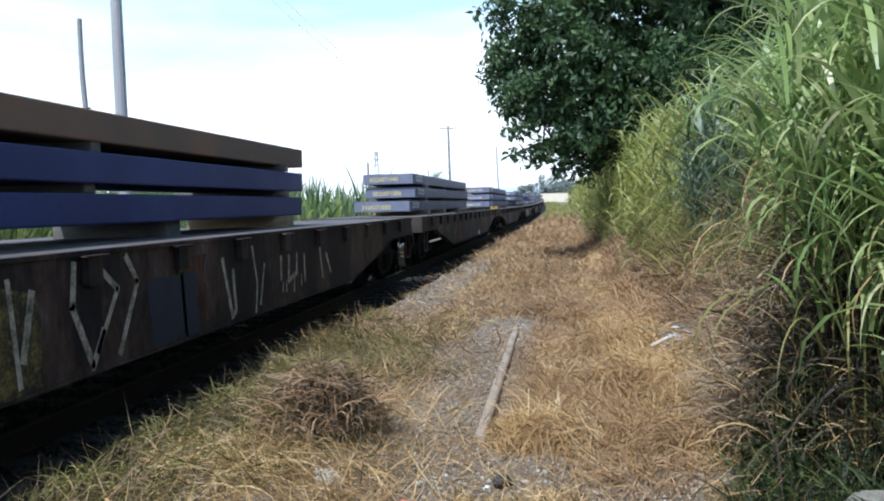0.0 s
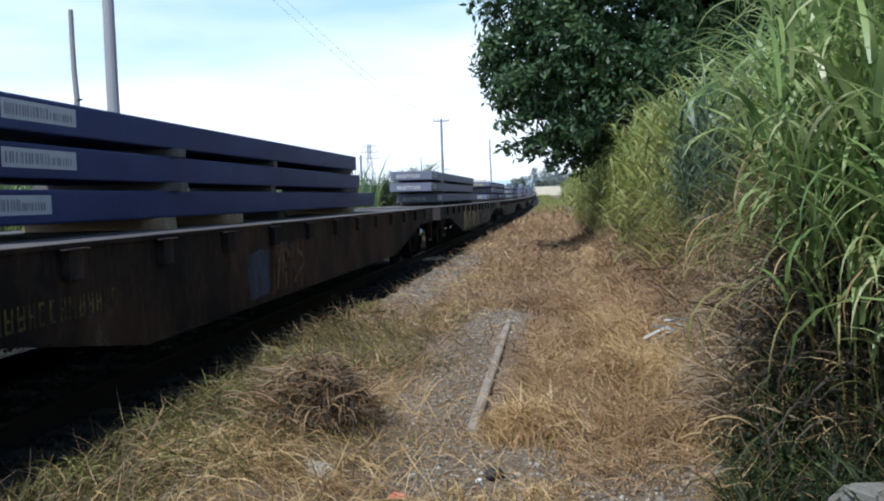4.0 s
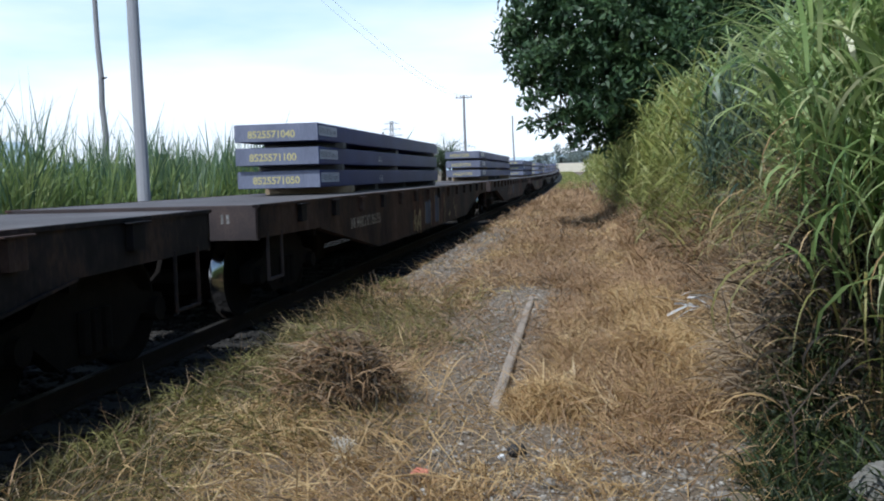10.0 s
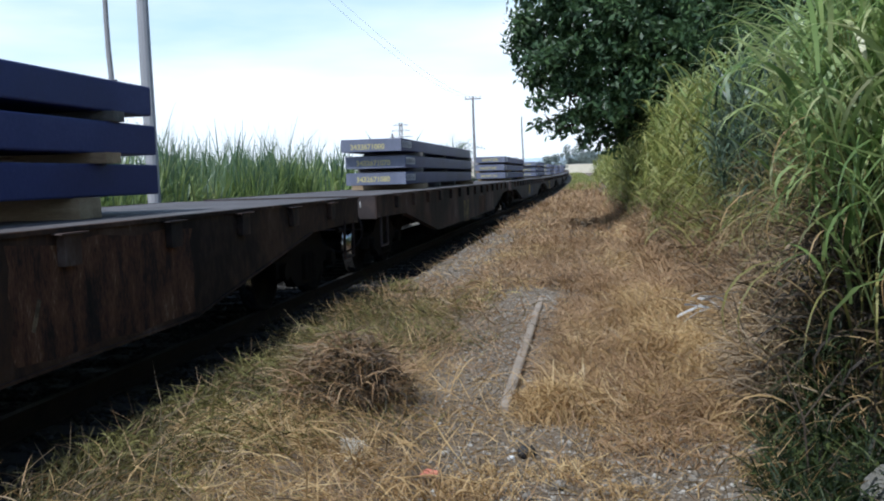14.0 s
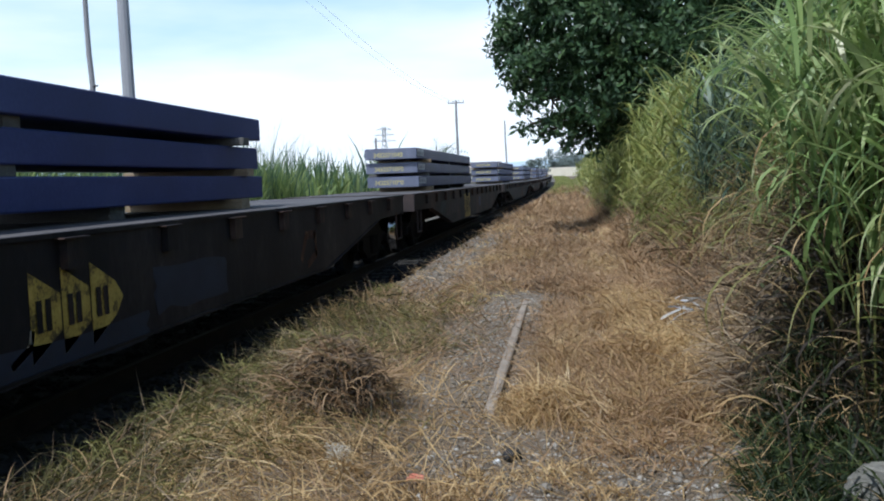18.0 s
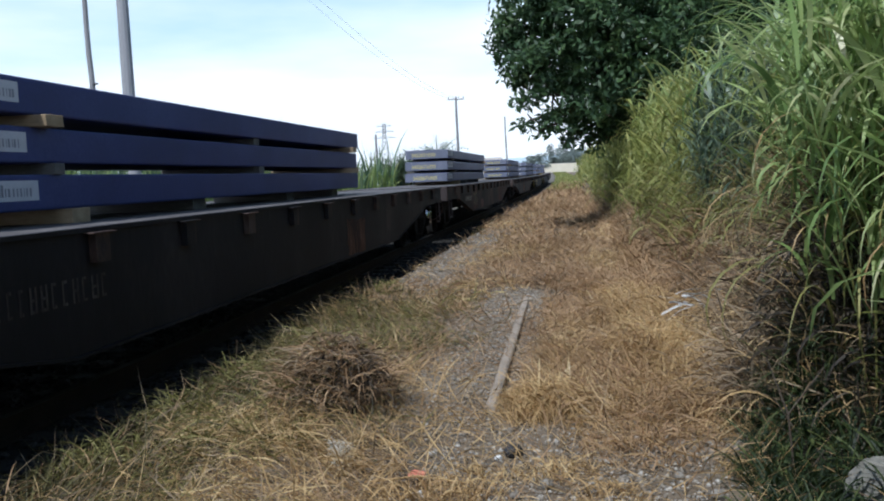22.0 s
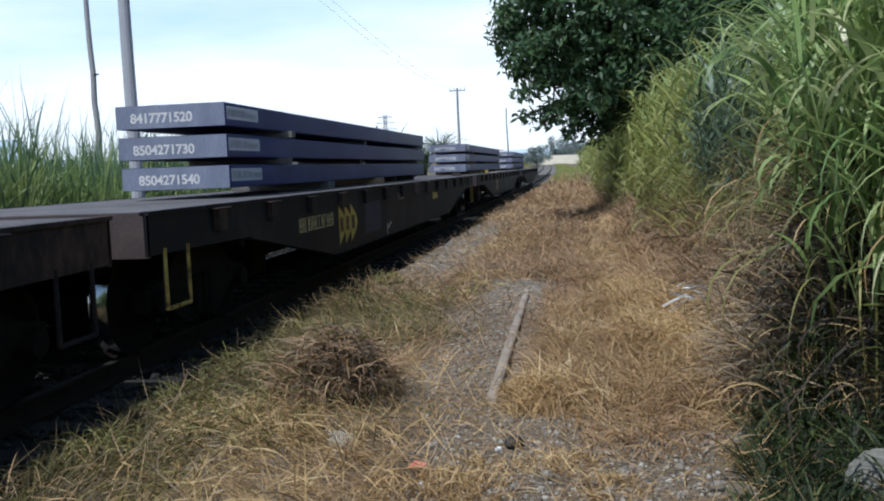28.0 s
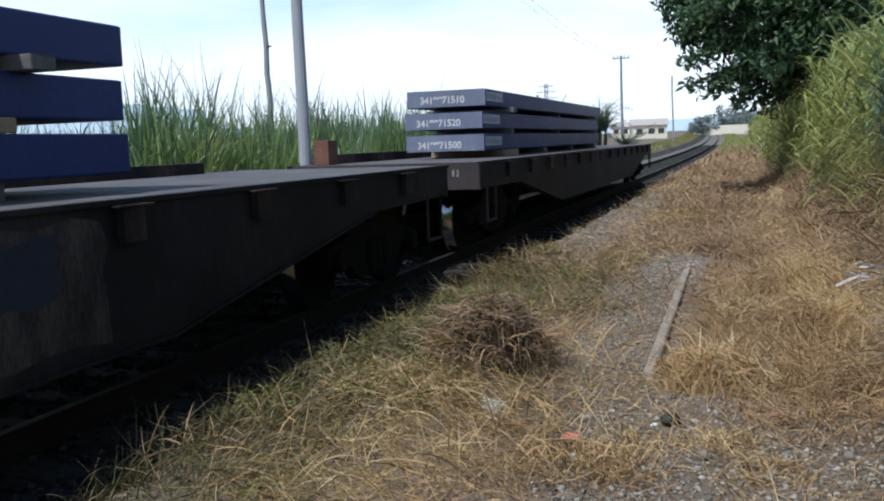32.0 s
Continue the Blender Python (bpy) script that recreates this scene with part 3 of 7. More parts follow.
# each wagon's own shift along the train, in metres
SHIFT = {-1: 0.1, 0: 0.3, 1: -0.35, 2: 0.0, 3: 0.07, 4: 0.05, 5: 0.2, 6: 0.1, 7: 0.12, 8: 0.13, 9: 0.15, 10: 0.1, 11: 0.3, 12: -0.36, 13: -0.36, 14: -0.2}
MOVERS, WHEELS = [], []


def near_end(n, t):
    return n * PITCH - SPEED * t + FIRST


def wagon_pose(n, t):
    y = near_end(n, t) + SHIFT[n] + HALF
    sx, sz = along(y)
    d = max(0.0, y - 45.0)
    return Matrix.Translation((TRACK_X + float(sx), y, RAIL_TOP + float(sz))) @ Euler((math.atan(d / 13000.0), 0, math.atan(d / 4800.0))).to_matrix().to_4x4()


def side_outline():
    pts = [(-HALF, 1.165), (-HALF, 0.86), (-HALF + 2.1, 0.84), (-HALF + 5.2, 0.37)]
    return pts + [(-y, z) for y, z in reversed(pts)]


def wheel_mesh():
    bm = bmesh.new()
    for s in (-1, 1):
        prof = [(0.70, 0.10), (0.72, 0.36), (0.755, 0.39), (0.755, 0.462), (0.785, 0.462), (0.80, 0.437), (0.89, 0.430), (0.89, 0.39), (0.83, 0.36), (0.82, 0.14), (0.86, 0.12), (0.86, 0.0)]
        lathe(bm, [(s * u, max(r, 0.001)) for u, r in prof], seg=28)
    rod(bm, (-1.02, 0, 0), (1.02, 0, 0), 0.075, seg=12)
    me = bpy.data.meshes.new("wheelset")
    bm.to_mesh(me)
    bm.free()
    me.materials.append(M_IRON)
    me.materials.append(M_TREAD)
    for p in me.polygons:
        c = p.center
        r = math.hypot(c.y, c.z)
        p.material_index = 1 if 0.425 < r < 0.475 and 0.75 < abs(c.x) < 0.9 else 0
        p.use_smooth = True
    return me


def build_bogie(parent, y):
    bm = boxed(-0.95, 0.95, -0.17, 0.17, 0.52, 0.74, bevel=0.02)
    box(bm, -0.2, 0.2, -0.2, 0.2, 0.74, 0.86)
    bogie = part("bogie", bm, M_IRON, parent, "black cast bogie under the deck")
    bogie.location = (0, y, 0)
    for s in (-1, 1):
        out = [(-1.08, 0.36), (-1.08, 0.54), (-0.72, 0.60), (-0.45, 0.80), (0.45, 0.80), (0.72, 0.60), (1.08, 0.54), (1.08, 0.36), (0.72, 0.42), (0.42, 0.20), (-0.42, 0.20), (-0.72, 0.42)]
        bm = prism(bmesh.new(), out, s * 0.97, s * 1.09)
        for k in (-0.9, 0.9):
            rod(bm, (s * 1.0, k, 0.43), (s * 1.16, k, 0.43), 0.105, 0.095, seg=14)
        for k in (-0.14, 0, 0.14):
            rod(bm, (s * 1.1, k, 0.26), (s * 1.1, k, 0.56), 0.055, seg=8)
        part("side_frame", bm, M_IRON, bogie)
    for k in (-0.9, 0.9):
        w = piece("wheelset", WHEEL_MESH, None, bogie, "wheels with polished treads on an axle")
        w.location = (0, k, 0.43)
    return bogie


def stirrup(parent, y, s, material):
    bm = bmesh.new()
    x = s * 1.345
    pts = [(x, y - 0.21, 0.90), (x, y - 0.21, 0.42), (x, y + 0.21, 0.42), (x, y + 0.21, 0.90)]
    for a, b in zip(pts, pts[1:]):
        rod(bm, a, b, 0.018, seg=6)
    return part("step", bm, material, parent, "bent steel footstep")


WHEEL_MESH = wheel_mesh()


def build_wagon():
    wagon = new("flat_wagon")
    bm = boxed(-1.33, 1.33, -HALF + 0.03, HALF - 0.03, 1.13, 1.19)
    part("deck", bm, M_DECK, wagon, "worn grey deck plating")
    for s in (-1, 1):
        bm = prism(bmesh.new(), side_outline(), s * 1.33, s * 1.35)
        low = [(-HALF + 2.1, 0.84), (-HALF + 5.2, 0.37), (HALF - 5.2, 0.37), (HALF - 2.1, 0.84)]
        for (ya, za), (yb, zb) in zip(low, low[1:]):
            a = [bm.verts.new((s * x, y, z + dz)) for (y, z) in ((ya, za), (yb, zb)) for x in (1.24, 1.37) for dz in (-0.012, 0.008)]
            for f in ((0, 1, 3, 2), (4, 6, 7, 5), (0, 4, 5, 1), (2, 3, 7, 6), (1, 5, 7, 3), (0, 2, 6, 4)):
                bm.faces.new([a[i] for i in f])
        box(bm, s * 1.30 if s > 0 else -1.375, 1.375 if s > 0 else -1.30, -HALF, HALF, 1.165, 1.194)
        bmesh.ops.recalc_face_normals(bm, faces=bm.faces)
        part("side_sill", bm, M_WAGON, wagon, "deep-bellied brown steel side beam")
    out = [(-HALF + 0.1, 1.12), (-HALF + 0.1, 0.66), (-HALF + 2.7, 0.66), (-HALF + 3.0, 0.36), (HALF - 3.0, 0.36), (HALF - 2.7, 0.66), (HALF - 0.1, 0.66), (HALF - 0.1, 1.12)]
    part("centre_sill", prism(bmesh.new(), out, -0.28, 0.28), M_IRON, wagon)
    # plain filler boxes added to block the lit ground seen under the wagon
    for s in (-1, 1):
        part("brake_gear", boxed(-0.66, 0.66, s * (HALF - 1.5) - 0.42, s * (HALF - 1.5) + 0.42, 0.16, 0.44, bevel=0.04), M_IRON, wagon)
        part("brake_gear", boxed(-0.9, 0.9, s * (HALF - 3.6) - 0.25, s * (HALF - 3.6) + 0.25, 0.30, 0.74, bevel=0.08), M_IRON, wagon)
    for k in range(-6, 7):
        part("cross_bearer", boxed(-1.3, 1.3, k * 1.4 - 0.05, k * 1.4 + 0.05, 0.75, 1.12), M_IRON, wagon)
    for s in (-1, 1):
        bm = boxed(-1.35, 1.35, min(s * HALF, s * (HALF - 0.05)), max(s * HALF, s * (HALF - 0.05)), 0.84, 1.192, bevel=0.008)
        end = part("end_sill", bm, M_ENDPLATE, wagon, "rust-brown steel end beam")
        bm = bmesh.new()
        box(bm, -0.11, 0.11, min(s * HALF, s * (HALF + 0.42)), max(s * HALF, s * (HALF + 0.42)), 0.66, 0.86, bevel=0.03)
        box(bm, -0.16, 0.16, min(s * (HALF + 0.36), s * (HALF + 0.58)), max(s * (HALF + 0.36), s * (HALF + 0.58)), 0.60, 0.92, bevel=0.05)
        part("coupler", bm, M_IRON, wagon, "cast knuckle coupler")
        bm = bmesh.new()
        pts = [(0.35, s * HALF, 0.80), (0.37, s * (HALF + 0.20), 0.55), (0.33, s * (HALF + 0.40), 0.42), (0.2, s * (HALF + 0.56), 0.52)]
        for a, b in zip(pts, pts[1:]):
            rod(bm, a, b, 0.025, seg=6)
        part("brake_hose", bm, M_IRON, wagon)
        build_bogie(wagon, s * (HALF - 1.5))
        for q in (-1, 1):
            stirrup(wagon, s * (HALF - 0.48), q, M_WAGON if s > 0 else M_ENDPLATE)
    pocket = None
    for k in range(-7, 7):
        y = (k + 0.5) * 1.4
        if pocket is None:
            bm = bmesh.new()
            box(bm, 1.352, 1.405, -0.09, -0.065, 0.96, 1.15)
            box(bm, 1.352, 1.405, 0.065, 0.09, 0.96, 1.15)
            box(bm, 1.385, 1.405, -0.065, 0.065, 0.96, 1.15)
            box(bm, 1.352, 1.43, -0.15, 0.15, 1.15, 1.163, bevel=0.004)
            pocket = part("stake_pocket", bm, M_WAGON, wagon)
        else:
            pocket = piece("stake_pocket", pocket.data, M_WAGON, wagon)
        pocket.location = (0, y, 0)
    return tagged(wagon, "weathered brown steel flat wagon with a bellied side", "railway wagon", "wagons of the train")


def side_paint(wagon, name, polys, material, label):
    """Flat paint on the side beam: polygons of (metres from the near end, height)."""
    bm = bmesh.new()
    for poly in polys:
        vs = [bm.verts.new((1.3545, y - HALF, z - 0.12)) for y, z in poly]
        try:
            bm.faces.new(vs)
        except ValueError:
            pass
    bmesh.ops.recalc_face_normals(bm, faces=bm.faces)
    for f in bm.faces:
        if f.normal.x < 0:
            f.normal_flip()
    return part(name, bm, material, wagon, label)


def stroke(points, w):
    """A brush stroke as quads."""
    out = []
    for (a, b), (c, d) in zip(points, points[1:]):
        l = math.hypot(c - a, d - b) or 1
        nx, ny = -(d - b) / l * w / 2, (c - a) / l * w / 2
        ex, ey = (c - a) / l * w * 0.3, (d - b) / l * w * 0.3
        out.append([(a - ex + nx, b - ey + ny), (a - ex - nx, b - ey - ny), (c + ex - nx, d + ey - ny), (c + ex + nx, d + ey + ny)])
    return out


def pennants(wagon, y0, w=1.2, z0=0.56, z1=1.04, board=False, material=None):
    """Three yellow arrow pennants, the railway's mark with plain blocks for its letters."""
    third, h, mid = w / 3, z1 - z0, (z0 + z1) / 2
    if board:
        side_paint(wagon, "logo_board", [[(y0 - 0.05, z0 - 0.03), (y0 + w + 0.12, z0 - 0.03), (y0 + w + 0.12, z1 + 0.03), (y0 - 0.05, z1 + 0.03)]], M_YELLOW, "worn yellow logo panel").location.x -= 0.002
        for i in range(3):
            # dark arrowheads cut off by the next one's back, a yellow block in each
            a = y0 + i * third + 0.012
            b, q = (a + third * 1.28, 0.5) if i == 2 else (a + third - 0.03, 0.36)
            arrow = [(a, z0), (b, z0 + q * h), (a, z1)] if i == 2 else [(a, z0), (b, z0 + q * h), (b, z1 - q * h), (a, z1)]
            side_paint(wagon, "logo_arrow", [arrow], M_WAGON_DARK, "dark arrowhead of the mark").location.x += 0.001
            for c in (a + 0.07, a + third * 0.58):
                side_paint(wagon, "logo_block", [[(c, mid - 0.21 * h), (c + 0.075, mid - 0.21 * h), (c + 0.075, mid + 0.21 * h), (c, mid + 0.21 * h)]], M_YELLOW, "yellow plain block of the mark").location.x += 0.004
        return
    for i in range(3):
        a = y0 + i * third
        p = [(a, z0), (a + third * 0.95, z0 + h * 0.29), (a + third * 0.95, z1 - h * 0.29), (a, z1)]
        if i == 2:
            p[2:2] = [(a + third * 1.25, mid)]
        side_paint(wagon, "logo_pennant", [p], material or M_YELLOW, "worn yellow arrow mark")
        c, k = a + third * 0.38, 0.5
        side_paint(wagon, "logo_block", [[(c + third * a2, mid + h * k * b2) for a2, b2 in ((-0.22 + q, -0.36), (-0.04 + q, -0.36), (-0.04 + q, 0.36), (-0.22 + q, 0.36))] for q in (0.0, 0.28)], M_WAGON, "dark plain block of the mark").location.x += 0.006


def number_bars(wagon, y0, y1, z0, z1, material, seed):
    r = random.Random(seed)
    polys, y = [], y0
    while y < y1:
        w = r.uniform(0.065, 0.085)
        kind = r.randrange(3)
        # thin upright bars, joined by short cross bars of stencil width
        polys.append([(y, z0), (y + 0.02, z0), (y + 0.02, z1), (y, z1)])
        if kind:
            polys.append([(y + w - 0.02, z0), (y + w, z0), (y + w, z1), (y + w - 0.02, z1)])
        for u in ((0.0, 1.0), (0.5,), (0.0, 0.5))[kind]:
            zc = z0 + (z1 - z0 - 0.02) * u
            polys.append([(y + 0.023, zc), (y + w - 0.023, zc), (y + w - 0.023, zc + 0.02), (y + 0.023, zc + 0.02)])
        y += w + 0.04
    side_paint(wagon, "marking", polys, material, "faded painted marking bars")


def patch(wagon, y0, y1, z0, z1, material, label, seed=0):
    r = random.Random(seed)
    pts, jy, jz = [], min(0.04, 0.12 * (y1 - y0)), min(0.03, 0.12 * (z1 - z0))
    for a, b in (((y0, z0), (y1, z0)), ((y1, z0), (y1, z1)), ((y1, z1), (y0, z1)), ((y0, z1), (y0, z0))):
        for k in range(5):
            u = k / 5
            pts.append((a[0] + (b[0] - a[0]) * u + r.uniform(-jy, jy), a[1] + (b[1] - a[1]) * u + r.uniform(-jz, jz)))
    side_paint(wagon, "paint_patch", [pts], material, label).location.x -= 0.002 if material not in (M_BLUE, M_DARKBLUE) else 0.0


def end_mark(wagon, seed):
    """Two or three small stencil bars at the corner of the near end beam."""
    r = random.Random(seed)
    bm = bmesh.new()
    x = 0.97
    for k in range(r.choice((2, 2, 3))):
        w = r.uniform(0.02, 0.035)
        bm.faces.new([bm.verts.new((p, -HALF - 0.003, q)) for p, q in ((x, 1.01), (x + w, 1.01), (x + w, 1.1), (x, 1.1))])
        x += w + 0.03
    part("end_marking", bm, M_STENCIL, wagon, "small pale stencil bars")


def brake_wheel(wagon):
    """Hand-brake wheel on the far end beam."""
    c = Vector((1.05, HALF + 0.16, 0.74))
    bm = bmesh.new()
    rings = []
    for a in np.linspace(0, 2 * math.pi, 21)[:-1]:
        rings.append([bm.verts.new(c + Vector(((0.31 + 0.014 * math.cos(b)) * math.cos(a), 0.014 * math.sin(b), (0.31 + 0.014 * math.cos(b)) * math.sin(a)))) for b in np.linspace(0, 2 * math.pi, 7)[:-1]])
    for k in range(20):
        for m in range(6):
            bm.faces.new((rings[k][m], rings[k][(m + 1) % 6], rings[(k + 1) % 20][(m + 1) % 6], rings[(k + 1) % 20][m]))
    bmesh.ops.recalc_face_normals(bm, faces=list(bm.faces))
    wheel = part("brake_wheel", bm, M_WAGON, wagon, "dark spoked hand-brake wheel", smooth=True)
    for i in range(4):
        a = i * math.pi / 2
        part("spoke", rod(bmesh.new(), c, c + Vector((0.31 * math.cos(a), 0, 0.31 * math.sin(a))), 0.011, seg=5), M_WAGON, wheel)
    part("hub", rod(bmesh.new(), c + Vector((0, 0.02, 0)), c - Vector((0, 0.16, 0)), 0.03, seg=8), M_WAGON, wheel)


PROTO = build_wagon()
WAGONS = {}
for n in range(-1, 15):
    w = PROTO if n == -1 else copy_thing(PROTO, Matrix())
    WAGONS[n] = w
    MOVERS.append((w, n, Matrix()))
for n, w in WAGONS.items():
    for o in w.children_recursive:
        if o.name.startswith("wheelset"):
            WHEELS.append((o, n))
    if n != -1:
        end_mark(w, n)
for n in (-1, 0, 2, 5, 9, 10, 12):
    brake_wheel(WAGONS[n])
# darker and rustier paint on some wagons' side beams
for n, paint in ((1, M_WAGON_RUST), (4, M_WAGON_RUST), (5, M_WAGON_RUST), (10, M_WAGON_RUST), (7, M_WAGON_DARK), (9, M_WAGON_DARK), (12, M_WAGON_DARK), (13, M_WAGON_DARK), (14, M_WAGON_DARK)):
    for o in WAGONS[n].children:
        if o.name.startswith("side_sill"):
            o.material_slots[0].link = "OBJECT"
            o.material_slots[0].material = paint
LABELS = {
    -1: "weathered brown flat wagon scrawled with pale graffiti", 0: "dark brown flat wagon with low guide beams on its deck", 1: "brown flat wagon with a blue patch and faded marks",
    2: "brown flat wagon covered with tall pale graffiti", 4: "rust-streaked flat wagon with pale painted strokes", 7: "dark flat wagon with a yellow arrow mark", 8: "dark flat wagon with a yellow arrow panel",
    10: "dark flat wagon with white marking and yellow mark", 12: "dark flat wagon with yellow footsteps and arrow mark", 13: "dark flat wagon with a large yellow arrow mark", 14: "dark flat wagon at the train's tail",
}
for n, text in LABELS.items():
    WAGONS[n]["label"] = text

W = WAGONS


def strokes(n, w, material, label, lists):
    """Brush strokes on one wagon's side, each a part of its own, a little uneven in breadth."""
    r = random.Random(n * 7 + len(lists))
    for pts in lists:
        side_paint(W[n], "graffiti_stroke", stroke(pts, w * r.uniform(0.75, 1.2)), material, label)


def drips(n, y0, y1, top, low, count, w, material, seed):
    """Runs of paint trickling down from a sprayed letter."""
    r = random.Random(seed)
    for k in range(count):
        y = y0 + (y1 - y0) * (k + r.uniform(0.2, 0.8)) / count
        side_paint(W[n], "paint_run", stroke([(y, top - r.uniform(0, 0.08)), (y - 0.015, low + r.uniform(0, 0.16))], w * r.uniform(0.6, 1.2)), material, "thin run of paint")


# a scrawled wagon
patch(W[-1], 9.2, 10.1, 0.52, 1.05, M_DARKBLUE, "dark blue sprayed patch", 1)
patch(W[-1], 6.9, 7.75, 0.5, 1.12, M_FADEDYELLOW, "yellow sprayed patch", 2)
patch(W[-1], 9.7, 10.3, 0.6, 1.2, M_RUST, "rust patch", 5)
strokes(-1, 0.06, M_WHITE, "sprayed brush stroke", [[(7.45, 1.18), (7.53, 0.55)], [(7.68, 1.09), (7.57, 0.7)], [(8.16, 1.23), (8.12, 0.95), (8.35, 0.53), (8.5, 0.75)], [(8.4, 1.24), (8.72, 1.02), (8.42, 0.62)], [(8.86, 1.24), (9.02, 1.05), (8.72, 0.56)], [(9.78, 1.21), (9.86, 0.49)]])
strokes(-1, 0.055, M_WHITE, "sprayed brush stroke", [[(10.7, 1.1), (10.9, 0.55), (11.0, 0.6)], [(10.95, 0.98), (11.0, 0.62)], [(11.5, 1.18), (11.62, 0.8), (11.55, 0.5)], [(11.85, 0.98), (11.7, 0.58)], [(12.41, 1.02), (12.40, 0.78)], [(12.7, 1.02), (12.66, 0.74), (12.98, 0.8), (13.0, 1.02)], [(13.3, 1.0), (13.3, 0.72)], [(14.0, 1.04), (14.1, 0.67)], [(14.3, 0.95), (14.5, 0.7)]])
drips(-1, 12.3, 13.5, 0.8, 0.55, 5, 0.03, M_WHITE, 6)
# olive panels and a yellow scribble
number_bars(W[0], 3.2, 4.72, 0.84, 1.0, M_FADEDYELLOW, 51)
patch(W[0], 5.12, 6.2, 0.48, 1.2, M_OLIVEPAINT, "faded olive panel", 3)
strokes(0, 0.07, M_FADEDYELLOW, "worn yellow scribble", [[(5.46, 1.0), (5.5, 0.62)], [(5.72, 1.1), (5.95, 0.95), (5.7, 0.6)], [(5.5, 0.7), (5.75, 0.85)], [(6.0, 1.06), (5.98, 0.6)]])
patch(W[0], 6.6, 7.7, 0.48, 1.02, M_RUST, "dull rust patch", 52)
patch(W[0], 7.8, 9.0, 0.64, 1.02, M_GREYPAINT, "grey-green painted patch", 4)
patch(W[0], 12.2, 12.7, 0.46, 0.64, M_CHALK, "small white sprayed mark", 53)
# blue panel and dripping letters
number_bars(W[1], 3.2, 4.7, 0.82, 0.97, M_FADEDYELLOW, 5)
patch(W[1], 7.53, 8.18, 0.54, 1.04, M_BLUE, "pale blue painted panel", 6)
patch(W[1], 8.3, 9.6, 0.5, 1.08, M_RUST, "rust ground under sprayed letters", 55)
strokes(1, 0.075, M_FADEDCREAM, "cream sprayed stroke", [[(8.58, 0.97), (8.47, 0.59)], [(8.84, 1.07), (8.78, 0.76), (8.79, 0.58)], [(8.71, 0.88), (8.92, 0.96)], [(9.13, 0.99), (9.03, 0.87), (9.23, 0.7), (9.16, 0.61)], [(9.26, 0.96), (9.52, 0.88), (9.54, 0.78), (9.23, 0.67)]])
# the wagon covered with tall scrawl, from its near half to its far end
strokes(2, 0.13, M_YELLOWMARK, "broad cream brush stroke", [[(5.71, 1.14), (5.86, 0.86), (5.64, 0.51)], [(5.97, 1.03), (6.18, 1.18), (6.31, 1.01)], [(5.99, 1.0), (6.09, 0.49)], [(6.22, 0.93), (6.33, 0.75), (6.28, 0.48)], [(6.48, 0.95), (6.66, 0.82), (6.52, 0.64)]])
strokes(2, 0.07, M_YELLOWMARK, "cream brush stroke", [[(7.01, 0.78), (7.06, 0.48), (7.51, 1.03)], [(7.12, 1.25), (7.1, 1.04)], [(7.17, 1.14), (7.44, 1.2), (7.15, 0.51)], [(7.6, 1.25), (7.76, 0.95), (7.9, 1.27)], [(7.51, 1.0), (7.57, 0.48)], [(8.03, 0.84), (7.8, 0.73), (7.81, 0.49)], [(8.18, 0.91), (8.17, 0.49)], [(8.56, 1.0), (8.75, 1.08), (8.9, 0.94)], [(8.9, 0.95), (9.2, 1.0), (9.4, 0.86)], [(9.98, 1.18), (9.89, 0.47)], [(10.44, 1.26), (10.37, 0.49)]])
drips(2, 8.35, 9.7, 0.96, 0.48, 7, 0.055, M_YELLOWMARK, 56)
strokes(2, 0.05, M_WHITE, "thin cream brush stroke", [[(10.5, 1.01), (10.79, 0.74), (10.76, 0.49)], [(11.04, 1.02), (10.96, 0.47)], [(11.16, 0.84), (11.33, 0.47), (11.43, 0.86)], [(11.67, 1.26), (11.71, 0.98), (11.98, 0.94), (11.84, 0.51)], [(12.3, 1.2), (12.25, 0.6)], [(12.54, 0.84), (12.61, 0.47), (12.78, 0.98)]])
patch(W[2], 13.27, 14.0, 0.5, 1.1, M_DARKBLUE, "dark blue sprayed field", 8)
patch(W[2], 12.98, 13.18, 0.74, 0.88, M_YELLOW, "small ochre painted block", 7)
strokes(2, 0.06, M_WHITE, "sprayed brush stroke", [[(13.45, 1.27), (13.42, 0.88), (13.65, 0.87), (13.72, 1.0)], [(13.42, 0.74), (13.42, 0.47)], [(13.71, 1.01), (13.74, 0.48)], [(14.03, 1.23), (14.06, 1.03), (14.29, 0.49), (14.52, 1.08)], [(14.86, 1.25), (14.76, 0.91), (15.0, 0.5), (15.11, 0.53), (15.2, 0.95)], [(15.38, 1.11), (15.52, 0.9), (15.55, 0.49)], [(15.89, 1.07), (15.86, 0.52), (15.53, 1.0)], [(16.09, 1.06), (16.27, 1.27), (16.36, 0.58)], [(16.11, 0.99), (16.12, 0.7)]])
# olive wash with a red blot
patch(W[3], 3.3, 5.25, 0.56, 1.22, M_OLIVEPAINT, "faded olive wash", 9)
patch(W[3], 5.5, 6.95, 0.52, 1.18, M_OLIVEPAINT, "faded yellow-olive panel", 10)
number_bars(W[3], 3.57, 5.15, 0.87, 1.02, M_FADEDYELLOW, 10)
patch(W[3], 7.4, 7.74, 0.87, 1.17, M_REDPRIMER, "dull red painted patch", 11)
strokes(3, 0.04, M_FADEDYELLOW, "faint yellow stroke", [[(5.8, 1.1), (5.7, 0.6)], [(6.2, 1.0), (6.4, 0.6)]])
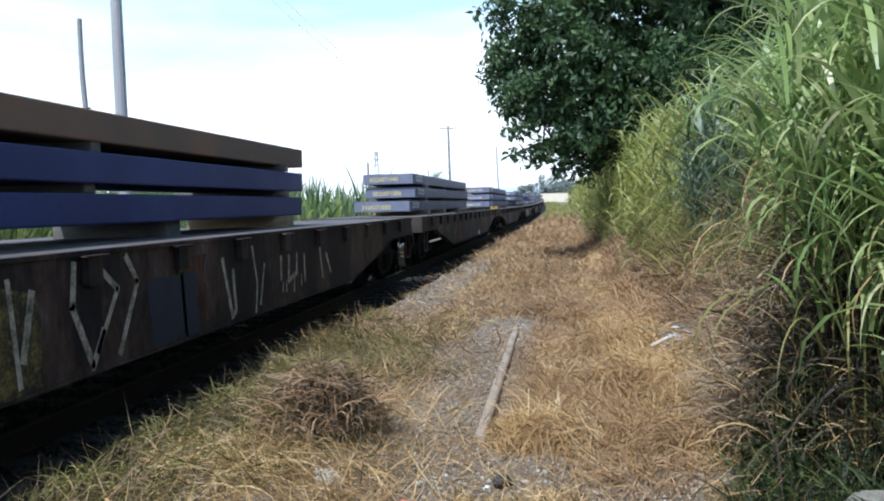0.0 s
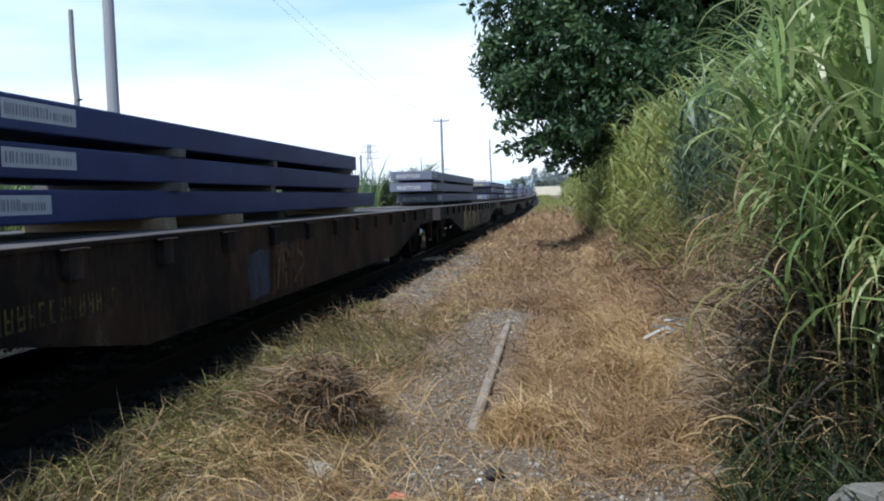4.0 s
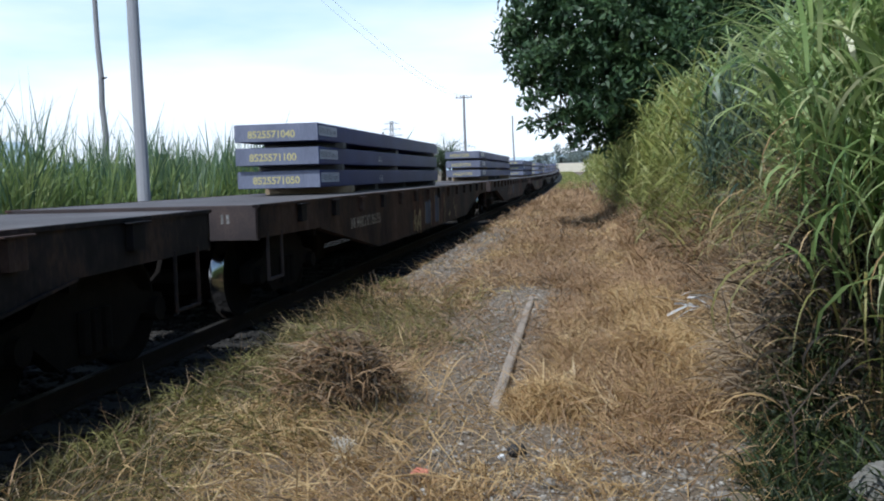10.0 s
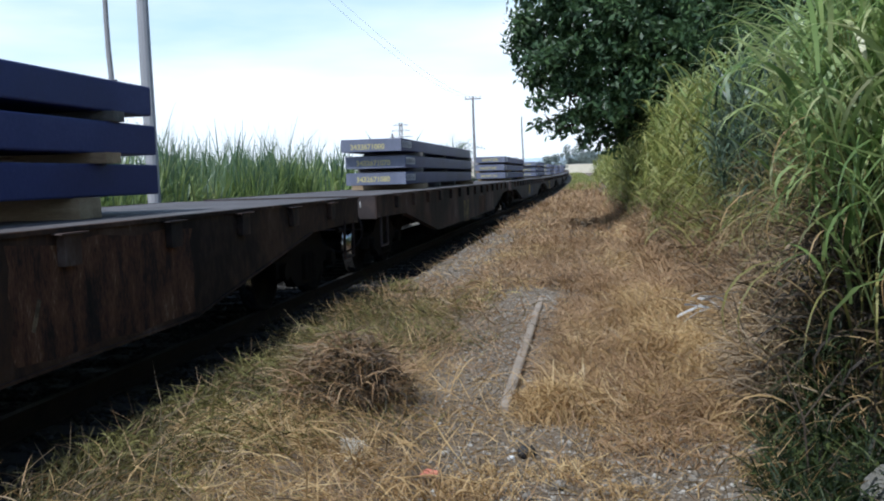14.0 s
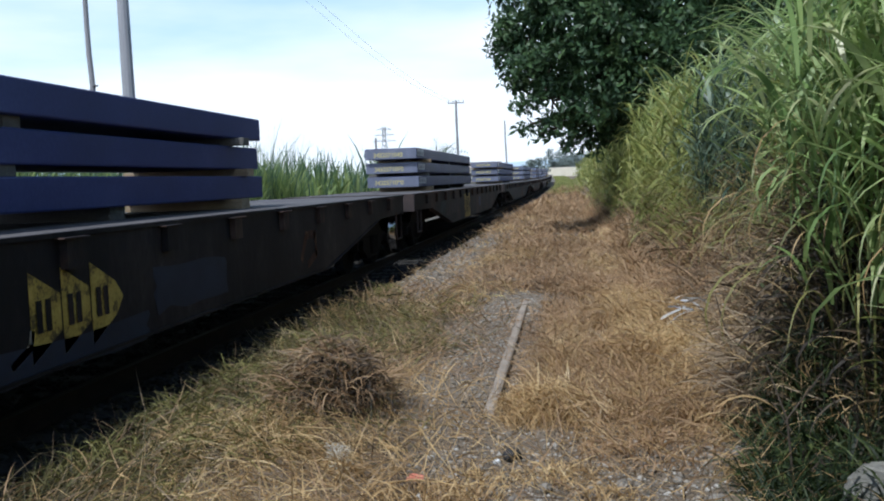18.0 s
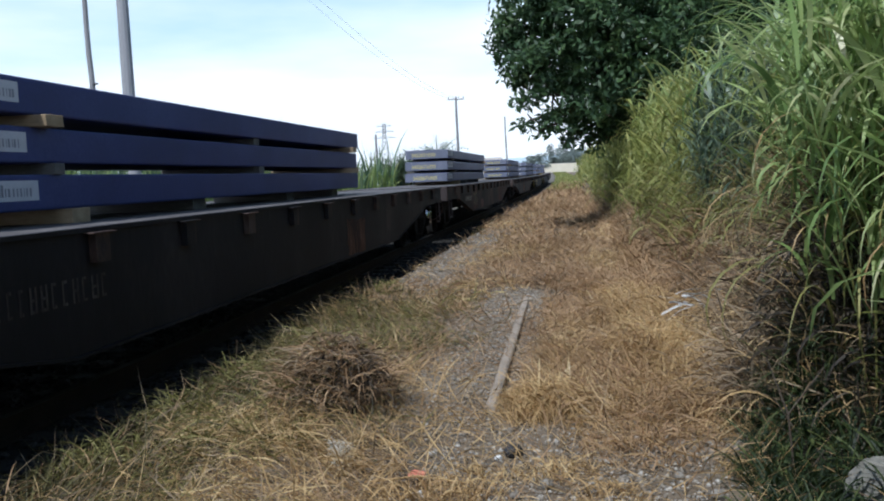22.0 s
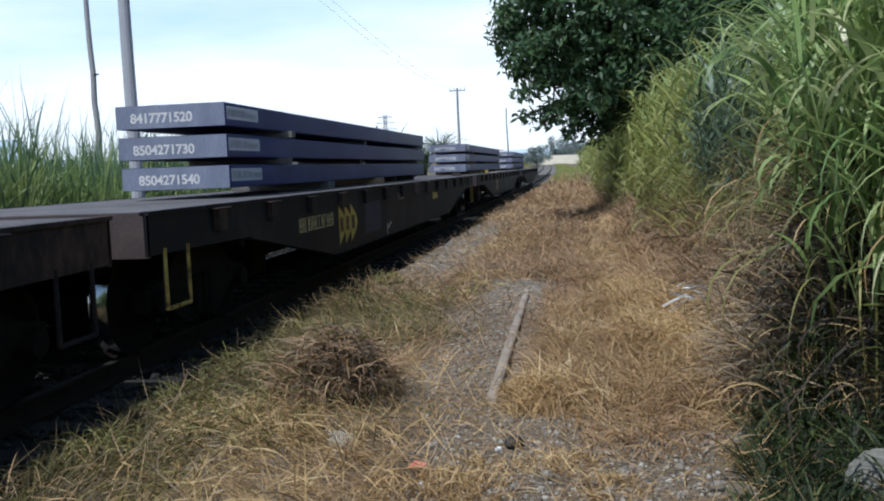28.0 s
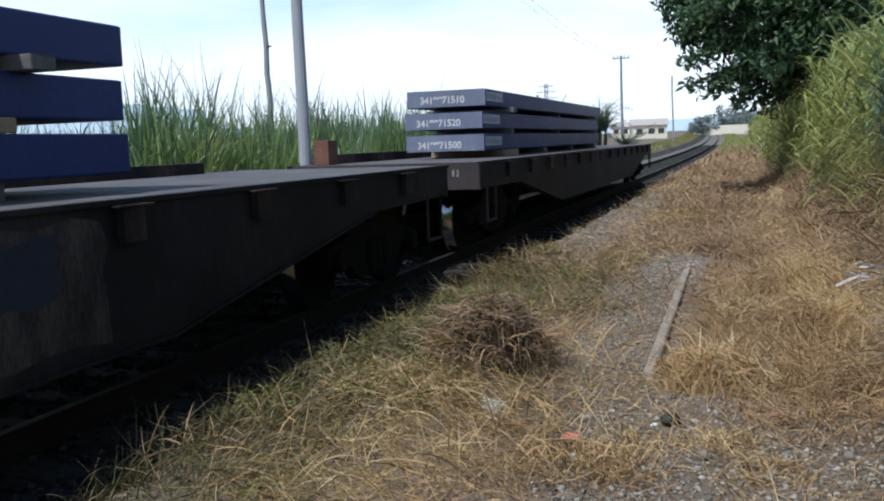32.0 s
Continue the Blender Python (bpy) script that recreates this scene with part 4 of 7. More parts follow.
# rust, blue and cream letters
number_bars(W[4], 3.58, 5.3, 0.85, 1.0, M_WHITE, 12)
patch(W[4], 7.88, 8.06, 0.5, 0.86, M_GREYPAINT, "worn cream block", 13)
patch(W[4], 8.1, 9.32, 0.5, 1.18, M_RUST, "streaked rust patch", 12)
patch(W[4], 9.43, 10.07, 0.58, 1.04, M_BLUE, "blue sprayed field", 14)
patch(W[4], 10.1, 10.64, 0.49, 1.2, M_RUST, "streaked rust patch", 16)
patch(W[4], 10.65, 11.15, 0.57, 1.12, M_BLUE, "faded blue sprayed patch", 17)
patch(W[4], 11.15, 12.05, 0.48, 1.16, M_RUST, "rust and cream sprayed letter", 18)
strokes(4, 0.09, M_OCHRE, "worn cream sprayed stroke", [[(8.29, 0.89), (8.26, 0.55)], [(8.2, 0.69), (8.46, 0.78)], [(8.33, 0.71), (8.43, 0.58)], [(8.83, 0.88), (8.57, 0.65), (8.55, 0.5)], [(8.9, 0.86), (8.87, 0.48)], [(8.63, 0.66), (8.85, 0.6)]])
strokes(4, 0.045, M_OCHRE, "sprayed brush stroke", [[(9.42, 1.0), (9.4, 0.62)], [(10.12, 1.0), (10.16, 0.75), (10.1, 0.52)], [(10.62, 1.2), (10.66, 0.98)], [(11.12, 1.1), (11.18, 0.8), (11.14, 0.5)], [(11.95, 1.1), (12.02, 0.75), (11.92, 0.5)], [(12.7, 0.75), (12.7, 0.56)], [(12.55, 0.66), (12.68, 0.62), (12.86, 0.68)], [(13.45, 1.0), (13.5, 0.72)], [(13.55, 0.78), (13.72, 0.55), (13.88, 0.82)]])
number_bars(W[4], 12.2, 13.0, 0.82, 0.96, M_GREYPAINT, 29)
# dripping cream marks on rust, a dark blue panel
number_bars(W[5], 3.46, 4.94, 0.88, 1.03, M_FADEDBLUE, 15)
patch(W[5], 6.62, 7.3, 0.6, 1.24, M_RUST, "rust streak running down", 16)
patch(W[5], 7.4, 9.15, 0.62, 1.24, M_RUST, "rust ground under cream marks", 61)
strokes(5, 0.05, M_WHITE, "cream drip of paint", [[(6.91, 0.91), (6.87, 0.55)], [(7.0, 1.26), (6.9, 1.08)], [(7.61, 0.8), (7.59, 0.66)], [(9.53, 1.06), (9.5, 0.66)]])
strokes(5, 0.085, M_FADEDCREAM, "faded cream letter stroke", [[(7.75, 1.05), (7.9, 0.75), (8.03, 0.95), (8.1, 0.66)], [(8.3, 1.02), (8.38, 0.69)], [(8.42, 1.0), (8.62, 0.84), (8.45, 0.72)], [(8.91, 1.13), (8.75, 0.8), (8.91, 0.71)]])
patch(W[5], 9.5, 10.17, 0.68, 1.03, M_DARKBLUE, "dark blue sprayed panel", 19)
strokes(5, 0.05, M_FADEDCREAM, "cream drip of paint", [[(9.44, 1.06), (9.4, 0.65)], [(13.65, 0.9), (13.58, 0.74)]])
strokes(5, 0.05, M_FADEDCREAM, "faded cream letter stroke", [[(10.15, 1.26), (10.23, 1.01), (10.29, 0.76)]])
patch(W[5], 13.4, 15.7, 0.54, 1.22, M_RUST, "broad rust patch", 17)
patch(W[6], 9.0, 10.0, 0.45, 0.95, M_FADEDYELLOW, "yellow sprayed patch", 18)
patch(W[6], 12.0, 13.6, 0.5, 1.0, M_RUST, "rust patch", 62)
# yellow arrow mark on dark blue
number_bars(W[7], 6.6, 7.4, 0.8, 0.95, M_GREYPAINT, 19)
patch(W[7], 8.6, 10.75, 0.46, 0.66, M_DARKBLUE, "dark blue sprayed field", 21)
pennants(W[7], 9.31, 1.02, 0.55, 1.1)
strokes(7, 0.05, M_WHITE, "white brush stroke", [[(9.12, 0.58), (9.3, 0.66), (9.32, 0.74)]])
patch(W[7], 5.75, 6.05, 0.86, 1.12, M_GREYPAINT, "grey painted patch", 19)
patch(W[7], 10.9, 12.3, 0.62, 0.95, M_DARKBLUE, "dark blue sprayed field", 22)
strokes(7, 0.1, M_RUST, "rusty brush loop", [[(14.6, 0.7), (14.8, 0.96), (15.15, 0.96), (15.2, 0.72), (14.85, 0.62)]])
# grey patches and the arrow panel
patch(W[8], 3.28, 4.2, 0.78, 1.07, M_TEAL, "grey-teal painted patch", 23)
patch(W[8], 4.22, 4.95, 0.66, 1.1, M_GREYPAINT, "grey painted patch", 24)
patch(W[8], 5.2, 6.48, 0.7, 1.06, M_GREYPAINT, "grey painted patch", 25)
pennants(W[8], 7.9, 1.15, 0.52, 1.12, board=True)
patch(W[8], 11.6, 12.1, 0.7, 1.0, M_BLUE, "blue sprayed patch", 20)
patch(W[9], 12.2, 13.2, 0.5, 1.0, M_RUST, "streaked rust patch", 21)
patch(W[9], 14.8, 15.1, 0.7, 1.05, M_GREYPAINT, "grey painted patch", 22)
number_bars(W[9], 4.2, 5.6, 0.84, 1.0, M_GREYPAINT, 63)
# faded arrow mark, red smears
number_bars(W[10], 3.5, 5.1, 0.83, 0.98, M_WHITE, 23)
patch(W[10], 5.4, 6.6, 0.5, 1.2, M_RUST, "rust ground under a faded mark", 24)
pennants(W[10], 5.5, 1.0, 0.6, 1.12, material=M_FADEDYELLOW)
patch(W[10], 7.63, 8.42, 0.52, 0.76, M_REDPRIMER, "dull red smear", 26)
patch(W[10], 14.3, 15.9, 0.5, 1.04, M_REDWORN, "worn red primer patch", 25)
patch(W[10], 13.32, 13.6, 0.88, 0.98, M_OLIVEPAINT, "small yellow painted block", 26)
patch(W[11], 8.5, 10.4, 0.5, 1.0, M_RUST, "rust patch", 64)
# clean yellow arrow marks
number_bars(W[12], 3.7, 5.15, 0.87, 1.04, M_YELLOWMARK, 27)
pennants(W[12], 5.42, 0.95, 0.58, 1.12, material=M_YELLOW_CLEAN)
number_bars(W[12], 9.45, 10.05, 1.03, 1.14, M_WHITE, 28)
patch(W[12], 13.28, 13.95, 0.9, 1.04, M_YELLOW_CLEAN, "yellow painted block", 29)
patch(W[12], 6.9, 8.0, 0.6, 1.1, M_DARKBLUE, "dark blue sprayed field", 35)
strokes(12, 0.04, M_CHALK, "pale brush tick", [[(8.43, 0.52), (8.5, 0.68), (8.55, 0.6), (8.78, 0.69)]])
strokes(12, 0.05, M_GREYPAINT, "thin grey run of paint", [[(12.72, 1.14), (12.63, 0.56)], [(13.6, 0.88), (13.55, 0.66)]])
number_bars(W[13], 4.6, 5.7, 0.78, 0.95, M_GREYPAINT, 30)
pennants(W[13], 6.43, 0.98, 0.60, 1.12, material=M_OCHRE)
patch(W[13], 14.04, 15.15, 0.58, 1.22, M_GREYPAINT, "grey-brown painted panel", 31)
patch(W[13], 14.24, 14.8, 0.84, 1.16, M_DARKBLUE, "dark blue square on the panel", 33)
patch(W[13], 10.95, 11.9, 0.52, 1.1, M_GREYPAINT, "grey-brown painted panel", 32)
patch(W[13], 11.15, 11.65, 0.78, 1.04, M_DARKBLUE, "dark blue square on the panel", 34)
for q in (1,):
    for y in (-HALF + 0.48, HALF - 0.48):
        stirrup(W[12], y, q, M_YELLOW).location.x = 0.006
# low guide beams on one deck
for s in (-1, 1):
    bm = boxed(s * 1.05 - 0.04, s * 1.05 + 0.04, -2.0, HALF - 0.4, 1.19, 1.30, bevel=0.006)
    part("guide_beam", bm, M_WAGON, W[0], "low steel guide beam")
part("end_stop", boxed(-1.1, -0.82, -HALF + 0.85, -HALF + 1.15, 1.19, 1.58, bevel=0.01), M_IRON, W[13], "black steel end stop")
for s, y in ((0.9, HALF - 0.2),):
    part("end_stop", boxed(s * 1.0 - 0.12, s * 1.0 + 0.12, y - 0.12, y + 0.12, 1.19, 1.28, bevel=0.01), M_ENDPLATE, W[12], "low rusty end stop")
for a, b in ((-HALF + 0.5, -HALF + 9),):
    part("guide_beam", boxed(-1.25, -1.13, a, b, 1.19, 1.33, bevel=0.006), M_WAGON, W[14], "low steel guide beam")
    part("guide_beam", boxed(-1.25, -1.13, HALF - 6, HALF - 1, 1.19, 1.31, bevel=0.006), M_WAGON, W[13], "low steel guide beam")

# ---- the steel slabs and their timbers ----
# wagon: near and far ends of the slabs, bottom to top, in metres from the wagon's near end
LOADS = {
    -1: [(3.4, 15.9), (3.4, 15.9), (3.4, 15.95)],
    0: [(2.9, 15.6), (3.65, 15.4), (3.56, 15.35)],
    1: [(3.2, 16.9), (3.66, 15.8), (3.66, 15.55)],
    2: [(4.6, 17.9), (3.6, 16.3), (3.6, 16.4)],
    3: [(1.37, 9.4), (4.41, 16.65), (3.63, 16.8)],
    4: [(4.65, 15.6), (4.56, 15.6), (4.51, 15.6)],
    5: [(3.5, 16.85), (3.44, 16.88), (3.4, 16.88)],
    6: [(5.8, 16.1), (5.75, 16.1), (5.56, 16.1)],
    7: [(4.99, 15.6), (4.99, 15.6), (4.96, 15.55)],
    8: [(4.68, 15.65), (4.68, 15.65), (4.56, 15.55)],
    9: [(5.28, 16.1), (5.21, 16.1), (5.1, 16.2)],
    10: [(5.22, 15.92), (5.24, 16.0), (5.28, 16.1)],
    11: [(5.95, 16.2), (5.93, 16.2), (5.9, 16.2)],
    12: [(3.2, 16.2), (3.15, 16.2), (3.1, 16.0)],
    13: [(2.83, 16.02), (2.83, 16.0), (2.79, 16.0)],
    14: [(2.6, 13.9), (2.6, 13.9), (2.6, 13.85)],
}
NUMBERS = {
    -1: ("3437271510", "3437271520", "3437271530"), 0: ("3434371050", "8525871580", "8525871540"), 1: ("3428371020", "3437271540", "3437271550"), 2: ("8525771510", "8525771520", "8525771530"),
    3: ("8525771570", "8525371530", "8520271580"), 4: ("8525571050", "8525571100", "8525571040"), 5: ("3432571570", "3432571730", "3432671530"), 6: ("3432671080", "3432671070", "3432671000"),
    7: ("3432471230", "3432571020", "3432571070"), 8: ("3432571090", "3432571070", "3432571040"), 9: ("3432571030", "3432571040", "3432571080"), 10: ("3432671020", "3432671070", "3432671030"),
    11: ("3432671040", "3432671060", "3432671050"), 12: ("8504271540", "8504271730", "8417771520"), 13: ("3419971530", "3419971540", "3419971550"), 14: ("3419971500", "3419971520", "3419971510"),
}
LAYER = (1.305, 1.652, 2.000)
THICK = 0.262
LIFT = {-1: 0.04, 5: 0.05}
TEXTS = []
# where the bearers lie along some loads, under the stack and between its layers
BEARERS = {(1, True): (0.26, 0.40, 0.62, 0.9), (1, False): (0.28, 0.57, 0.92), (12, True): (0.32, 0.58, 0.76, 0.93), (12, False): (0.13, 0.52, 0.93), (8, True): (0.12, 0.30, 0.56, 0.93)}


def build_slab(length, width, material, number, mark, sticker, rng):
    """A cast steel slab: local origin at its near end's middle, underside."""
    slab = new("steel_slab")
    bm = boxed(-width / 2, width / 2, 0, length, 0, THICK, bevel=0.016)
    body = part("slab_body", bm, material, slab, smooth=False)
    # pale cut face at each end
    for y, q in ((-0.002, 1), (length + 0.002, -1)):
        bm = bmesh.new()
        e = 0.005
        vs = [bm.verts.new(p) for p in ((-width / 2 + e, y, e), (width / 2 - e, y, e), (width / 2 - e, y, THICK - e), (-width / 2 + e, y, THICK - e))]
        bm.faces.new(vs if q > 0 else vs[::-1])
        part("cut_face", bm, M_SLABEND, slab, "pale flame-cut end")
    if number:
        TEXTS.append((slab, number, mark, -width / 2 + 0.20 + rng.uniform(-0.03, 0.05), rng.uniform(-0.01, 0.012)))
    if sticker is not None:
        x = width / 2 + 0.0025
        y0, z0 = sticker + rng.uniform(0, 0.04), 0.075
        bm = bmesh.new()
        bm.faces.new([bm.verts.new(p) for p in ((x, y0, z0), (x, y0 + 1.0, z0), (x, y0 + 1.0, z0 + 0.145), (x, y0, z0 + 0.145))])
        st = part("label_sticker", bm, M_STICKER, slab, "white printed label")
        bm = bmesh.new()
        y = y0 + 0.04
        while y < y0 + 0.93:
            w = rng.uniform(0.008, 0.026)
            h = 0.085 if y < y0 + 0.6 else 0.06
            a = z0 + 0.03
            bm.faces.new([bm.verts.new(p) for p in ((x + 0.002, y, a), (x + 0.002, y + w, a), (x + 0.002, y + w, a + h), (x + 0.002, y, a + h))])
            y += w + rng.uniform(0.008, 0.03)
        part("label_print", bm, M_INK, st, "dark printed bars")
    return tagged(slab, "blue-grey cast steel slab lying on timbers", "steel slab", "slabs on the wagons")


def build_timber(lx, ly, lz, rng, material):
    bm = boxed(-lx / 2, lx / 2, -ly / 2, ly / 2, 0, lz, bevel=0.006)
    for v in bm.verts:
        v.co.x += rng.uniform(-0.006, 0.006)
    ob = part("timber_bearer", bm, material)
    return tagged(ob, "pale sawn timber bearer under a steel slab" if material == M_WOOD else "grey old timber bearer between steel slabs", "timber bearer", "timbers of the load")


def build_loads():
    for n, ends in LOADS.items():
        rng = random.Random(100 + n)
        layers = [(i, a, b) for i, (a, b) in enumerate(ends)]
        if n == 3:
            layers.append((0, 11.21, 19.0))
        for i, a, b in layers:
            width = 1.40 if (n in (0, 1) and i == 0) else 1.3
            a, b = a - SHIFT[n] - (0.0 if n == 4 else 0.12), b - SHIFT[n] - (0.05 if n == 13 else 0.13)
            rusty = n == -1 and i == 2
            num = NUMBERS[n][i]
            slab = build_slab(b - a, width, M_SLABRUST if rusty else M_SLAB, num, M_CHALK if n in (-1, 1, 2, 12, 13, 14) else M_YELLOWSTENCIL, {0: 0.41, 1: 0.66, 5: 0.63}.get(n, 0.02), rng)
            if rusty:
                slab["label"] = "rust-stained steel slab on top of its stack"
            x = rng.uniform(-0.03, 0.03) + (0.0 if width == 1.3 else -0.05)
            MOVERS.append((slab, n, Matrix.Translation((x, a - HALF, LAYER[i] + LIFT.get(n, 0))) @ Matrix.Rotation(rng.uniform(-0.002, 0.002), 4, "Z")))
        lo = max(e[0] for e in ends[1:]) - SHIFT[n]
        hi = min(e[1] for e in ends[1:]) - SHIFT[n]
        span = hi - lo
        lift = LIFT.get(n, 0)
        for i in range(3):
            z = (1.19, LAYER[0] + THICK + lift, LAYER[1] + THICK + lift)[i]
            lz = LAYER[i] + lift - z
            for k, u in enumerate(BEARERS.get((n, i == 0), (0.125, 0.37, 0.66, 0.90) if i == 0 else (0.11, 0.52, 0.92))):
                if n == 3 and i == 0:
                    y = (2.5, 7.6, 12.6, 17.2)[k]
                else:
                    y = lo + span * u + rng.uniform(-0.12, 0.25)
                # a bearer runs across under the slab; some stick out on the near side
                out = rng.uniform(0.02, 0.16) if (i == 0 or k != 1) else rng.uniform(-0.08, -0.02)
                if i == 0 and (k == 2 or (k != 0 and rng.random() < 0.5)):
                    out = rng.uniform(-0.2, -0.06)
                width = 1.3 + out + (rng.uniform(0.0, 0.25) if rng.random() < 0.6 else rng.uniform(-0.06, 0.05))
                ly = rng.uniform(0.24, 0.38) if i == 0 else rng.uniform(0.14, 0.24)
                pale = out > 0.06 if i == 0 else (out > 0.08 and rng.random() < 0.45)
                ob = build_timber(width, ly, lz, rng, M_WOOD if pale else M_OLDWOOD)
                MOVERS.append((ob, n, Matrix.Translation((0.65 + out - width / 2, y - HALF, z)) @ Matrix.Rotation(rng.uniform(-0.05, 0.05), 4, "Z")))
    # chalk scribbles on one load's sides
    for slab, n, m in [e for e in MOVERS if e[1] == 4 and e[0].name.startswith("steel_slab")][:2]:
        bm = bmesh.new()
        for q in stroke([(4.0, 0.16), (3.94, 0.09), (4.04, 0.09)], 0.016) + stroke([(4.02, 0.17), (4.02, 0.05)], 0.016) + stroke([(4.2, 0.17), (4.13, 0.11), (4.22, 0.1), (4.14, 0.04)], 0.016):
            bm.faces.new([bm.verts.new((0.653, a, b)) for a, b in q])
        part("chalk_mark", bm, M_STICKER, slab, "white chalk scribble")
    # the yellow chock and the loose spill on one deck
    rng = random.Random(9)
    for n, x, y, label in ((13, 0.85, 6.9, "yellow-painted timber chock on the deck"), (1, 1.12, 0.55, "yellow-painted timber chock on the deck")):
        bm = boxed(-0.16, 0.16, -0.14, 0.14, 0, 0.13, bevel=0.012)
        rod(bm, (0.161, 0.02, 0.07), (0.165, 0.02, 0.07), 0.025, seg=8)
        ch = tagged(part("chock", bm, M_YELLOW), label, "chock")
        MOVERS.append((ch, n, Matrix.Translation((x, y - HALF, 1.19))))
    pile = np.random.default_rng(19)
    m = 700
    px, py = 0.70 + 0.55 * pile.random(m), 6.8 - HALF + 3.4 * pile.random(m)
    spill = stones("rubble", np.stack([px, py, 1.195 + 0.05 * pile.random(m) * (1.3 - px)], -1), 0.010 + 0.034 * pile.random(m) ** 3, pile)
    MOVERS.append((tagged(piece("rubble", spill, M_GRAVEL), "pale rubble spilled along the wagon deck", "rubble", kind="stuff"), 13, Matrix()))
    for n, x, y in ((14, -1.0, 0.45),):
        ch = tagged(part("chock", boxed(-0.11, 0.11, -0.15, 0.15, 0, 0.34, bevel=0.012), M_RUSTY), "rusty steel post on the deck", "chock")
        MOVERS.append((ch, n, Matrix.Translation((x, y - HALF, 1.19))))


build_loads()


def build_numbers():
    """Stencilled numbers on the slab ends, turned into meshes."""
    made = []
    for slab, text, mark, x, dz in TEXTS:
        cu = bpy.data.curves.new("stencil", "FONT")
        cu.body, cu.size, cu.space_character, cu.offset = text, 0.15, 0.98, 0.004
        made.append((slab, new("stencil", cu), mark, x, dz))
    deps = bpy.context.evaluated_depsgraph_get()
    for slab, ob, mark, x, dz in made:
        me = bpy.data.meshes.new_from_object(ob.evaluated_get(deps))
        bpy.data.objects.remove(ob)
        me.materials.clear()
        o = piece("stencil_number", me, mark, slab, "stencilled number on the cut end")
        o.matrix_basis = Matrix.Translation((x, -0.005, 0.06 + dz)) @ Matrix.Rotation(radians(90), 4, "X")


build_numbers()


# ---- poles, mast and wires ----
def lean_pole(name, x, y, top, r0, r1, material, label, bends=(), category="utility pole"):
    """A pole of several lengths with a slight bend."""
    pole = tagged(new(name), label, category)
    pole.location = (x, y, float(land(x, y)) - 0.1)
    bm = bmesh.new()
    pts = [Vector((0, 0, 0))]
    k = max(3, len(bends) + 1)
    for i in range(1, k + 1):
        u = i / k
        off = bends[min(i, len(bends)) - 1]
        pts.append(Vector((off[0], off[1], u * top)))
    rings = []
    for i, q in enumerate(pts):
        r = r0 + (r1 - r0) * i / k
        rings.append([bm.verts.new((q.x + r * math.cos(g), q.y + r * math.sin(g), q.z)) for g in np.linspace(0, 2 * math.pi, 13)[:-1]])
    for p, q in zip(rings, rings[1:]):
        for i in range(12):
            bm.faces.new((p[i], p[(i + 1) % 12], q[(i + 1) % 12], q[i]))
    bm.faces.new(rings[0][::-1])
    bm.faces.new(rings[-1])
    part("shaft", bm, material, pole, smooth=False)
    return pole, pts[-1]


def crossarm_pole(x, y, top, lean):
    pole, tip = lean_pole("utility_pole", x, y, top, 0.15, 0.10, M_POLE, "weathered utility pole with a crossarm and insulators", ((lean / 3, 0), (lean * 2 / 3, 0), (lean, 0)))
    arm = part("crossarm", boxed(tip.x - 0.8, tip.x + 0.8, tip.y - 0.05, tip.y + 0.05, tip.z - 0.30, tip.z - 0.20), M_POLE, pole, "timber crossarm")
    for s in (-0.72, -0.3, 0.3, 0.72):
        bm = rod(rod(bmesh.new(), (tip.x + s, tip.y, tip.z - 0.20), (tip.x + s, tip.y, tip.z - 0.06), 0.02, seg=6), (tip.x + s, tip.y, tip.z - 0.12), (tip.x + s, tip.y, tip.z + 0.02), 0.05, 0.04, seg=8)
        part("insulator", bm, M_STEEL, arm)
    return pole


# near thick pole beyond the track, then the thin crooked one behind it
lean_pole("utility_pole", -9.9, 19.3, 10.5, 0.15, 0.105, M_PALEPOLE, "thick pale weathered utility pole beside the track", ((-0.01, 0.0), (-0.03, 0.0), (-0.04, 0.0), (-0.06, 0.0)))
thin_pole, _ = lean_pole("crooked_pole", -17.3, 31.0, 8.45, 0.12, 0.085, M_POLE, "thin crooked grey timber pole behind the cane", ((0.04, 0), (0.0, 0), (0.03, 0), (-0.05, 0), (-0.02, 0), (-0.08, 0), (-0.1, 0)), "pole")
part("pin", rod(bmesh.new(), (0.02, -0.05, 5.2), (0.22, -0.05, 5.24), 0.03, seg=6), M_IRON, thin_pole)
crossarm_pole(-11.45, 88.0, 9.0, -0.1)
for x, y, top in ((-19.0, 86.0, 5.6), (-11.2, 146.0, 10.2)):
    lean_pole("utility_pole", x, y, top, 0.14, 0.10, M_POLE, "slender distant timber pole beside the line", ((-0.05, 0), (-0.12, 0), (-0.2, 0)))


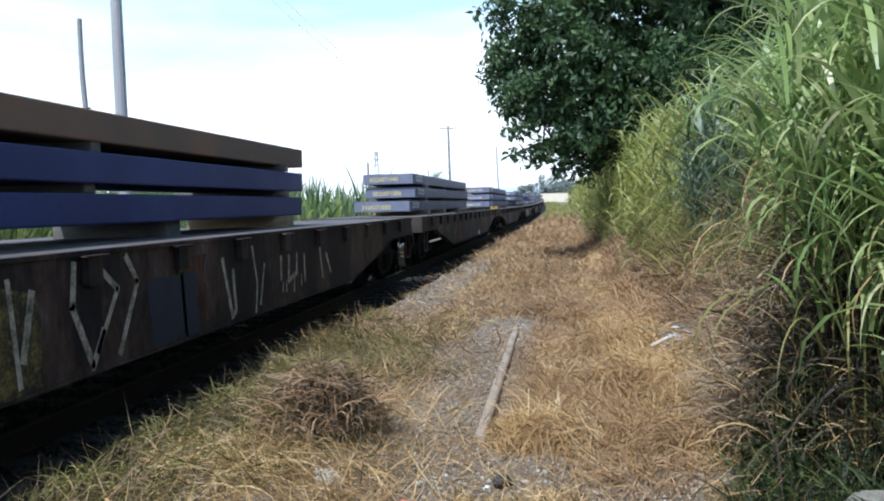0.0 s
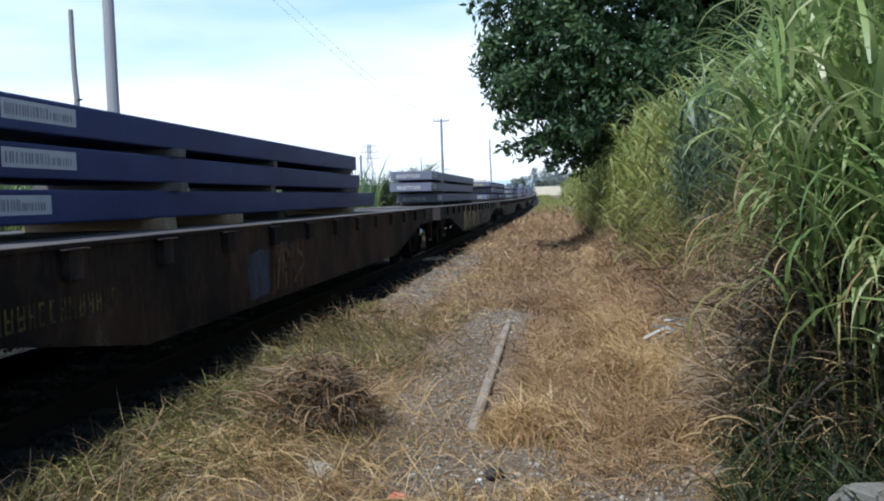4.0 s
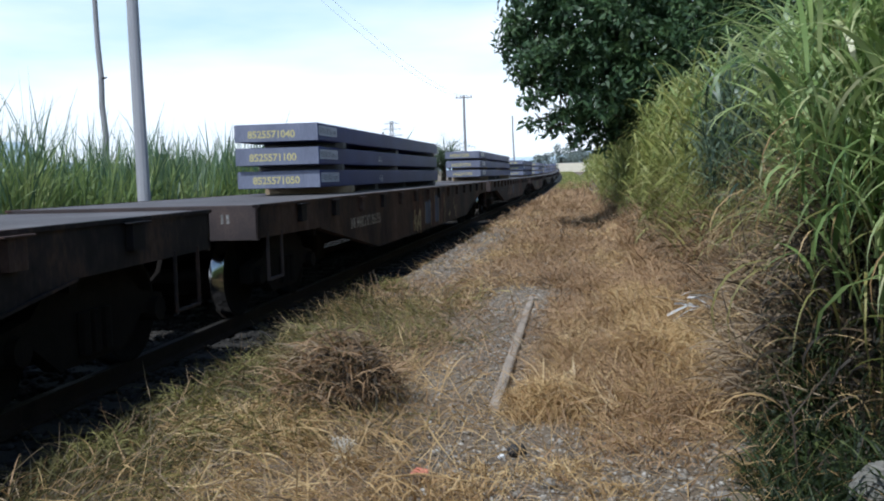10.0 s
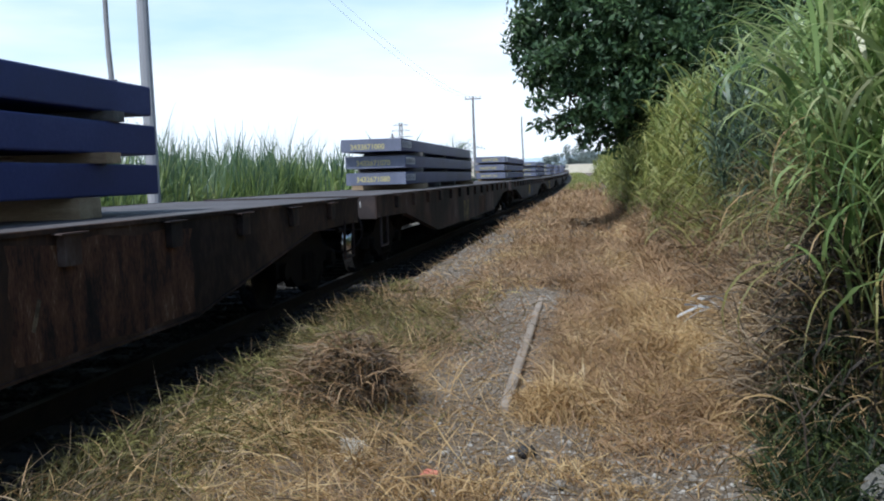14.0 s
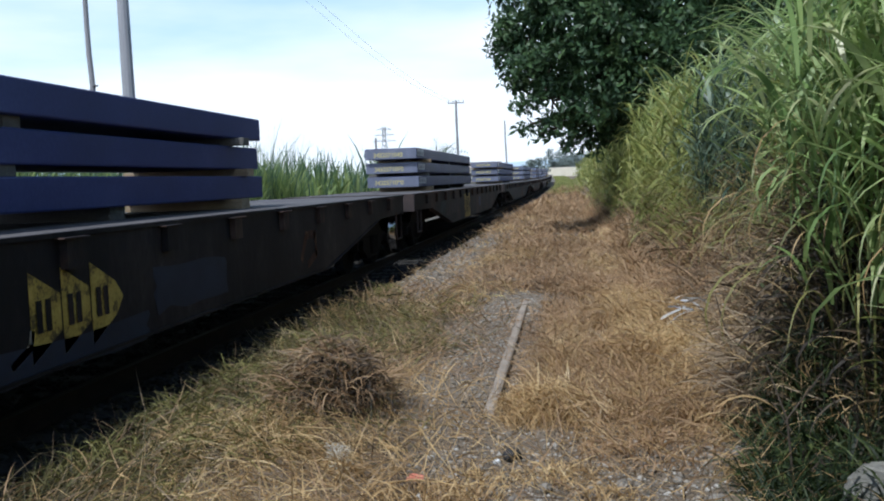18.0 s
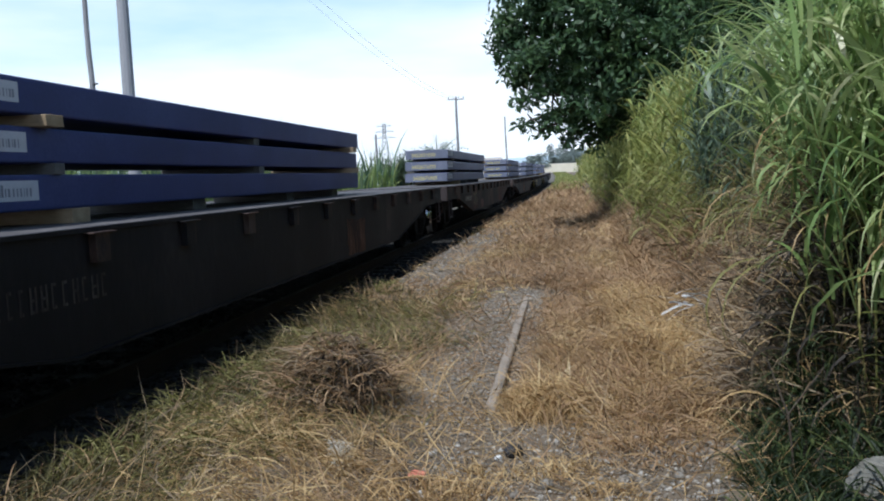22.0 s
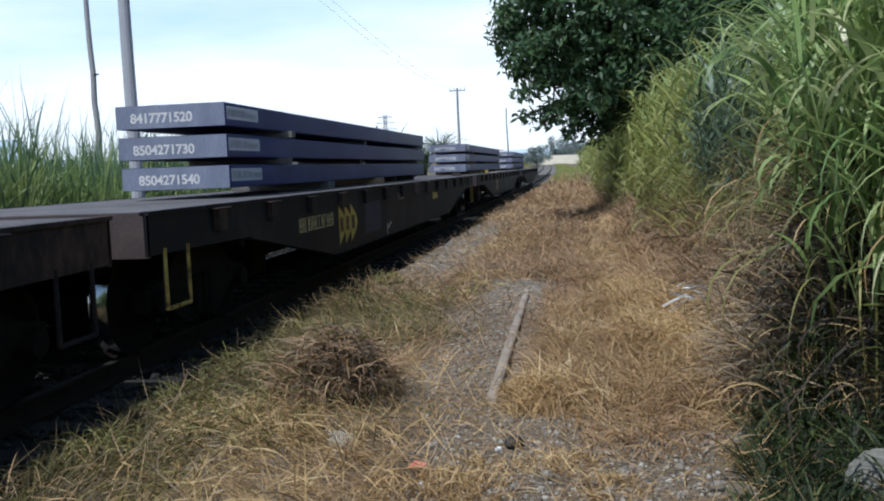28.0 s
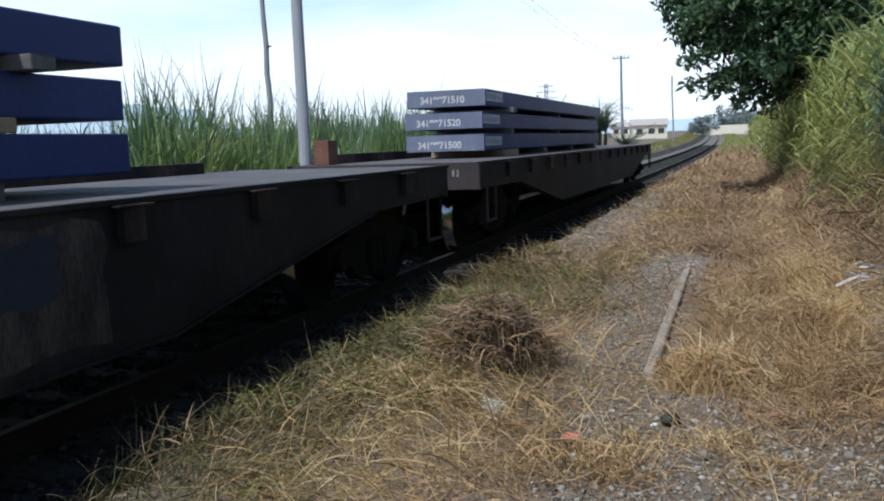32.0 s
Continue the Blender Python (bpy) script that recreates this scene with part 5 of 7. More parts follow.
def build_mast(x, y, h):
    """A lattice mast far off: four legs, rings and braces, three pairs of arms."""
    mast = tagged(new("lattice_mast"), "pale steel lattice power mast far away", "power mast")
    mast.location = (x, y, float(land(x, y)))
    def half(z):
        return 2.6 - 2.1 * min(1, z / (h * 0.75))
    legs = bmesh.new()
    zs = np.linspace(0, h, 10)
    for sx in (-1, 1):
        for sy in (-1, 1):
            for a, b in zip(zs, zs[1:]):
                rod(legs, (sx * half(a), sy * half(a), a), (sx * half(b), sy * half(b), b), 0.10, seg=4)
    part("legs", legs, M_STEEL, mast)
    br = bmesh.new()
    for a, b in zip(zs, zs[1:]):
        for s in (-1, 1):
            rod(br, (-half(a), s * half(a), a), (half(b), s * half(b), b), 0.06, seg=4)
            rod(br, (half(a), s * half(a), a), (-half(b), s * half(b), b), 0.06, seg=4)
    part("bracing", br, M_STEEL, mast)
    for z, l in ((h * 0.72, 4.4), (h * 0.84, 3.6), (h * 0.95, 2.8)):
        bm = rod(rod(bmesh.new(), (-l, 0, z), (l, 0, z), 0.12, seg=4), (-l, 0, z), (0, 0, z + 0.9), 0.06, seg=4)
        rod(bm, (l, 0, z), (0, 0, z + 0.9), 0.06, seg=4)
        part("arm", bm, M_STEEL, mast)
    return mast


build_mast(-70.0, 328.0, 18.5)


def build_wires():
    for x, z in ((-9.9, 9.9), (-9.2, 9.6)):
        bm = bmesh.new()
        p, q = Vector((x - 0.25, 19.3, z)), Vector((-11.5 + (x + 9.5), 88.0, 9.0))
        pts = [p.lerp(q, u) - Vector((0, 0, 1.1 * 4 * u * (1 - u))) for u in np.linspace(0, 1, 15)]
        pts = [Vector((x - 0.25, -40, z - 0.3)), Vector((x - 0.25, -10, z - 1.0))] + pts
        for a, b in zip(pts, pts[1:]):
            rod(bm, a, b, 0.006, seg=4)
        tagged(part("overhead_wire", bm, M_STEEL), "thin overhead wire slung between poles", "wire")


build_wires()


# ---- grass and straw ----
def scatter(rng, n, x0, x1, y0, y1, power=1.0):
    return rng.uniform(x0, x1, n), y0 + (y1 - y0) * rng.random(n) ** power


def tuft_noise(x, y, s=1.0):
    return 0.5 + 0.25 * np.sin(x * 3.1 * s + 1.3 * np.sin(y * 2.3 * s)) + 0.25 * np.sin(y * 2.7 * s + 1.7 * np.sin(x * 1.9 * s + 0.6))


def straw_open(x, y):
    """Where bare gravel shows between the straw: 0 bare, 1 covered."""
    strip = 0.86 * (1 - step01(0.14, 0.44, np.abs(x + 0.98 + 0.05 * np.sin(y * 3))))
    strip = strip * step01(5.0, 5.8, y) * (1 - step01(11.2, 13.0, y))
    foot = (1 - step01(5.0, 5.7, y + 0.25 * np.sin(x * 4))) * step01(-1.15, -0.75, x) * (1 - step01(1.2, 1.7, x))
    pale = step01(11.0, 13, y) * (1 - step01(20, 27, y)) * (1 - step01(0.35, 0.75, np.abs(x + 2.35)))
    rail = (1 - step01(0.16, 0.26, np.abs(x + 0.60 + (y - 5.5) * 0.012))) * step01(5.6, 6.1, y) * (1 - step01(11, 12.2, y))
    return np.clip(1 - 0.93 * strip - 0.78 * foot - 0.84 * pale - 0.97 * rail, 0.0, 1)


def tufts(rng, cx, cy, per, spread, height, lean, droop, width, seg, toward=None, loose=0.75):
    """Bunches of blades that share roots, and, where toward is given, a direction."""
    n = len(cx)
    a, r = rng.uniform(0, 6.28, (n, per)), spread * rng.random((n, per)) ** 0.7
    x, y = (cx[:, None] + r * np.cos(a)).ravel(), (cy[:, None] + r * np.sin(a)).ravel()
    size = np.repeat(rng.uniform(0.5, 1.45, n), per)
    m = n * per
    if toward is None:
        turn = (a + rng.normal(0, 0.5, (n, per))).ravel()
    else:
        turn = np.repeat(np.broadcast_to(toward, (n,)) + rng.normal(0, 0.45, n), per) + rng.normal(0, loose, m)
    # shorter beside the ballast
    h = rng.uniform(*height, m) * size * np.where(y > 2.8, 1 - 0.45 * (1 - step01(-2.9, -2.1, x)), 1.0)
    return np.stack([x, y, land(x, y) - 0.015], -1), h, turn, rng.uniform(*lean, m), rng.uniform(*droop, m), rng.uniform(0.55, 1.45, m) * width, seg, rng.uniform(-1.1, 1.1, m)


def comb(x, y):
    """The way the straw is laid over, changing slowly from place to place."""
    return -1.2 + 2.2 * np.sin(x * 1.3 + 0.7 * np.sin(y * 0.9)) + 1.6 * np.sin(y * 0.8 + x * 0.4)


def cover(rng, x, y):
    """Which straws stay: thin over the gravel, thin under the wagons' edge."""
    return (rng.random(len(x)) < straw_open(x, y) ** 1.6 * (0.35 + 0.65 * step01(-2.95, -2.2, x + 0.2 * np.sin(y * 1.7)))) & (x < toe(y) + 0.3)


def tone(rng, x, y):
    """Sorts straws by colour: 0 gold, 1 brown, 2 half green, 3 olive weed, 4 dead."""
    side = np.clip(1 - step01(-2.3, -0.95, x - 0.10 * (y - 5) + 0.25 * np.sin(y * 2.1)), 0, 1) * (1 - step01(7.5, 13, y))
    # extra dark weed near the ballast puts the wagons' shadow into the colour
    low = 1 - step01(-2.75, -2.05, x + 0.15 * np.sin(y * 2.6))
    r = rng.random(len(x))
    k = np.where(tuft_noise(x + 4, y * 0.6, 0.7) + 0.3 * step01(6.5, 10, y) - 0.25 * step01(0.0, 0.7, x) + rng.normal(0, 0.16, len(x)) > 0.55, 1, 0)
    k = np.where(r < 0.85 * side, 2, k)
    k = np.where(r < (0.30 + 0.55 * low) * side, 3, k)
    return np.where(rng.random(len(x)) < 0.15, 4, k)


STRAWS = (M_STRAW, M_STRAW_BROWN, M_STRAW_GREEN, M_FRINGE, M_DEAD)


def build_straw():
    rng = np.random.default_rng(21)
    field = tagged(new("dry_grass"), "sun-bleached dry grass and straw between track and bank", "dry grass", kind="stuff")
    # short tufts, half of them fallen over: near ones fine, far ones coarser
    for n, per, y0, y1, pw, hgt, wd, spread in ((1800, 10, -9.0, 2.6, 1.0, (0.10, 0.33), 0.009, 0.10), (2300, 9, 2.8, 9.5, 0.9, (0.05, 0.19), 0.0062, 0.07), (2900, 12, 9.0, 20.0, 1.1, (0.10, 0.32), 0.011, 0.12), (2300, 11, 19.0, 45.0, 1.2, (0.14, 0.38), 0.022, 0.2), (1100, 10, 44.0, 110.0, 1.2, (0.2, 0.6), 0.08, 0.35)):
        x, y = scatter(rng, n, -3.2, 1.5, y0, y1, pw)
        keep = cover(rng, x, y) & (rng.random(n) < 0.12 + 1.1 * tuft_noise(x, y, 1.5) ** 2)
        x, y = x[keep], y[keep]
        x = x + along(y)[0]
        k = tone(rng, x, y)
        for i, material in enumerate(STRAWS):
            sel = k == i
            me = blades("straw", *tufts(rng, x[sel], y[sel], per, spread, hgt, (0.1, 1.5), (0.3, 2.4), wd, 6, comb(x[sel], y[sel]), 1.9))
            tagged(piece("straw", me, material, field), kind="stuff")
    # matted straw: long thin stems lying over one another in swirls
    for n, y0, y1, wd, pw, loft in ((8000, -9.0, 2.8, 0.009, 1.0, 0.10), (42000, 3.0, 9.5, 0.0062, 1.0, 0.15), (15000, 9.0, 20.0, 0.011, 1.1, 0.14), (6000, 19.0, 42.0, 0.024, 1.2, 0.16)):
        x, y = scatter(rng, n, -2.95, 1.6, y0, y1, pw)
        keep = cover(rng, x, y) | (rng.random(n) < 0.17)
        x, y = x[keep], y[keep]
        k = tone(rng, x, y)
        m = len(x)
        x = x + along(y)[0]
        z = land(x, y) + loft * rng.random(m) ** 1.5 * np.maximum(0.1, straw_open(x, y)) * (0.4 + 1.1 * tuft_noise(x, y, 1.6))
        down = step01(0.1, 0.9, x - toe(y) + 0.9)
        turn = comb(x, y) * (1 - down) + (np.pi + 0.5) * down + rng.normal(0, 1.3, m)
        for i, material in enumerate(STRAWS):
            q = k == i
            m = int(q.sum())
            me = blades("lying_straw", np.stack([x, y, z], -1)[q], rng.uniform(0.09, 0.36, m), turn[q], rng.uniform(0.7, 1.8, m), rng.uniform(-0.6, 1.0, m), rng.uniform(0.5, 1.4, m) * wd, 5, rng.uniform(-0.9, 0.9, m), rng.uniform(-1.5, 1.5, m))
            tagged(piece("lying_straw", me, material, field), "matted straw lying in swirls", kind="stuff")
    # greener fringe of weeds beside the ballast, seed heads nodding above it
    # last row is an added screen past the track, hiding lit ground under wagons
    for n, per, x0, x1, y0, y1, hgt, wd in ((500, 10, -3.3, -2.2, -9.0, 2.6, (0.12, 0.4), 0.010), (1000, 11, -3.4, -2.7, 2.6, 12.0, (0.07, 0.26), 0.0075), (420, 10, -3.3, -2.8, 11.0, 34.0, (0.2, 0.45), 0.02), (620, 11, -2.95, -2.0, 2.6, 9.0, (0.05, 0.19), 0.0065), (150, 10, -2.9, -2.5, 9.0, 24.0, (0.12, 0.32), 0.014), (1700, 9, -8.8, -6.6, 3.0, 42.0, (0.45, 0.95), 0.04)):
        x, y = scatter(rng, n, x0, x1, y0, y1, 1.0)
        pale = step01(10.5, 12.5, y) * (1 - step01(22, 27, y)) * (x > -3.0)
        keep = rng.random(n) > 0.93 * pale
        x, y = x[keep], y[keep]
        me = blades("green_fringe", *tufts(rng, x, y, per, 0.10, hgt, (0.05, 0.9), (0.3, 2.0), wd, 5))
        tagged(piece("green_fringe", me, M_FRINGE, field), "half-green grass at the foot of the ballast", kind="stuff")
    # drooping tufts of long straw between the siding rail and the bank
    for n, x0, x1, y0, y1, hgt, wd, material in ((190, -0.25, 0.95, 5.5, 8.6, (0.2, 0.44), 0.0065, M_STRAW), (120, 0.1, 1.1, 5.4, 9.5, (0.22, 0.46), 0.0065, M_STRAW_BROWN), (22, -0.45, -0.05, 5.4, 5.75, (0.2, 0.36), 0.0055, M_STRAW), (130, -0.6, 0.8, 8.5, 13.0, (0.25, 0.5), 0.010, M_STRAW_BROWN)):
        x, y = scatter(rng, n, x0, x1, y0, y1)
        clear = (x > -0.22) | (y < 5.8) | (y > 12.5)
        x, y = x[clear], y[clear]
        me = blades("drooping_straw", *tufts(rng, x, y, 22, 0.09, hgt, (0.05, 0.7), (1.0, 2.3), wd, 8, comb(x, y) * 0.4 + np.pi + 0.6, 0.8))
        tagged(piece("drooping_straw", me, material, field), "drooping tufts of long straw", kind="stuff")
    n = 300
    x, y = scatter(rng, n, -3.15, -1.6, 3.4, 12.0, 1.2)
    me = blades("nodding_stems", np.stack([x, y, land(x, y)], -1), rng.uniform(0.14, 0.36, n), rng.uniform(0, 6.28, n), rng.uniform(0.0, 0.35, n), rng.uniform(0.8, 3.0, n), rng.uniform(0.004, 0.008, n) * (1 + 0.06 * y), 7, rng.uniform(-1, 1, n))
    tagged(piece("nodding_stems", me, M_STRAW, field), "pale seeding stems nodding over the weeds", kind="stuff")
    return field


build_straw()


def clump(name, label, x, y, n, radius, height, material, seed, width=0.007, arch=0.6, flat=0.0):
    rng = np.random.default_rng(seed)
    r, a = radius * rng.random(n) ** 0.6, rng.uniform(0, 6.28, n)
    px, py = x + r * np.cos(a), y + r * np.sin(a) * 0.9
    base = np.stack([px, py, land(px, py) - 0.01 + flat * rng.random(n)], -1)
    turn = np.where(rng.random(n) < 0.25, a + rng.normal(0, 0.7, n), rng.uniform(0, 6.28, n))
    me = blades(name, base, rng.uniform(0.5, 1.0, n) * height * (1.15 - 0.5 * r / radius), turn, rng.uniform(0.05, 0.5, n) + flat * 3, rng.uniform(0.2, 1.0, n) * arch * 1.6, rng.uniform(0.7, 1.3, n) * width, 5, rng.uniform(-1, 1, n), rng.uniform(-1.2, 1.2, n))
    return tagged(piece(name, me, material), label, "grass clump", "dry grass clumps", "stuff")


clump("grass_clump", "brown matted clump of dead grass", -1.62, 5.58, 650, 0.42, 0.40, M_STRAW_BROWN, 31, 0.008, flat=0.22, arch=1.3)
clump("grass_clump", "dead brown stalks tangled in the matted clump", -1.58, 5.55, 600, 0.38, 0.34, M_DEAD, 38, 0.009, flat=0.25, arch=1.5)
# dark blades paint the shadow side of the clump
clump("grass_clump", "shadow-dark heart of the matted clump", -1.48, 5.48, 320, 0.24, 0.34, M_SHADE_THATCH, 39, 0.010, flat=0.12, arch=1.5)
clump("grass_clump", "golden straw tuft over the buried rail end", -0.26, 5.75, 800, 0.30, 0.22, M_STRAW, 32, 0.007, flat=0.12, arch=1.3)
clump("grass_clump", "flattened straw lying over the gravel", -0.72, 4.18, 480, 0.36, 0.2, M_STRAW, 47, 0.008, flat=0.02, arch=1.4)
clump("grass_clump", "flattened straw lying over the gravel", 0.35, 4.95, 420, 0.40, 0.2, M_STRAW_BROWN, 48, 0.008, flat=0.02, arch=1.4)
for i, (x, y, r) in enumerate(((-0.55, 4.55, 0.25), (-0.15, 4.62, 0.22), (0.15, 5.2, 0.3), (0.7, 5.3, 0.3), (0.1, 4.25, 0.2), (0.85, 4.6, 0.22))):
    clump("grass_clump", "flattened golden straw lying over the gravel", x, y, 230, r, 0.16, M_STRAW, 150 + i, 0.006, flat=0.02, arch=1.5)
clump("grass_clump", "yellow straw clump in front of the track", -1.95, 4.9, 800, 0.5, 0.26, M_STRAW, 33, flat=0.15, arch=1.3)
clump("grass_clump", "pale straw clump at the foot of the bank", 0.75, 7.3, 900, 0.5, 0.55, M_STRAW, 34, flat=0.15, arch=1.3)
clump("grass_clump", "pale straw clump at the foot of the bank", 0.85, 8.8, 900, 0.55, 0.6, M_STRAW, 35, flat=0.15, arch=1.3)
clump("grass_clump", "pale straw clump at the foot of the bank", 0.55, 10.4, 800, 0.5, 0.5, M_STRAW, 36, flat=0.15, arch=1.3)
clump("grass_clump", "pale straw tuft under a bleached seed head", -1.28, 4.54, 160, 0.10, 0.2, M_STRAW, 37, arch=1.0)
clump("seed_head", "bleached fluffy white seed head in the straw", -1.27, 4.50, 420, 0.05, 0.085, M_FLUFF, 137, 0.003, flat=0.16, arch=1.0)
for i, (x, y) in enumerate(((-2.75, 4.6), (-2.7, 5.5), (-2.75, 6.7), (-2.6, 8.2), (-2.75, 9.8), (-2.7, 12.0))):
    clump("grass_clump", "half-green weed clump beside the ballast", x, y, 300, 0.32, 0.28, M_STRAW_GREEN, 40 + i, 0.008, flat=0.1, arch=1.2)


def build_stalks():
    """A few thick bent stalks lying over the straw."""
    for i, (x, y, l, a, up) in enumerate(((-1.75, 4.55, 0.55, 0.9, 0.35), (-1.35, 4.75, 0.4, 2.2, 0.4), (0.35, 6.5, 0.6, 0.25, 0.1), (0.1, 6.2, 0.35, 1.4, 0.6), (-1.1, 4.3, 0.5, 0.1, 0.1))):
        bm = bmesh.new()
        p = Vector((x, y, float(land(x, y)) + 0.05))
        d = Vector((math.cos(a), math.sin(a) * 0.6, up))
        q = p + d * l * 0.55
        e = q + Vector((d.x, d.y, -0.15)) * l * 0.5
        rod(bm, p, q, 0.006, 0.005, seg=6)
        rod(bm, q, e, 0.005, 0.003, seg=6)
        tagged(part("dry_stalk", bm, M_STRAW), "thick bent straw stalk lying on the grass", "stalk", "loose stalks")


build_stalks()


# ---- gravel and litter ----
def build_gravel():
    rng = np.random.default_rng(61)
    n = 90000
    x, y = scatter(rng, n, -3.0, 1.9, 2.8, 24.0, 1.8)
    xb, yb = scatter(rng, 30000, -1.6, 1.6, -9.0, 2.8)
    x, y, n = np.concatenate([x, xb]), np.concatenate([y, yb]), n + 30000
    keep = rng.random(n) > straw_open(x, y) + 0.05
    x, y = x[keep], y[keep]
    m = len(x)
    b = np.stack([x, y, land(x, y) + rng.uniform(-0.004, 0.006, m)], -1)
    size = (0.005 + 0.016 * rng.random(m) ** 2.2) * (1 + 1.0 * (rng.random(m) > 0.985)) * (1 + 0.03 * y)
    tagged(piece("gravel", stones("gravel", b, size, rng), M_GRAVEL), "loose grey gravel around the buried rail", "gravel", kind="stuff")
    n = 1300
    x, y = scatter(rng, n, -1.2, 1.6, 3.6, 5.6)
    keep = rng.random(n) > straw_open(x, y) + 0.1
    x, y = x[keep], y[keep]
    b = np.stack([x, y, land(x, y) + 0.002], -1)
    tagged(piece("gravel", stones("gravel", b, 0.010 + 0.020 * rng.random(len(x)) ** 2.5, rng), M_GRAVEL), "coarser grey stones in the gravel", "gravel", kind="stuff")


build_gravel()


def rock(name, x, y, size, material, label, category, seed, squash=(1, 1, 0.8), sink=0.3):
    bm = bmesh.new()
    bmesh.ops.create_icosphere(bm, subdivisions=2, radius=size)
    r = random.Random(seed)
    off = Vector((r.uniform(0, 50), r.uniform(0, 50), 3))
    for v in bm.verts:
        k = 1 + 0.32 * noise.noise(v.co / size * 1.1 + off)
        v.co = Vector((v.co.x * squash[0], v.co.y * squash[1], v.co.z * squash[2])) * k
    ob = part(name, bm, material)
    ob.location = (x, y, float(land(x, y)) + size * squash[2] * (1 - sink))
    return tagged(ob, label, category)


rock("black_stone", -0.40, 4.92, 0.055, M_BLACK, "black coal-like stone lying on the gravel", "stone", 1)
rock("white_stone", -0.12, 6.15, 0.038, M_RUBBISH, "small white stone on the straw", "stone", 2)
rock("white_stone", -0.48, 4.86, 0.022, M_RUBBISH, "small white stone beside the black one", "stone", 3)
for i, (x, y, s) in enumerate(((-0.2, 4.45, 0.034), (0.1, 4.2, 0.03), (0.45, 4.5, 0.026), (0.6, 4.25, 0.036), (-0.35, 4.3, 0.03), (0.3, 4.75, 0.022), (0.8, 4.9, 0.03), (-0.7, 4.6, 0.024))):
    rock("grey_stone", x, y, s, M_STONE, "fist-sized grey stone among the gravel", "stone", 10 + i)


def build_block():
    """Broken concrete block at the foot of the bank."""
    bm = bmesh.new()
    out = [(-0.16, 0), (0.17, 0.0), (0.19, 0.10), (0.10, 0.2), (-0.06, 0.22), (-0.17, 0.12)]
    prism(bm, out, -0.15, 0.2)
    bmesh.ops.bevel(bm, geom=list(bm.edges), offset=0.02, segments=2, affect="EDGES")
    for v in bm.verts:
        v.co += noise.noise_vector(v.co * 9) * 0.008
    ob = part("concrete_block", bm, M_BLOCK)
    ob.matrix_world = pose(1.38, 4.18, float(land(1.38, 4.18)) - 0.03, 6, 8, 35) @ Matrix.Diagonal((1.15, 1.1, 1.25, 1))
    tagged(ob, "broken grey concrete block half under weeds", "concrete block")


build_block()


def build_scrap():
    """Bleached scraps caught in the dead grass."""
    r = random.Random(4)
    for i in range(15):
        bm = bmesh.new()
        l, w = r.uniform(0.16, 0.42), r.uniform(0.03, 0.06)
        pts = [Vector((u * l, 0.02 * math.sin(u * 5), 0.015 * math.sin(u * 4))) for u in np.linspace(0, 1, 5)]
        a = [bm.verts.new(p + Vector((0, w / 2, 0))) for p in pts] + [bm.verts.new(p - Vector((0, w / 2, 0))) for p in pts]
        for k in range(4):
            bm.faces.new((a[k], a[k + 1], a[k + 6], a[k + 5]))
        bmesh.ops.solidify(bm, geom=list(bm.faces), thickness=0.008)
        ob = part("scrap_strip", bm, M_RUBBISH)
        u = r.random()
        ob.matrix_world = pose(0.82 + 0.36 * u, 8.25 - 0.35 * u, 0.38 - 0.06 * u + r.uniform(-0.03, 0.09), r.uniform(-25, 25), r.uniform(-25, 25), r.choice((-25, 20, 160, 40, 200)))
        tagged(ob, "bleached white strip of scrap in dead grass", "scrap", "white scraps")


build_scrap()


def litter(x, y, s, material, label):
    bm = bmesh.new()
    bmesh.ops.create_grid(bm, x_segments=4, y_segments=4, size=s)
    for v in bm.verts:
        v.co.z = 0.35 * s * noise.noise(v.co / s * 1.7 + Vector((x, y, 0)))
    bmesh.ops.solidify(bm, geom=list(bm.faces), thickness=0.004)
    ob = part("litter", bm, material)
    ob.location = (x, y, float(land(x, y)) + 0.06)
    tagged(ob, label, "litter")


litter(-0.86, 4.46, 0.045, noisy("faded_red_plastic", [(0, (0.45, 0.13, 0.08)), (1, (0.62, 0.24, 0.16))], 8, 0.6), "faded red scrap of plastic in the straw")


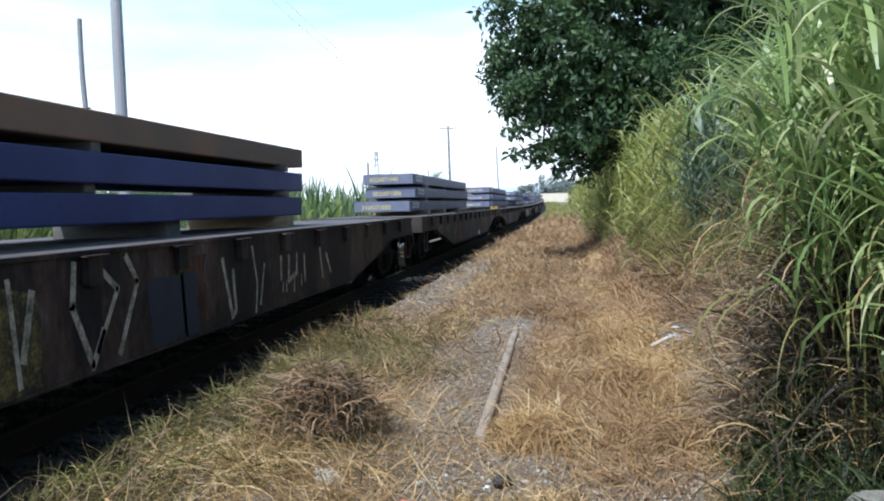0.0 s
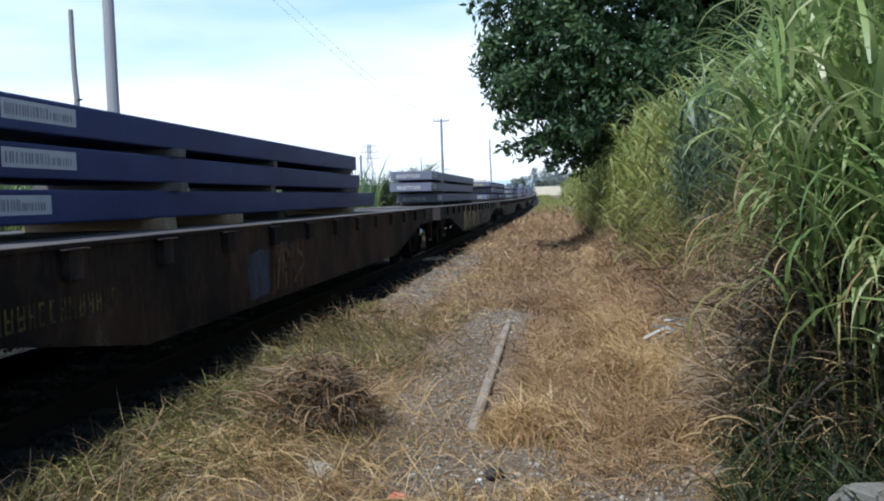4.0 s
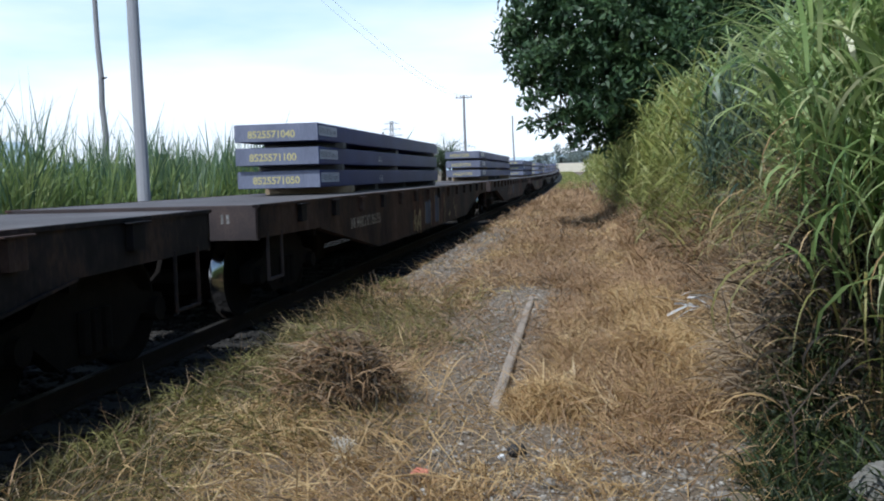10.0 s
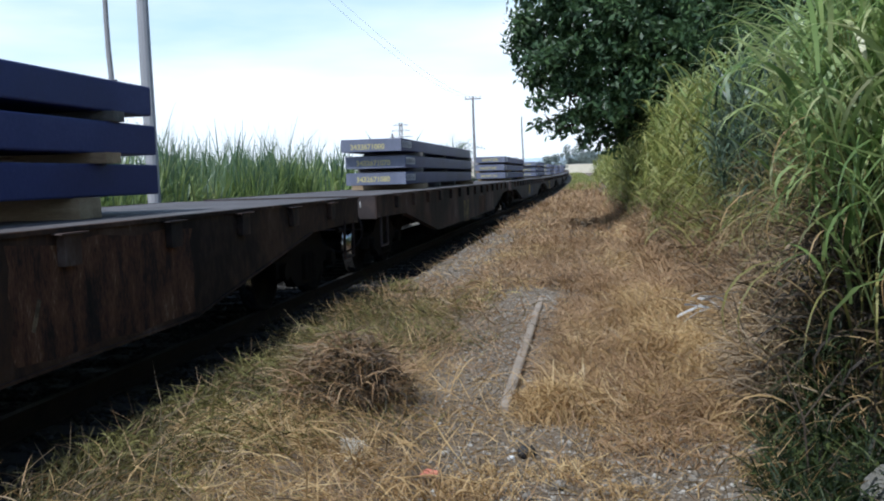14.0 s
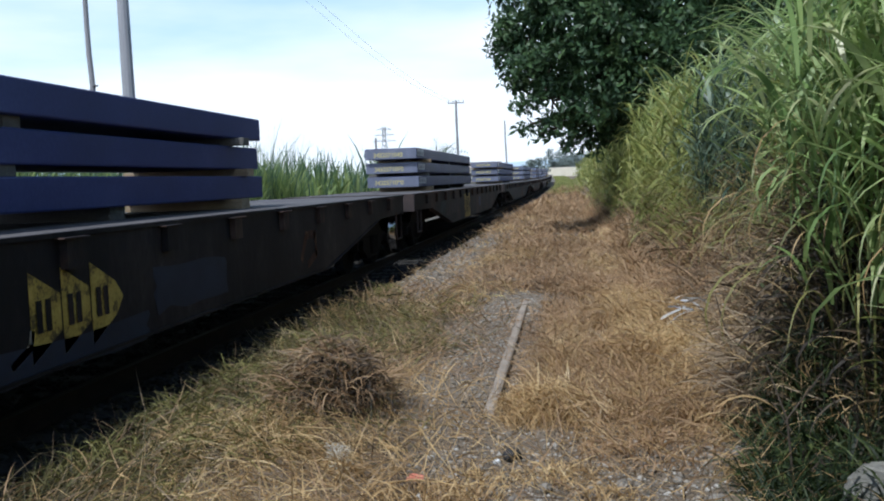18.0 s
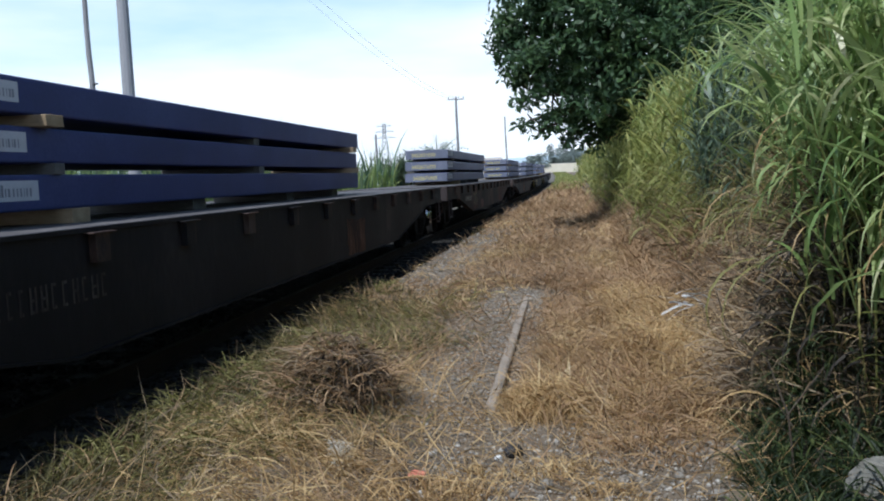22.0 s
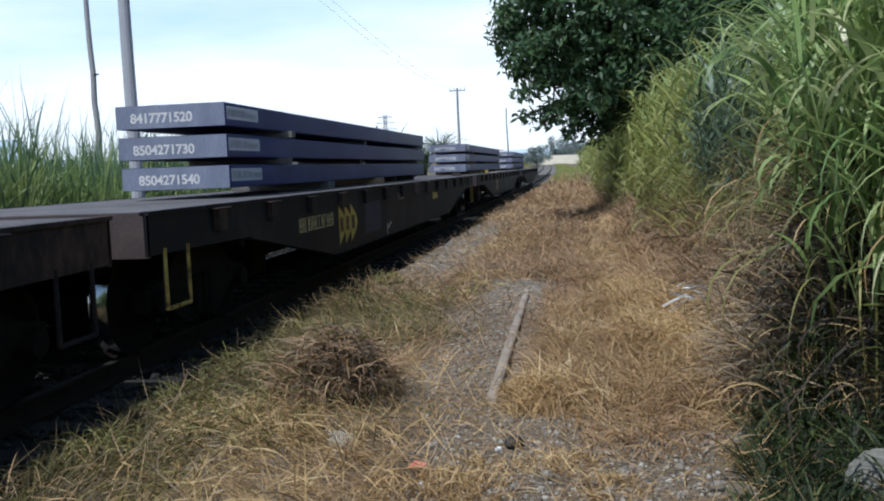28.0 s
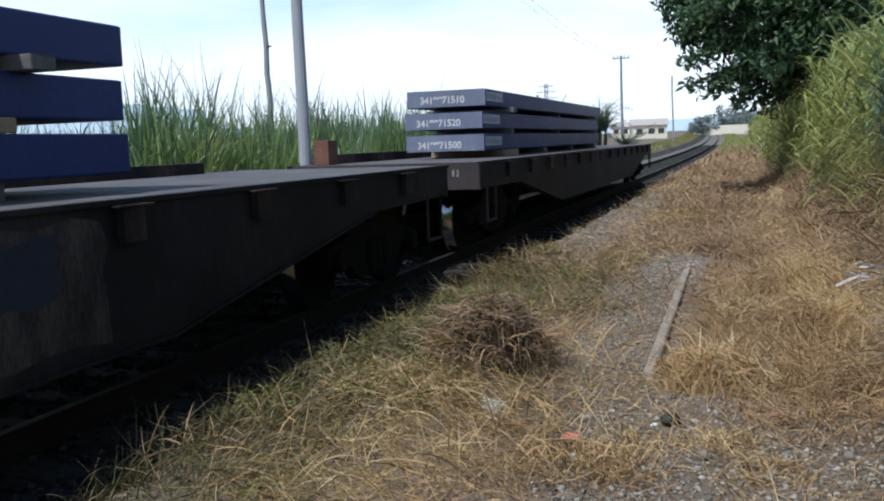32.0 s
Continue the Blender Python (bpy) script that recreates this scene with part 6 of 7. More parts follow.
# ---- the bank on the right ----
def cane_grass(rng, x, y, tall, leaf, wd, per, seg, lean_out=0.06, first=0.12):
    """Tall grass plants: an upright stem each, with long leaves up it that arch over and hang."""
    n = len(x)
    z = land(x, y) - 0.03
    h = rng.uniform(*tall, n)
    tilt, way = np.abs(rng.normal(0, 0.13, n)), rng.uniform(0, 6.28, n)
    ex, ey = tilt * np.cos(way) - lean_out, tilt * np.sin(way) - 0.04
    u = np.linspace(first, 1.0, per)[None, :] * rng.uniform(0.85, 1.0, (n, per))
    bend = u ** 1.6
    base = np.stack([x[:, None] + ex[:, None] * h[:, None] * bend, y[:, None] + ey[:, None] * h[:, None] * bend, z[:, None] + h[:, None] * u * 0.97], -1).reshape(-1, 3)
    m = n * per
    side = np.where(np.arange(per)[None, :] % 2 == 0, 0.0, np.pi) + rng.uniform(0, 6.28, n)[:, None] + rng.normal(0, 0.7, (n, per))
    length = rng.uniform(*leaf, m) * (1.05 - 0.35 * np.abs(u.ravel() - 0.55))
    lean = rng.uniform(0.08, 0.55, m)
    droop = rng.uniform(0.5, 1.75, m)
    fold = rng.random(m) < 0.18
    droop = np.where(fold, rng.uniform(1.6, 2.2, m), droop)
    stems = blades("stems", np.stack([x, y, z], -1), h * 1.02, np.arctan2(ey, ex), np.hypot(ex, ey) * 0.4, np.hypot(ex, ey) * 1.1, np.full(n, wd * 0.35), 5)
    return blades("grass_leaves", base, length, side.ravel(), lean, droop, rng.uniform(0.55, 1.35, m) * wd, seg, rng.uniform(-0.9, 0.9, m)), stems


def build_bank():
    rng = np.random.default_rng(71)
    bank = tagged(new("tall_grass_bank"), "tall green grass arching over a bank with dead thatch", "tall grass", kind="stuff")
    # tall leafy grass along the brow and behind it: y from, to, back from the toe, plants, height, leaf, width
    # the y 0.2 to 3.1 row is out of view, added to shade the hollow
    for y0, y1, d0, d1, n, tall, leaf, wd, per, seg, material in (
            (4.7, 8.5, 0.45, 1.2, 105, (1.0, 1.7), (0.7, 1.3), 0.046, 8, 10, M_GRASS), (3.2, 8.5, 1.1, 2.8, 120, (1.3, 1.9), (0.7, 1.3), 0.050, 8, 10, M_GRASS), (0.2, 3.1, 0.15, 0.9, 110, (1.2, 1.9), (0.6, 1.1), 0.045, 8, 7, M_GRASS), (6.0, 14.0, 0.65, 1.1, 90, (0.6, 1.2), (0.4, 0.8), 0.036, 8, 8, M_OLIVE),
            (8.0, 15.0, 0.95, 2.8, 200, (0.95, 1.6), (0.7, 1.2), 0.050, 8, 9, M_GRASS), (13.0, 23.0, 0.4, 0.9, 190, (1.0, 1.75), (0.6, 1.1), 0.048, 8, 7, M_OLIVE), (14.0, 24.0, 0.7, 3.0, 230, (1.1, 1.75), (0.7, 1.2), 0.06, 8, 6, M_GRASS),
            (21.0, 40.0, 0.2, 2.4, 360, (1.1, 2.0), (0.6, 1.1), 0.065, 7, 5, M_OLIVE), (38.0, 100.0, 0.2, 3.5, 330, (1.0, 2.0), (0.7, 1.2), 0.13, 6, 4, M_OLIVE), (-9.0, 3.2, 0.9, 3.0, 200, (1.2, 2.0), (0.6, 1.2), 0.034, 8, 7, M_GRASS)):
        y = rng.uniform(y0, y1, n)
        x = toe(y) + d0 + (d1 - d0) * rng.random(n) + along(y)[0]
        me, stems = cane_grass(rng, x, y, tall, leaf, wd, per, seg)
        tagged(piece("grass_leaves", me, material, bank), kind="stuff")
        tagged(piece("grass_stems", stems, M_STRAW_GREEN, bank), "yellow-green grass stems", kind="stuff")
    # plants leaning out from the brow over the hollow
    y = rng.uniform(4.1, 5.2, 54)
    me, stems = cane_grass(rng, toe(y) + rng.uniform(0.16, 0.55, 54), y, (1.4, 2.1), (0.5, 1.0), 0.034, 9, 10, 0.10, 0.4)
    tagged(piece("grass_leaves", me, M_GRASS, bank), kind="stuff")
    tagged(piece("grass_stems", stems, M_STRAW_GREEN, bank), kind="stuff")
    # unseen growth added beside the camera, standing there to shade the hollow
    y = rng.uniform(2.5, 4.25, 190)
    me, stems = cane_grass(rng, 0.40 * y + 0.22 + 1.0 * rng.random(190) ** 1.3, y, (1.5, 2.3), (0.45, 0.8), 0.05, 9, 7, 0.02, 0.2)
    tagged(piece("grass_leaves", me, M_GRASS, bank), kind="stuff")
    tagged(piece("grass_stems", stems, M_STRAW_GREEN, bank), kind="stuff")
    # a blue-green bunch among the rest
    y = rng.uniform(8.6, 11.4, 60)
    me, stems = cane_grass(rng, toe(y) + rng.uniform(0.42, 0.8, 60), y, (1.0, 1.6), (0.5, 0.9), 0.034, 9, 8)
    tagged(piece("grass_leaves", me, M_BLUEGRASS, bank), "blue-green bunch of broad leaves", kind="stuff")
    tagged(piece("grass_stems", stems, M_STRAW_GREEN, bank), kind="stuff")
    # short yellow-green growth over the upper face and the brow
    for n, per, y0, y1, wd, d0, d1, hgt, dr, material in (
            (210, 12, 5.6, 12.0, 0.015, 0.48, 0.98, (0.25, 0.58), (0.7, 2.2), M_STRAW_GREEN), (260, 12, 6.2, 14.0, 0.020, 0.48, 1.05, (0.3, 0.75), (0.6, 2.2), M_OLIVE), (150, 12, 11.0, 34.0, 0.032, 0.35, 1.0, (0.4, 0.9), (0.6, 2.0), M_STRAW_GREEN),
            (240, 13, 13.0, 34.0, 0.035, 0.35, 1.2, (0.5, 1.1), (0.4, 1.9), M_OLIVE), (260, 16, 8.4, 15.0, 0.010, -0.35, 0.5, (0.25, 0.6), (0.6, 2.2), M_STRAW_BROWN), (160, 16, 6.0, 10.0, 0.008, -0.4, 0.2, (0.2, 0.45), (0.8, 2.3), M_STRAW),
            (170, 14, 13.0, 34.0, 0.024, -0.3, 0.5, (0.35, 0.8), (0.6, 1.8), M_STRAW_BROWN), (120, 14, 14.0, 34.0, 0.024, 0.2, 0.7, (0.3, 0.6), (0.8, 2.0), M_DEAD)):
        y = rng.uniform(y0, y1, n)
        x = toe(y) + rng.uniform(d0, d1, n)
        me = blades("brow_grass", *tufts(rng, x, y, per, 0.13, hgt, (0.05, 0.9), dr, wd, 8, np.pi + 0.2, 1.5))
        tagged(piece("brow_grass", me, material, bank), "yellowing grass on the bank's edge", kind="stuff")
    # dead curled leaves tangled every which way on the face, shade painted in underneath
    for n, y0, y1, d0, d1, wd, lift, material in ((1500, 3.6, 5.9, 0.25, 0.9, 0.020, 0.10, M_SHADE_THATCH), (900, 4.6, 7.0, 0.3, 0.85, 0.016, 0.16, M_SHADE_THATCH), (1900, 5.4, 8.6, 0.0, 0.6, 0.012, 0.24, M_DEAD), (1300, 4.0, 5.3, 0.4, 0.95, 0.024, 0.14, M_SHADE_THATCH), (800, 5.0, 6.6, 0.0, 0.8, 0.012, 0.24, M_DEAD), (500, 4.8, 7.5, 0.0, 0.5, 0.010, 0.2, M_STRAW), (2300, 5.6, 10.5, 0.0, 0.85, 0.013, 0.2, M_DEAD), (400, 4.2, 5.4, 0.5, 0.9, 0.014, 0.2, M_SHADE_THATCH), (1500, 6.0, 11.5, 0.05, 0.85, 0.012, 0.22, M_STRAW_BROWN), (420, 4.4, 9.0, 0.15, 0.85, 0.010, 0.22, M_STRAW), (1500, 9.0, 34.0, 0.0, 0.8, 0.026, 0.15, M_DEAD)):
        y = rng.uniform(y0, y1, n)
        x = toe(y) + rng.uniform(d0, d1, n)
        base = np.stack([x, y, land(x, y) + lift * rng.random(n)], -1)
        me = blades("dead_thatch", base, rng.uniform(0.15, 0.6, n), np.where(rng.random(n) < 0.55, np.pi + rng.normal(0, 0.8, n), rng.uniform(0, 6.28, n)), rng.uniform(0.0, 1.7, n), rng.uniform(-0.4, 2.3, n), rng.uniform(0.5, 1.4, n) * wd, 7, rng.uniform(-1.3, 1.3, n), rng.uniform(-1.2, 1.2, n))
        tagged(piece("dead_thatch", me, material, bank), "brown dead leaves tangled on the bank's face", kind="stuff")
    # long leaves and bleached stalks hanging down over the hollow close by
    for n, y0, y1, d0, d1, hgt, dr, wd, material in ((75, 4.4, 5.5, 0.5, 0.9, (0.6, 1.2), (1.3, 2.1), 0.030, M_GRASS), (40, 4.4, 5.5, 0.5, 0.9, (0.6, 1.1), (1.5, 2.2), 0.024, M_OLIVE), (40, 4.4, 5.6, 0.3, 0.7, (0.6, 1.2), (1.5, 2.4), 0.024, M_STRAW_GREEN), (110, 3.7, 6.6, 0.4, 0.85, (0.5, 1.3), (1.4, 2.6), 0.013, M_STRAW)):
        y = rng.uniform(y0, y1, n)
        x = toe(y) + rng.uniform(d0, d1, n)
        base = np.stack([x, y, land(x, y) + rng.uniform(0.0, 0.3, n)], -1)
        me = blades("hanging_leaves", base, rng.uniform(*hgt, n), np.pi + 0.2 + rng.normal(0, 0.7, n), rng.uniform(0.0, 0.6, n), rng.uniform(*dr, n), rng.uniform(0.6, 1.4, n) * wd, 11, rng.uniform(-1, 1, n))
        tagged(piece("hanging_leaves", me, material, bank), "long leaves hanging over the bank's hollow", kind="stuff")
    # growth low in the hollow, its green darkened to stand for shade
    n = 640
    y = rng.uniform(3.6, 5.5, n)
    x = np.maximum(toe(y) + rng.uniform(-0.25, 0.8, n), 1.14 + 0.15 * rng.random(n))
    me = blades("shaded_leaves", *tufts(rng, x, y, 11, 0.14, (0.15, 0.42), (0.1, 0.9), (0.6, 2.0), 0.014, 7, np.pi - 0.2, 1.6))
    tagged(piece("shaded_leaves", me, M_WEED, bank), "leaves in the bank's hollow, green toned dark as shade", kind="stuff")
    # low weeds spreading from the hollow over the gravel's edge, shade in their colour
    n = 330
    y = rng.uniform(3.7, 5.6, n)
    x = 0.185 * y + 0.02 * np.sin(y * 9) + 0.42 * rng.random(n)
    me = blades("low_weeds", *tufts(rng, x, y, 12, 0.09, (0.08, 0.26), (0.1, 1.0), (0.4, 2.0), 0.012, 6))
    tagged(piece("low_weeds", me, M_WEED, bank), "low weeds at the hollow's foot, green toned dark as shade", kind="stuff")


build_bank()


def build_weeds():
    """Low broad-leaved weeds at the foot of the bank beside the concrete block."""
    rng = np.random.default_rng(81)
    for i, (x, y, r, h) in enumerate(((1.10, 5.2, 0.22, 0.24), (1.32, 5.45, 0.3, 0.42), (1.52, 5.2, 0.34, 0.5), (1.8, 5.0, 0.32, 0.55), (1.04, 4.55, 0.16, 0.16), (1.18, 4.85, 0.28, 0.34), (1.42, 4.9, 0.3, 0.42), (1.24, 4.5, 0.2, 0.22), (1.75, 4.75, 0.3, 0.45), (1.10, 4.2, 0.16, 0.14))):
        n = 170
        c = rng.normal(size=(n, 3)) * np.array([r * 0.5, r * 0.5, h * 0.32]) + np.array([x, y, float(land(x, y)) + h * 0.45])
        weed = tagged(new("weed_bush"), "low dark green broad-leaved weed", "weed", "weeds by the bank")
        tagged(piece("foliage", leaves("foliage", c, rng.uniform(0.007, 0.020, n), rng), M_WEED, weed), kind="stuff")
        bm = bmesh.new()
        for k in range(7):
            a = rng.uniform(0, 6.28)
            rod(bm, (x, y, float(land(x, y)) - 0.02), (x + r * 0.7 * math.cos(a), y + r * 0.7 * math.sin(a), float(land(x, y)) + h * rng.uniform(0.5, 1.0)), 0.006, 0.003, seg=5)
        tagged(part("stem", bm, M_BARK, weed), kind="stuff")
    # thin dark stems standing in front of the bank
    for x, y, h in ((1.0, 4.5, 0.6), (0.98, 6.0, 0.75), (1.22, 7.0, 1.25)):
        bm = bmesh.new()
        z = float(land(x, y))
        a, b, c = Vector((x, y, z)), Vector((x - 0.03, y, z + h * 0.55)), Vector((x - 0.12, y + 0.04, z + h))
        rod(bm, a, b, 0.006, 0.005, seg=6)
        rod(bm, b, c, 0.005, 0.003, seg=6)
        rod(bm, b, b + Vector((0.18, 0.05, 0.22)), 0.005, 0.003, seg=5)
        tagged(part("dead_stem", bm, M_BARK), "thin dark dead stem in front of the bank", "stem")


build_weeds()


def build_loose_leaves():
    """Single broad leaves curling over the dark hollow, and one straight green stalk across it."""
    rng = np.random.default_rng(87)
    for x, y, z, l, a, lean, droop, w in ((1.72, 4.75, 0.62, 0.62, 3.3, 0.75, 1.15, 0.034), (1.66, 4.7, 0.42, 0.5, 3.0, 0.55, 1.5, 0.030), (1.78, 4.9, 0.95, 0.6, 3.2, 0.5, 1.6, 0.032), (1.70, 4.85, 0.80, 0.66, 3.5, 0.3, 1.75, 0.028), (1.60, 4.6, 0.30, 0.42, 2.9, 0.4, 1.5, 0.026)):
        me = blades("curled_leaf", np.array([[x, y, z]]), np.array([l]), np.array([a]), np.array([lean]), np.array([droop]), np.array([w]), 12, np.array([rng.uniform(-0.5, 0.5)]), np.array([rng.uniform(0.2, 0.7)]))
        tagged(piece("curled_leaf", me, M_OLIVE), "pale green leaf curling out of the bank", "leaf", "leaves over the hollow", "stuff")
    tagged(part("green_stalk", rod(bmesh.new(), (1.95, 5.05, 0.97), (1.27, 5.0, 0.985), 0.007, 0.004, seg=6), M_GRASS), "straight green stalk sticking out of the bank", "stalk")


build_loose_leaves()


# ---- the tree ----
def build_tree(name, x, y, lobes, trunk_to, n_leaves, leaf, seed, label, material, trunk_r=0.28):
    rng = np.random.default_rng(seed)
    tree = tagged(new(name), label, "tree")
    z0 = float(land(x, y)) - 0.1
    bm = bmesh.new()
    base, fork = Vector((x, y, z0)), Vector(trunk_to)
    mid = base.lerp(fork, 0.5) + Vector((0.12, -0.08, 0))
    rod(bm, base, mid, trunk_r * 1.15, trunk_r * 0.9, seg=12)
    rod(bm, mid, fork, trunk_r * 0.9, trunk_r * 0.75, seg=12)
    part("trunk", bm, M_BARK, tree)
    cs = np.array([l[:3] for l in lobes], float)
    rs = np.array([l[3] for l in lobes], float)
    for c, r in zip(cs, rs):
        bm = bmesh.new()
        e = Vector(c)
        m = fork.lerp(e, 0.55) + Vector((0, 0, 0.25))
        rod(bm, fork, m, trunk_r * 0.42, trunk_r * 0.26, seg=7)
        rod(bm, m, e, trunk_r * 0.26, trunk_r * 0.1, seg=6)
        for k in range(4):
            d = Vector(rng.normal(size=3)).normalized() * r * 0.8
            rod(bm, e, e + d, trunk_r * 0.1, 0.01, seg=5)
        part("limb", bm, M_BARK, tree)
    # twigs: clusters of leaves over each lobe's shell, with gaps
    wts = rs ** 2.5 / (rs ** 2.5).sum()
    per = 64
    n_cl = n_leaves // per
    which = rng.choice(len(rs), n_cl, p=wts)
    d = rng.normal(size=(n_cl, 3))
    d /= np.linalg.norm(d, axis=1, keepdims=True)
    rad = rs[which] * (0.55 + 0.47 * rng.random(n_cl) ** 0.5)
    bumps = 1 + 0.30 * np.sin(d[:, 0] * 7 + which) * np.sin(d[:, 1] * 6 + which * 2) + 0.10 * np.sin(d[:, 2] * 11 + which)
    cl = cs[which] + d * (rad * bumps)[:, None] * np.array([1, 1, 0.92])
    o = rng.normal(size=(n_cl * per, 3))
    o /= np.linalg.norm(o, axis=1, keepdims=True)
    # each twig carries a loose, drooping rosette
    pts = np.repeat(cl, per, 0) + o * (leaf * rng.uniform(0.9, 2.5, n_cl * per) * np.repeat(rng.uniform(0.7, 1.3, n_cl), per))[:, None] * np.array([1, 1, 0.8])
    me = leaves("crown", pts, rng.uniform(0.6, 1.3, len(pts)) * leaf * 0.55, rng, 2.6)
    tagged(piece("crown", me, material, tree, "dense dark green leaves with gaps"), kind="stuff")
    return tree


build_tree("mango_tree", 3.6, 25.5, [
    (-0.2, 24.0, 5.2, 1.6), (1.4, 24.5, 6.9, 2.0), (3.7, 25.0, 7.3, 2.3), (1.0, 24.0, 4.5, 1.7), (2.9, 24.0, 4.2, 1.9), (0.5, 24.5, 8.2, 1.7), (3.0, 25.2, 9.0, 2.2),
    (5.6, 26.0, 6.5, 2.2), (5.6, 26.0, 8.8, 2.0), (-0.6, 23.8, 3.5, 0.85), (0.35, 23.6, 3.1, 0.9), (1.35, 23.8, 3.2, 0.9), (2.6, 24.0, 3.2, 1.0), (-1.35, 24.2, 4.9, 0.8), (-0.9, 24.0, 6.6, 1.0), (-1.1, 24.0, 4.1, 0.6), (4.6, 24.4, 5.2, 1.6), (-1.75, 24.0, 4.85, 0.35), (-1.45, 24.0, 3.5, 0.32), (-1.15, 24.0, 2.95, 0.28), (-0.95, 24.0, 2.68, 0.22), (-0.1, 24.0, 2.5, 0.3), (0.35, 24.0, 2.35, 0.3), (0.85, 24.0, 2.4, 0.4)],
    (3.2, 25.2, 3.6), 120000, 0.145, 91, "large dense dark green mango-like tree over the bank", M_LEAF)


# ---- cane field and land beyond the train ----
def build_cane():
    rng = np.random.default_rng(101)
    cane = tagged(new("cane_field"), "tall green cane growing beyond the railway", "cane", kind="stuff")
    for k, (n, x0, x1, y0, y1, wd, seg) in enumerate(((17000, -17.0, -10.6, 11.0, 40.0, 0.05, 6), (5000, -28.0, -11.2, 38.0, 75.0, 0.14, 5), (4000, -60.0, -16.0, 12.0, 90.0, 0.16, 4))):
        x, y = scatter(rng, n, x0, x1, y0, y1, 1.0)
        edge = -10.9 - 0.012 * y - 1.2 * tuft_noise(x * 0.3, y, 0.5)
        gap = tuft_noise(x, y, 0.33)
        keep = (x < edge) & (rng.random(n) < 0.35 + 0.8 * gap)
        x, y, gap = x[keep], y[keep], gap[keep]
        m = len(x)
        clumps = tuft_noise(x + 3.0, y, 0.75)
        h = (0.95 + 0.75 * gap + 1.2 * tuft_noise(x, y, 0.16)) * (0.72 + 0.5 * clumps) * rng.uniform(0.55, 1.08, m) * (1 + 0.12 * (y > 38)) * (0.8 + 0.28 * step01(14, 21, y))
        tall = rng.random(m) < 0.16 + 0.30 * (clumps > 0.62)
        for sel, material, grow, bend in ((~tall, M_CANE, 1.15, 1.35), (tall, M_CANE_DARK, 1.42, 0.6)):
            q = int(sel.sum())
            me = blades("cane_leaves", np.stack([x, y, land(x, y) - 0.03], -1)[sel], h[sel] * grow, rng.uniform(0, 6.28, q), rng.uniform(0.0, 0.2, q), rng.uniform(0.05, 1.0, q) ** 1.2 * bend, rng.uniform(0.5, 1.4, q) * wd, seg, rng.uniform(-1.5, 1.5, q))
            tagged(piece("cane_leaves", me, material, cane), kind="stuff")


build_cane()


def build_verge():
    """Low growth along both sides of the far line."""
    rng = np.random.default_rng(111)
    verge = tagged(new("line_side_grass"), "low yellow-green grass along the far railway", "grass", kind="stuff")
    n = 26000
    y = 36 + 260 * rng.random(n) ** 1.5
    side = rng.random(n) < 0.5
    x = np.where(side, TRACK_X - rng.uniform(2.2, 7.5, n), TRACK_X + rng.uniform(2.0, 5.2, n))
    sx, sz = along(y)
    x = x + sx
    far = y > 75
    for sel, material in ((side, M_STRAW_GREEN), (~side & ~far, M_STRAW_BROWN), (~side & far, M_OLIVE)):
        xs, ys = x[sel], y[sel]
        m = len(xs)
        me = blades("verge_leaves", np.stack([xs, ys, land(xs, ys) - 0.03], -1), rng.uniform(0.2, 0.55, m), rng.uniform(0, 6.28, m), rng.uniform(0.1, 0.9, m), rng.uniform(0.2, 1.2, m), rng.uniform(0.015, 0.032, m) * (1 + ys / 110), 3, rng.uniform(-1.5, 1.5, m))
        tagged(piece("verge_leaves", me, material, verge), kind="stuff")
    n = 3000
    y = 8 + 40 * rng.random(n)
    x = rng.uniform(-10.8, -7.0, n)
    me = blades("verge_leaves", np.stack([x, y, land(x, y) - 0.02], -1), rng.uniform(0.15, 0.5, n), rng.uniform(0, 6.28, n), rng.uniform(0.1, 0.5, n), rng.uniform(0.1, 0.7, n), rng.uniform(0.02, 0.04, n), 3, rng.uniform(-1.5, 1.5, n))
    tagged(piece("verge_leaves", me, M_STRAW_GREEN, verge), kind="stuff")


build_verge()


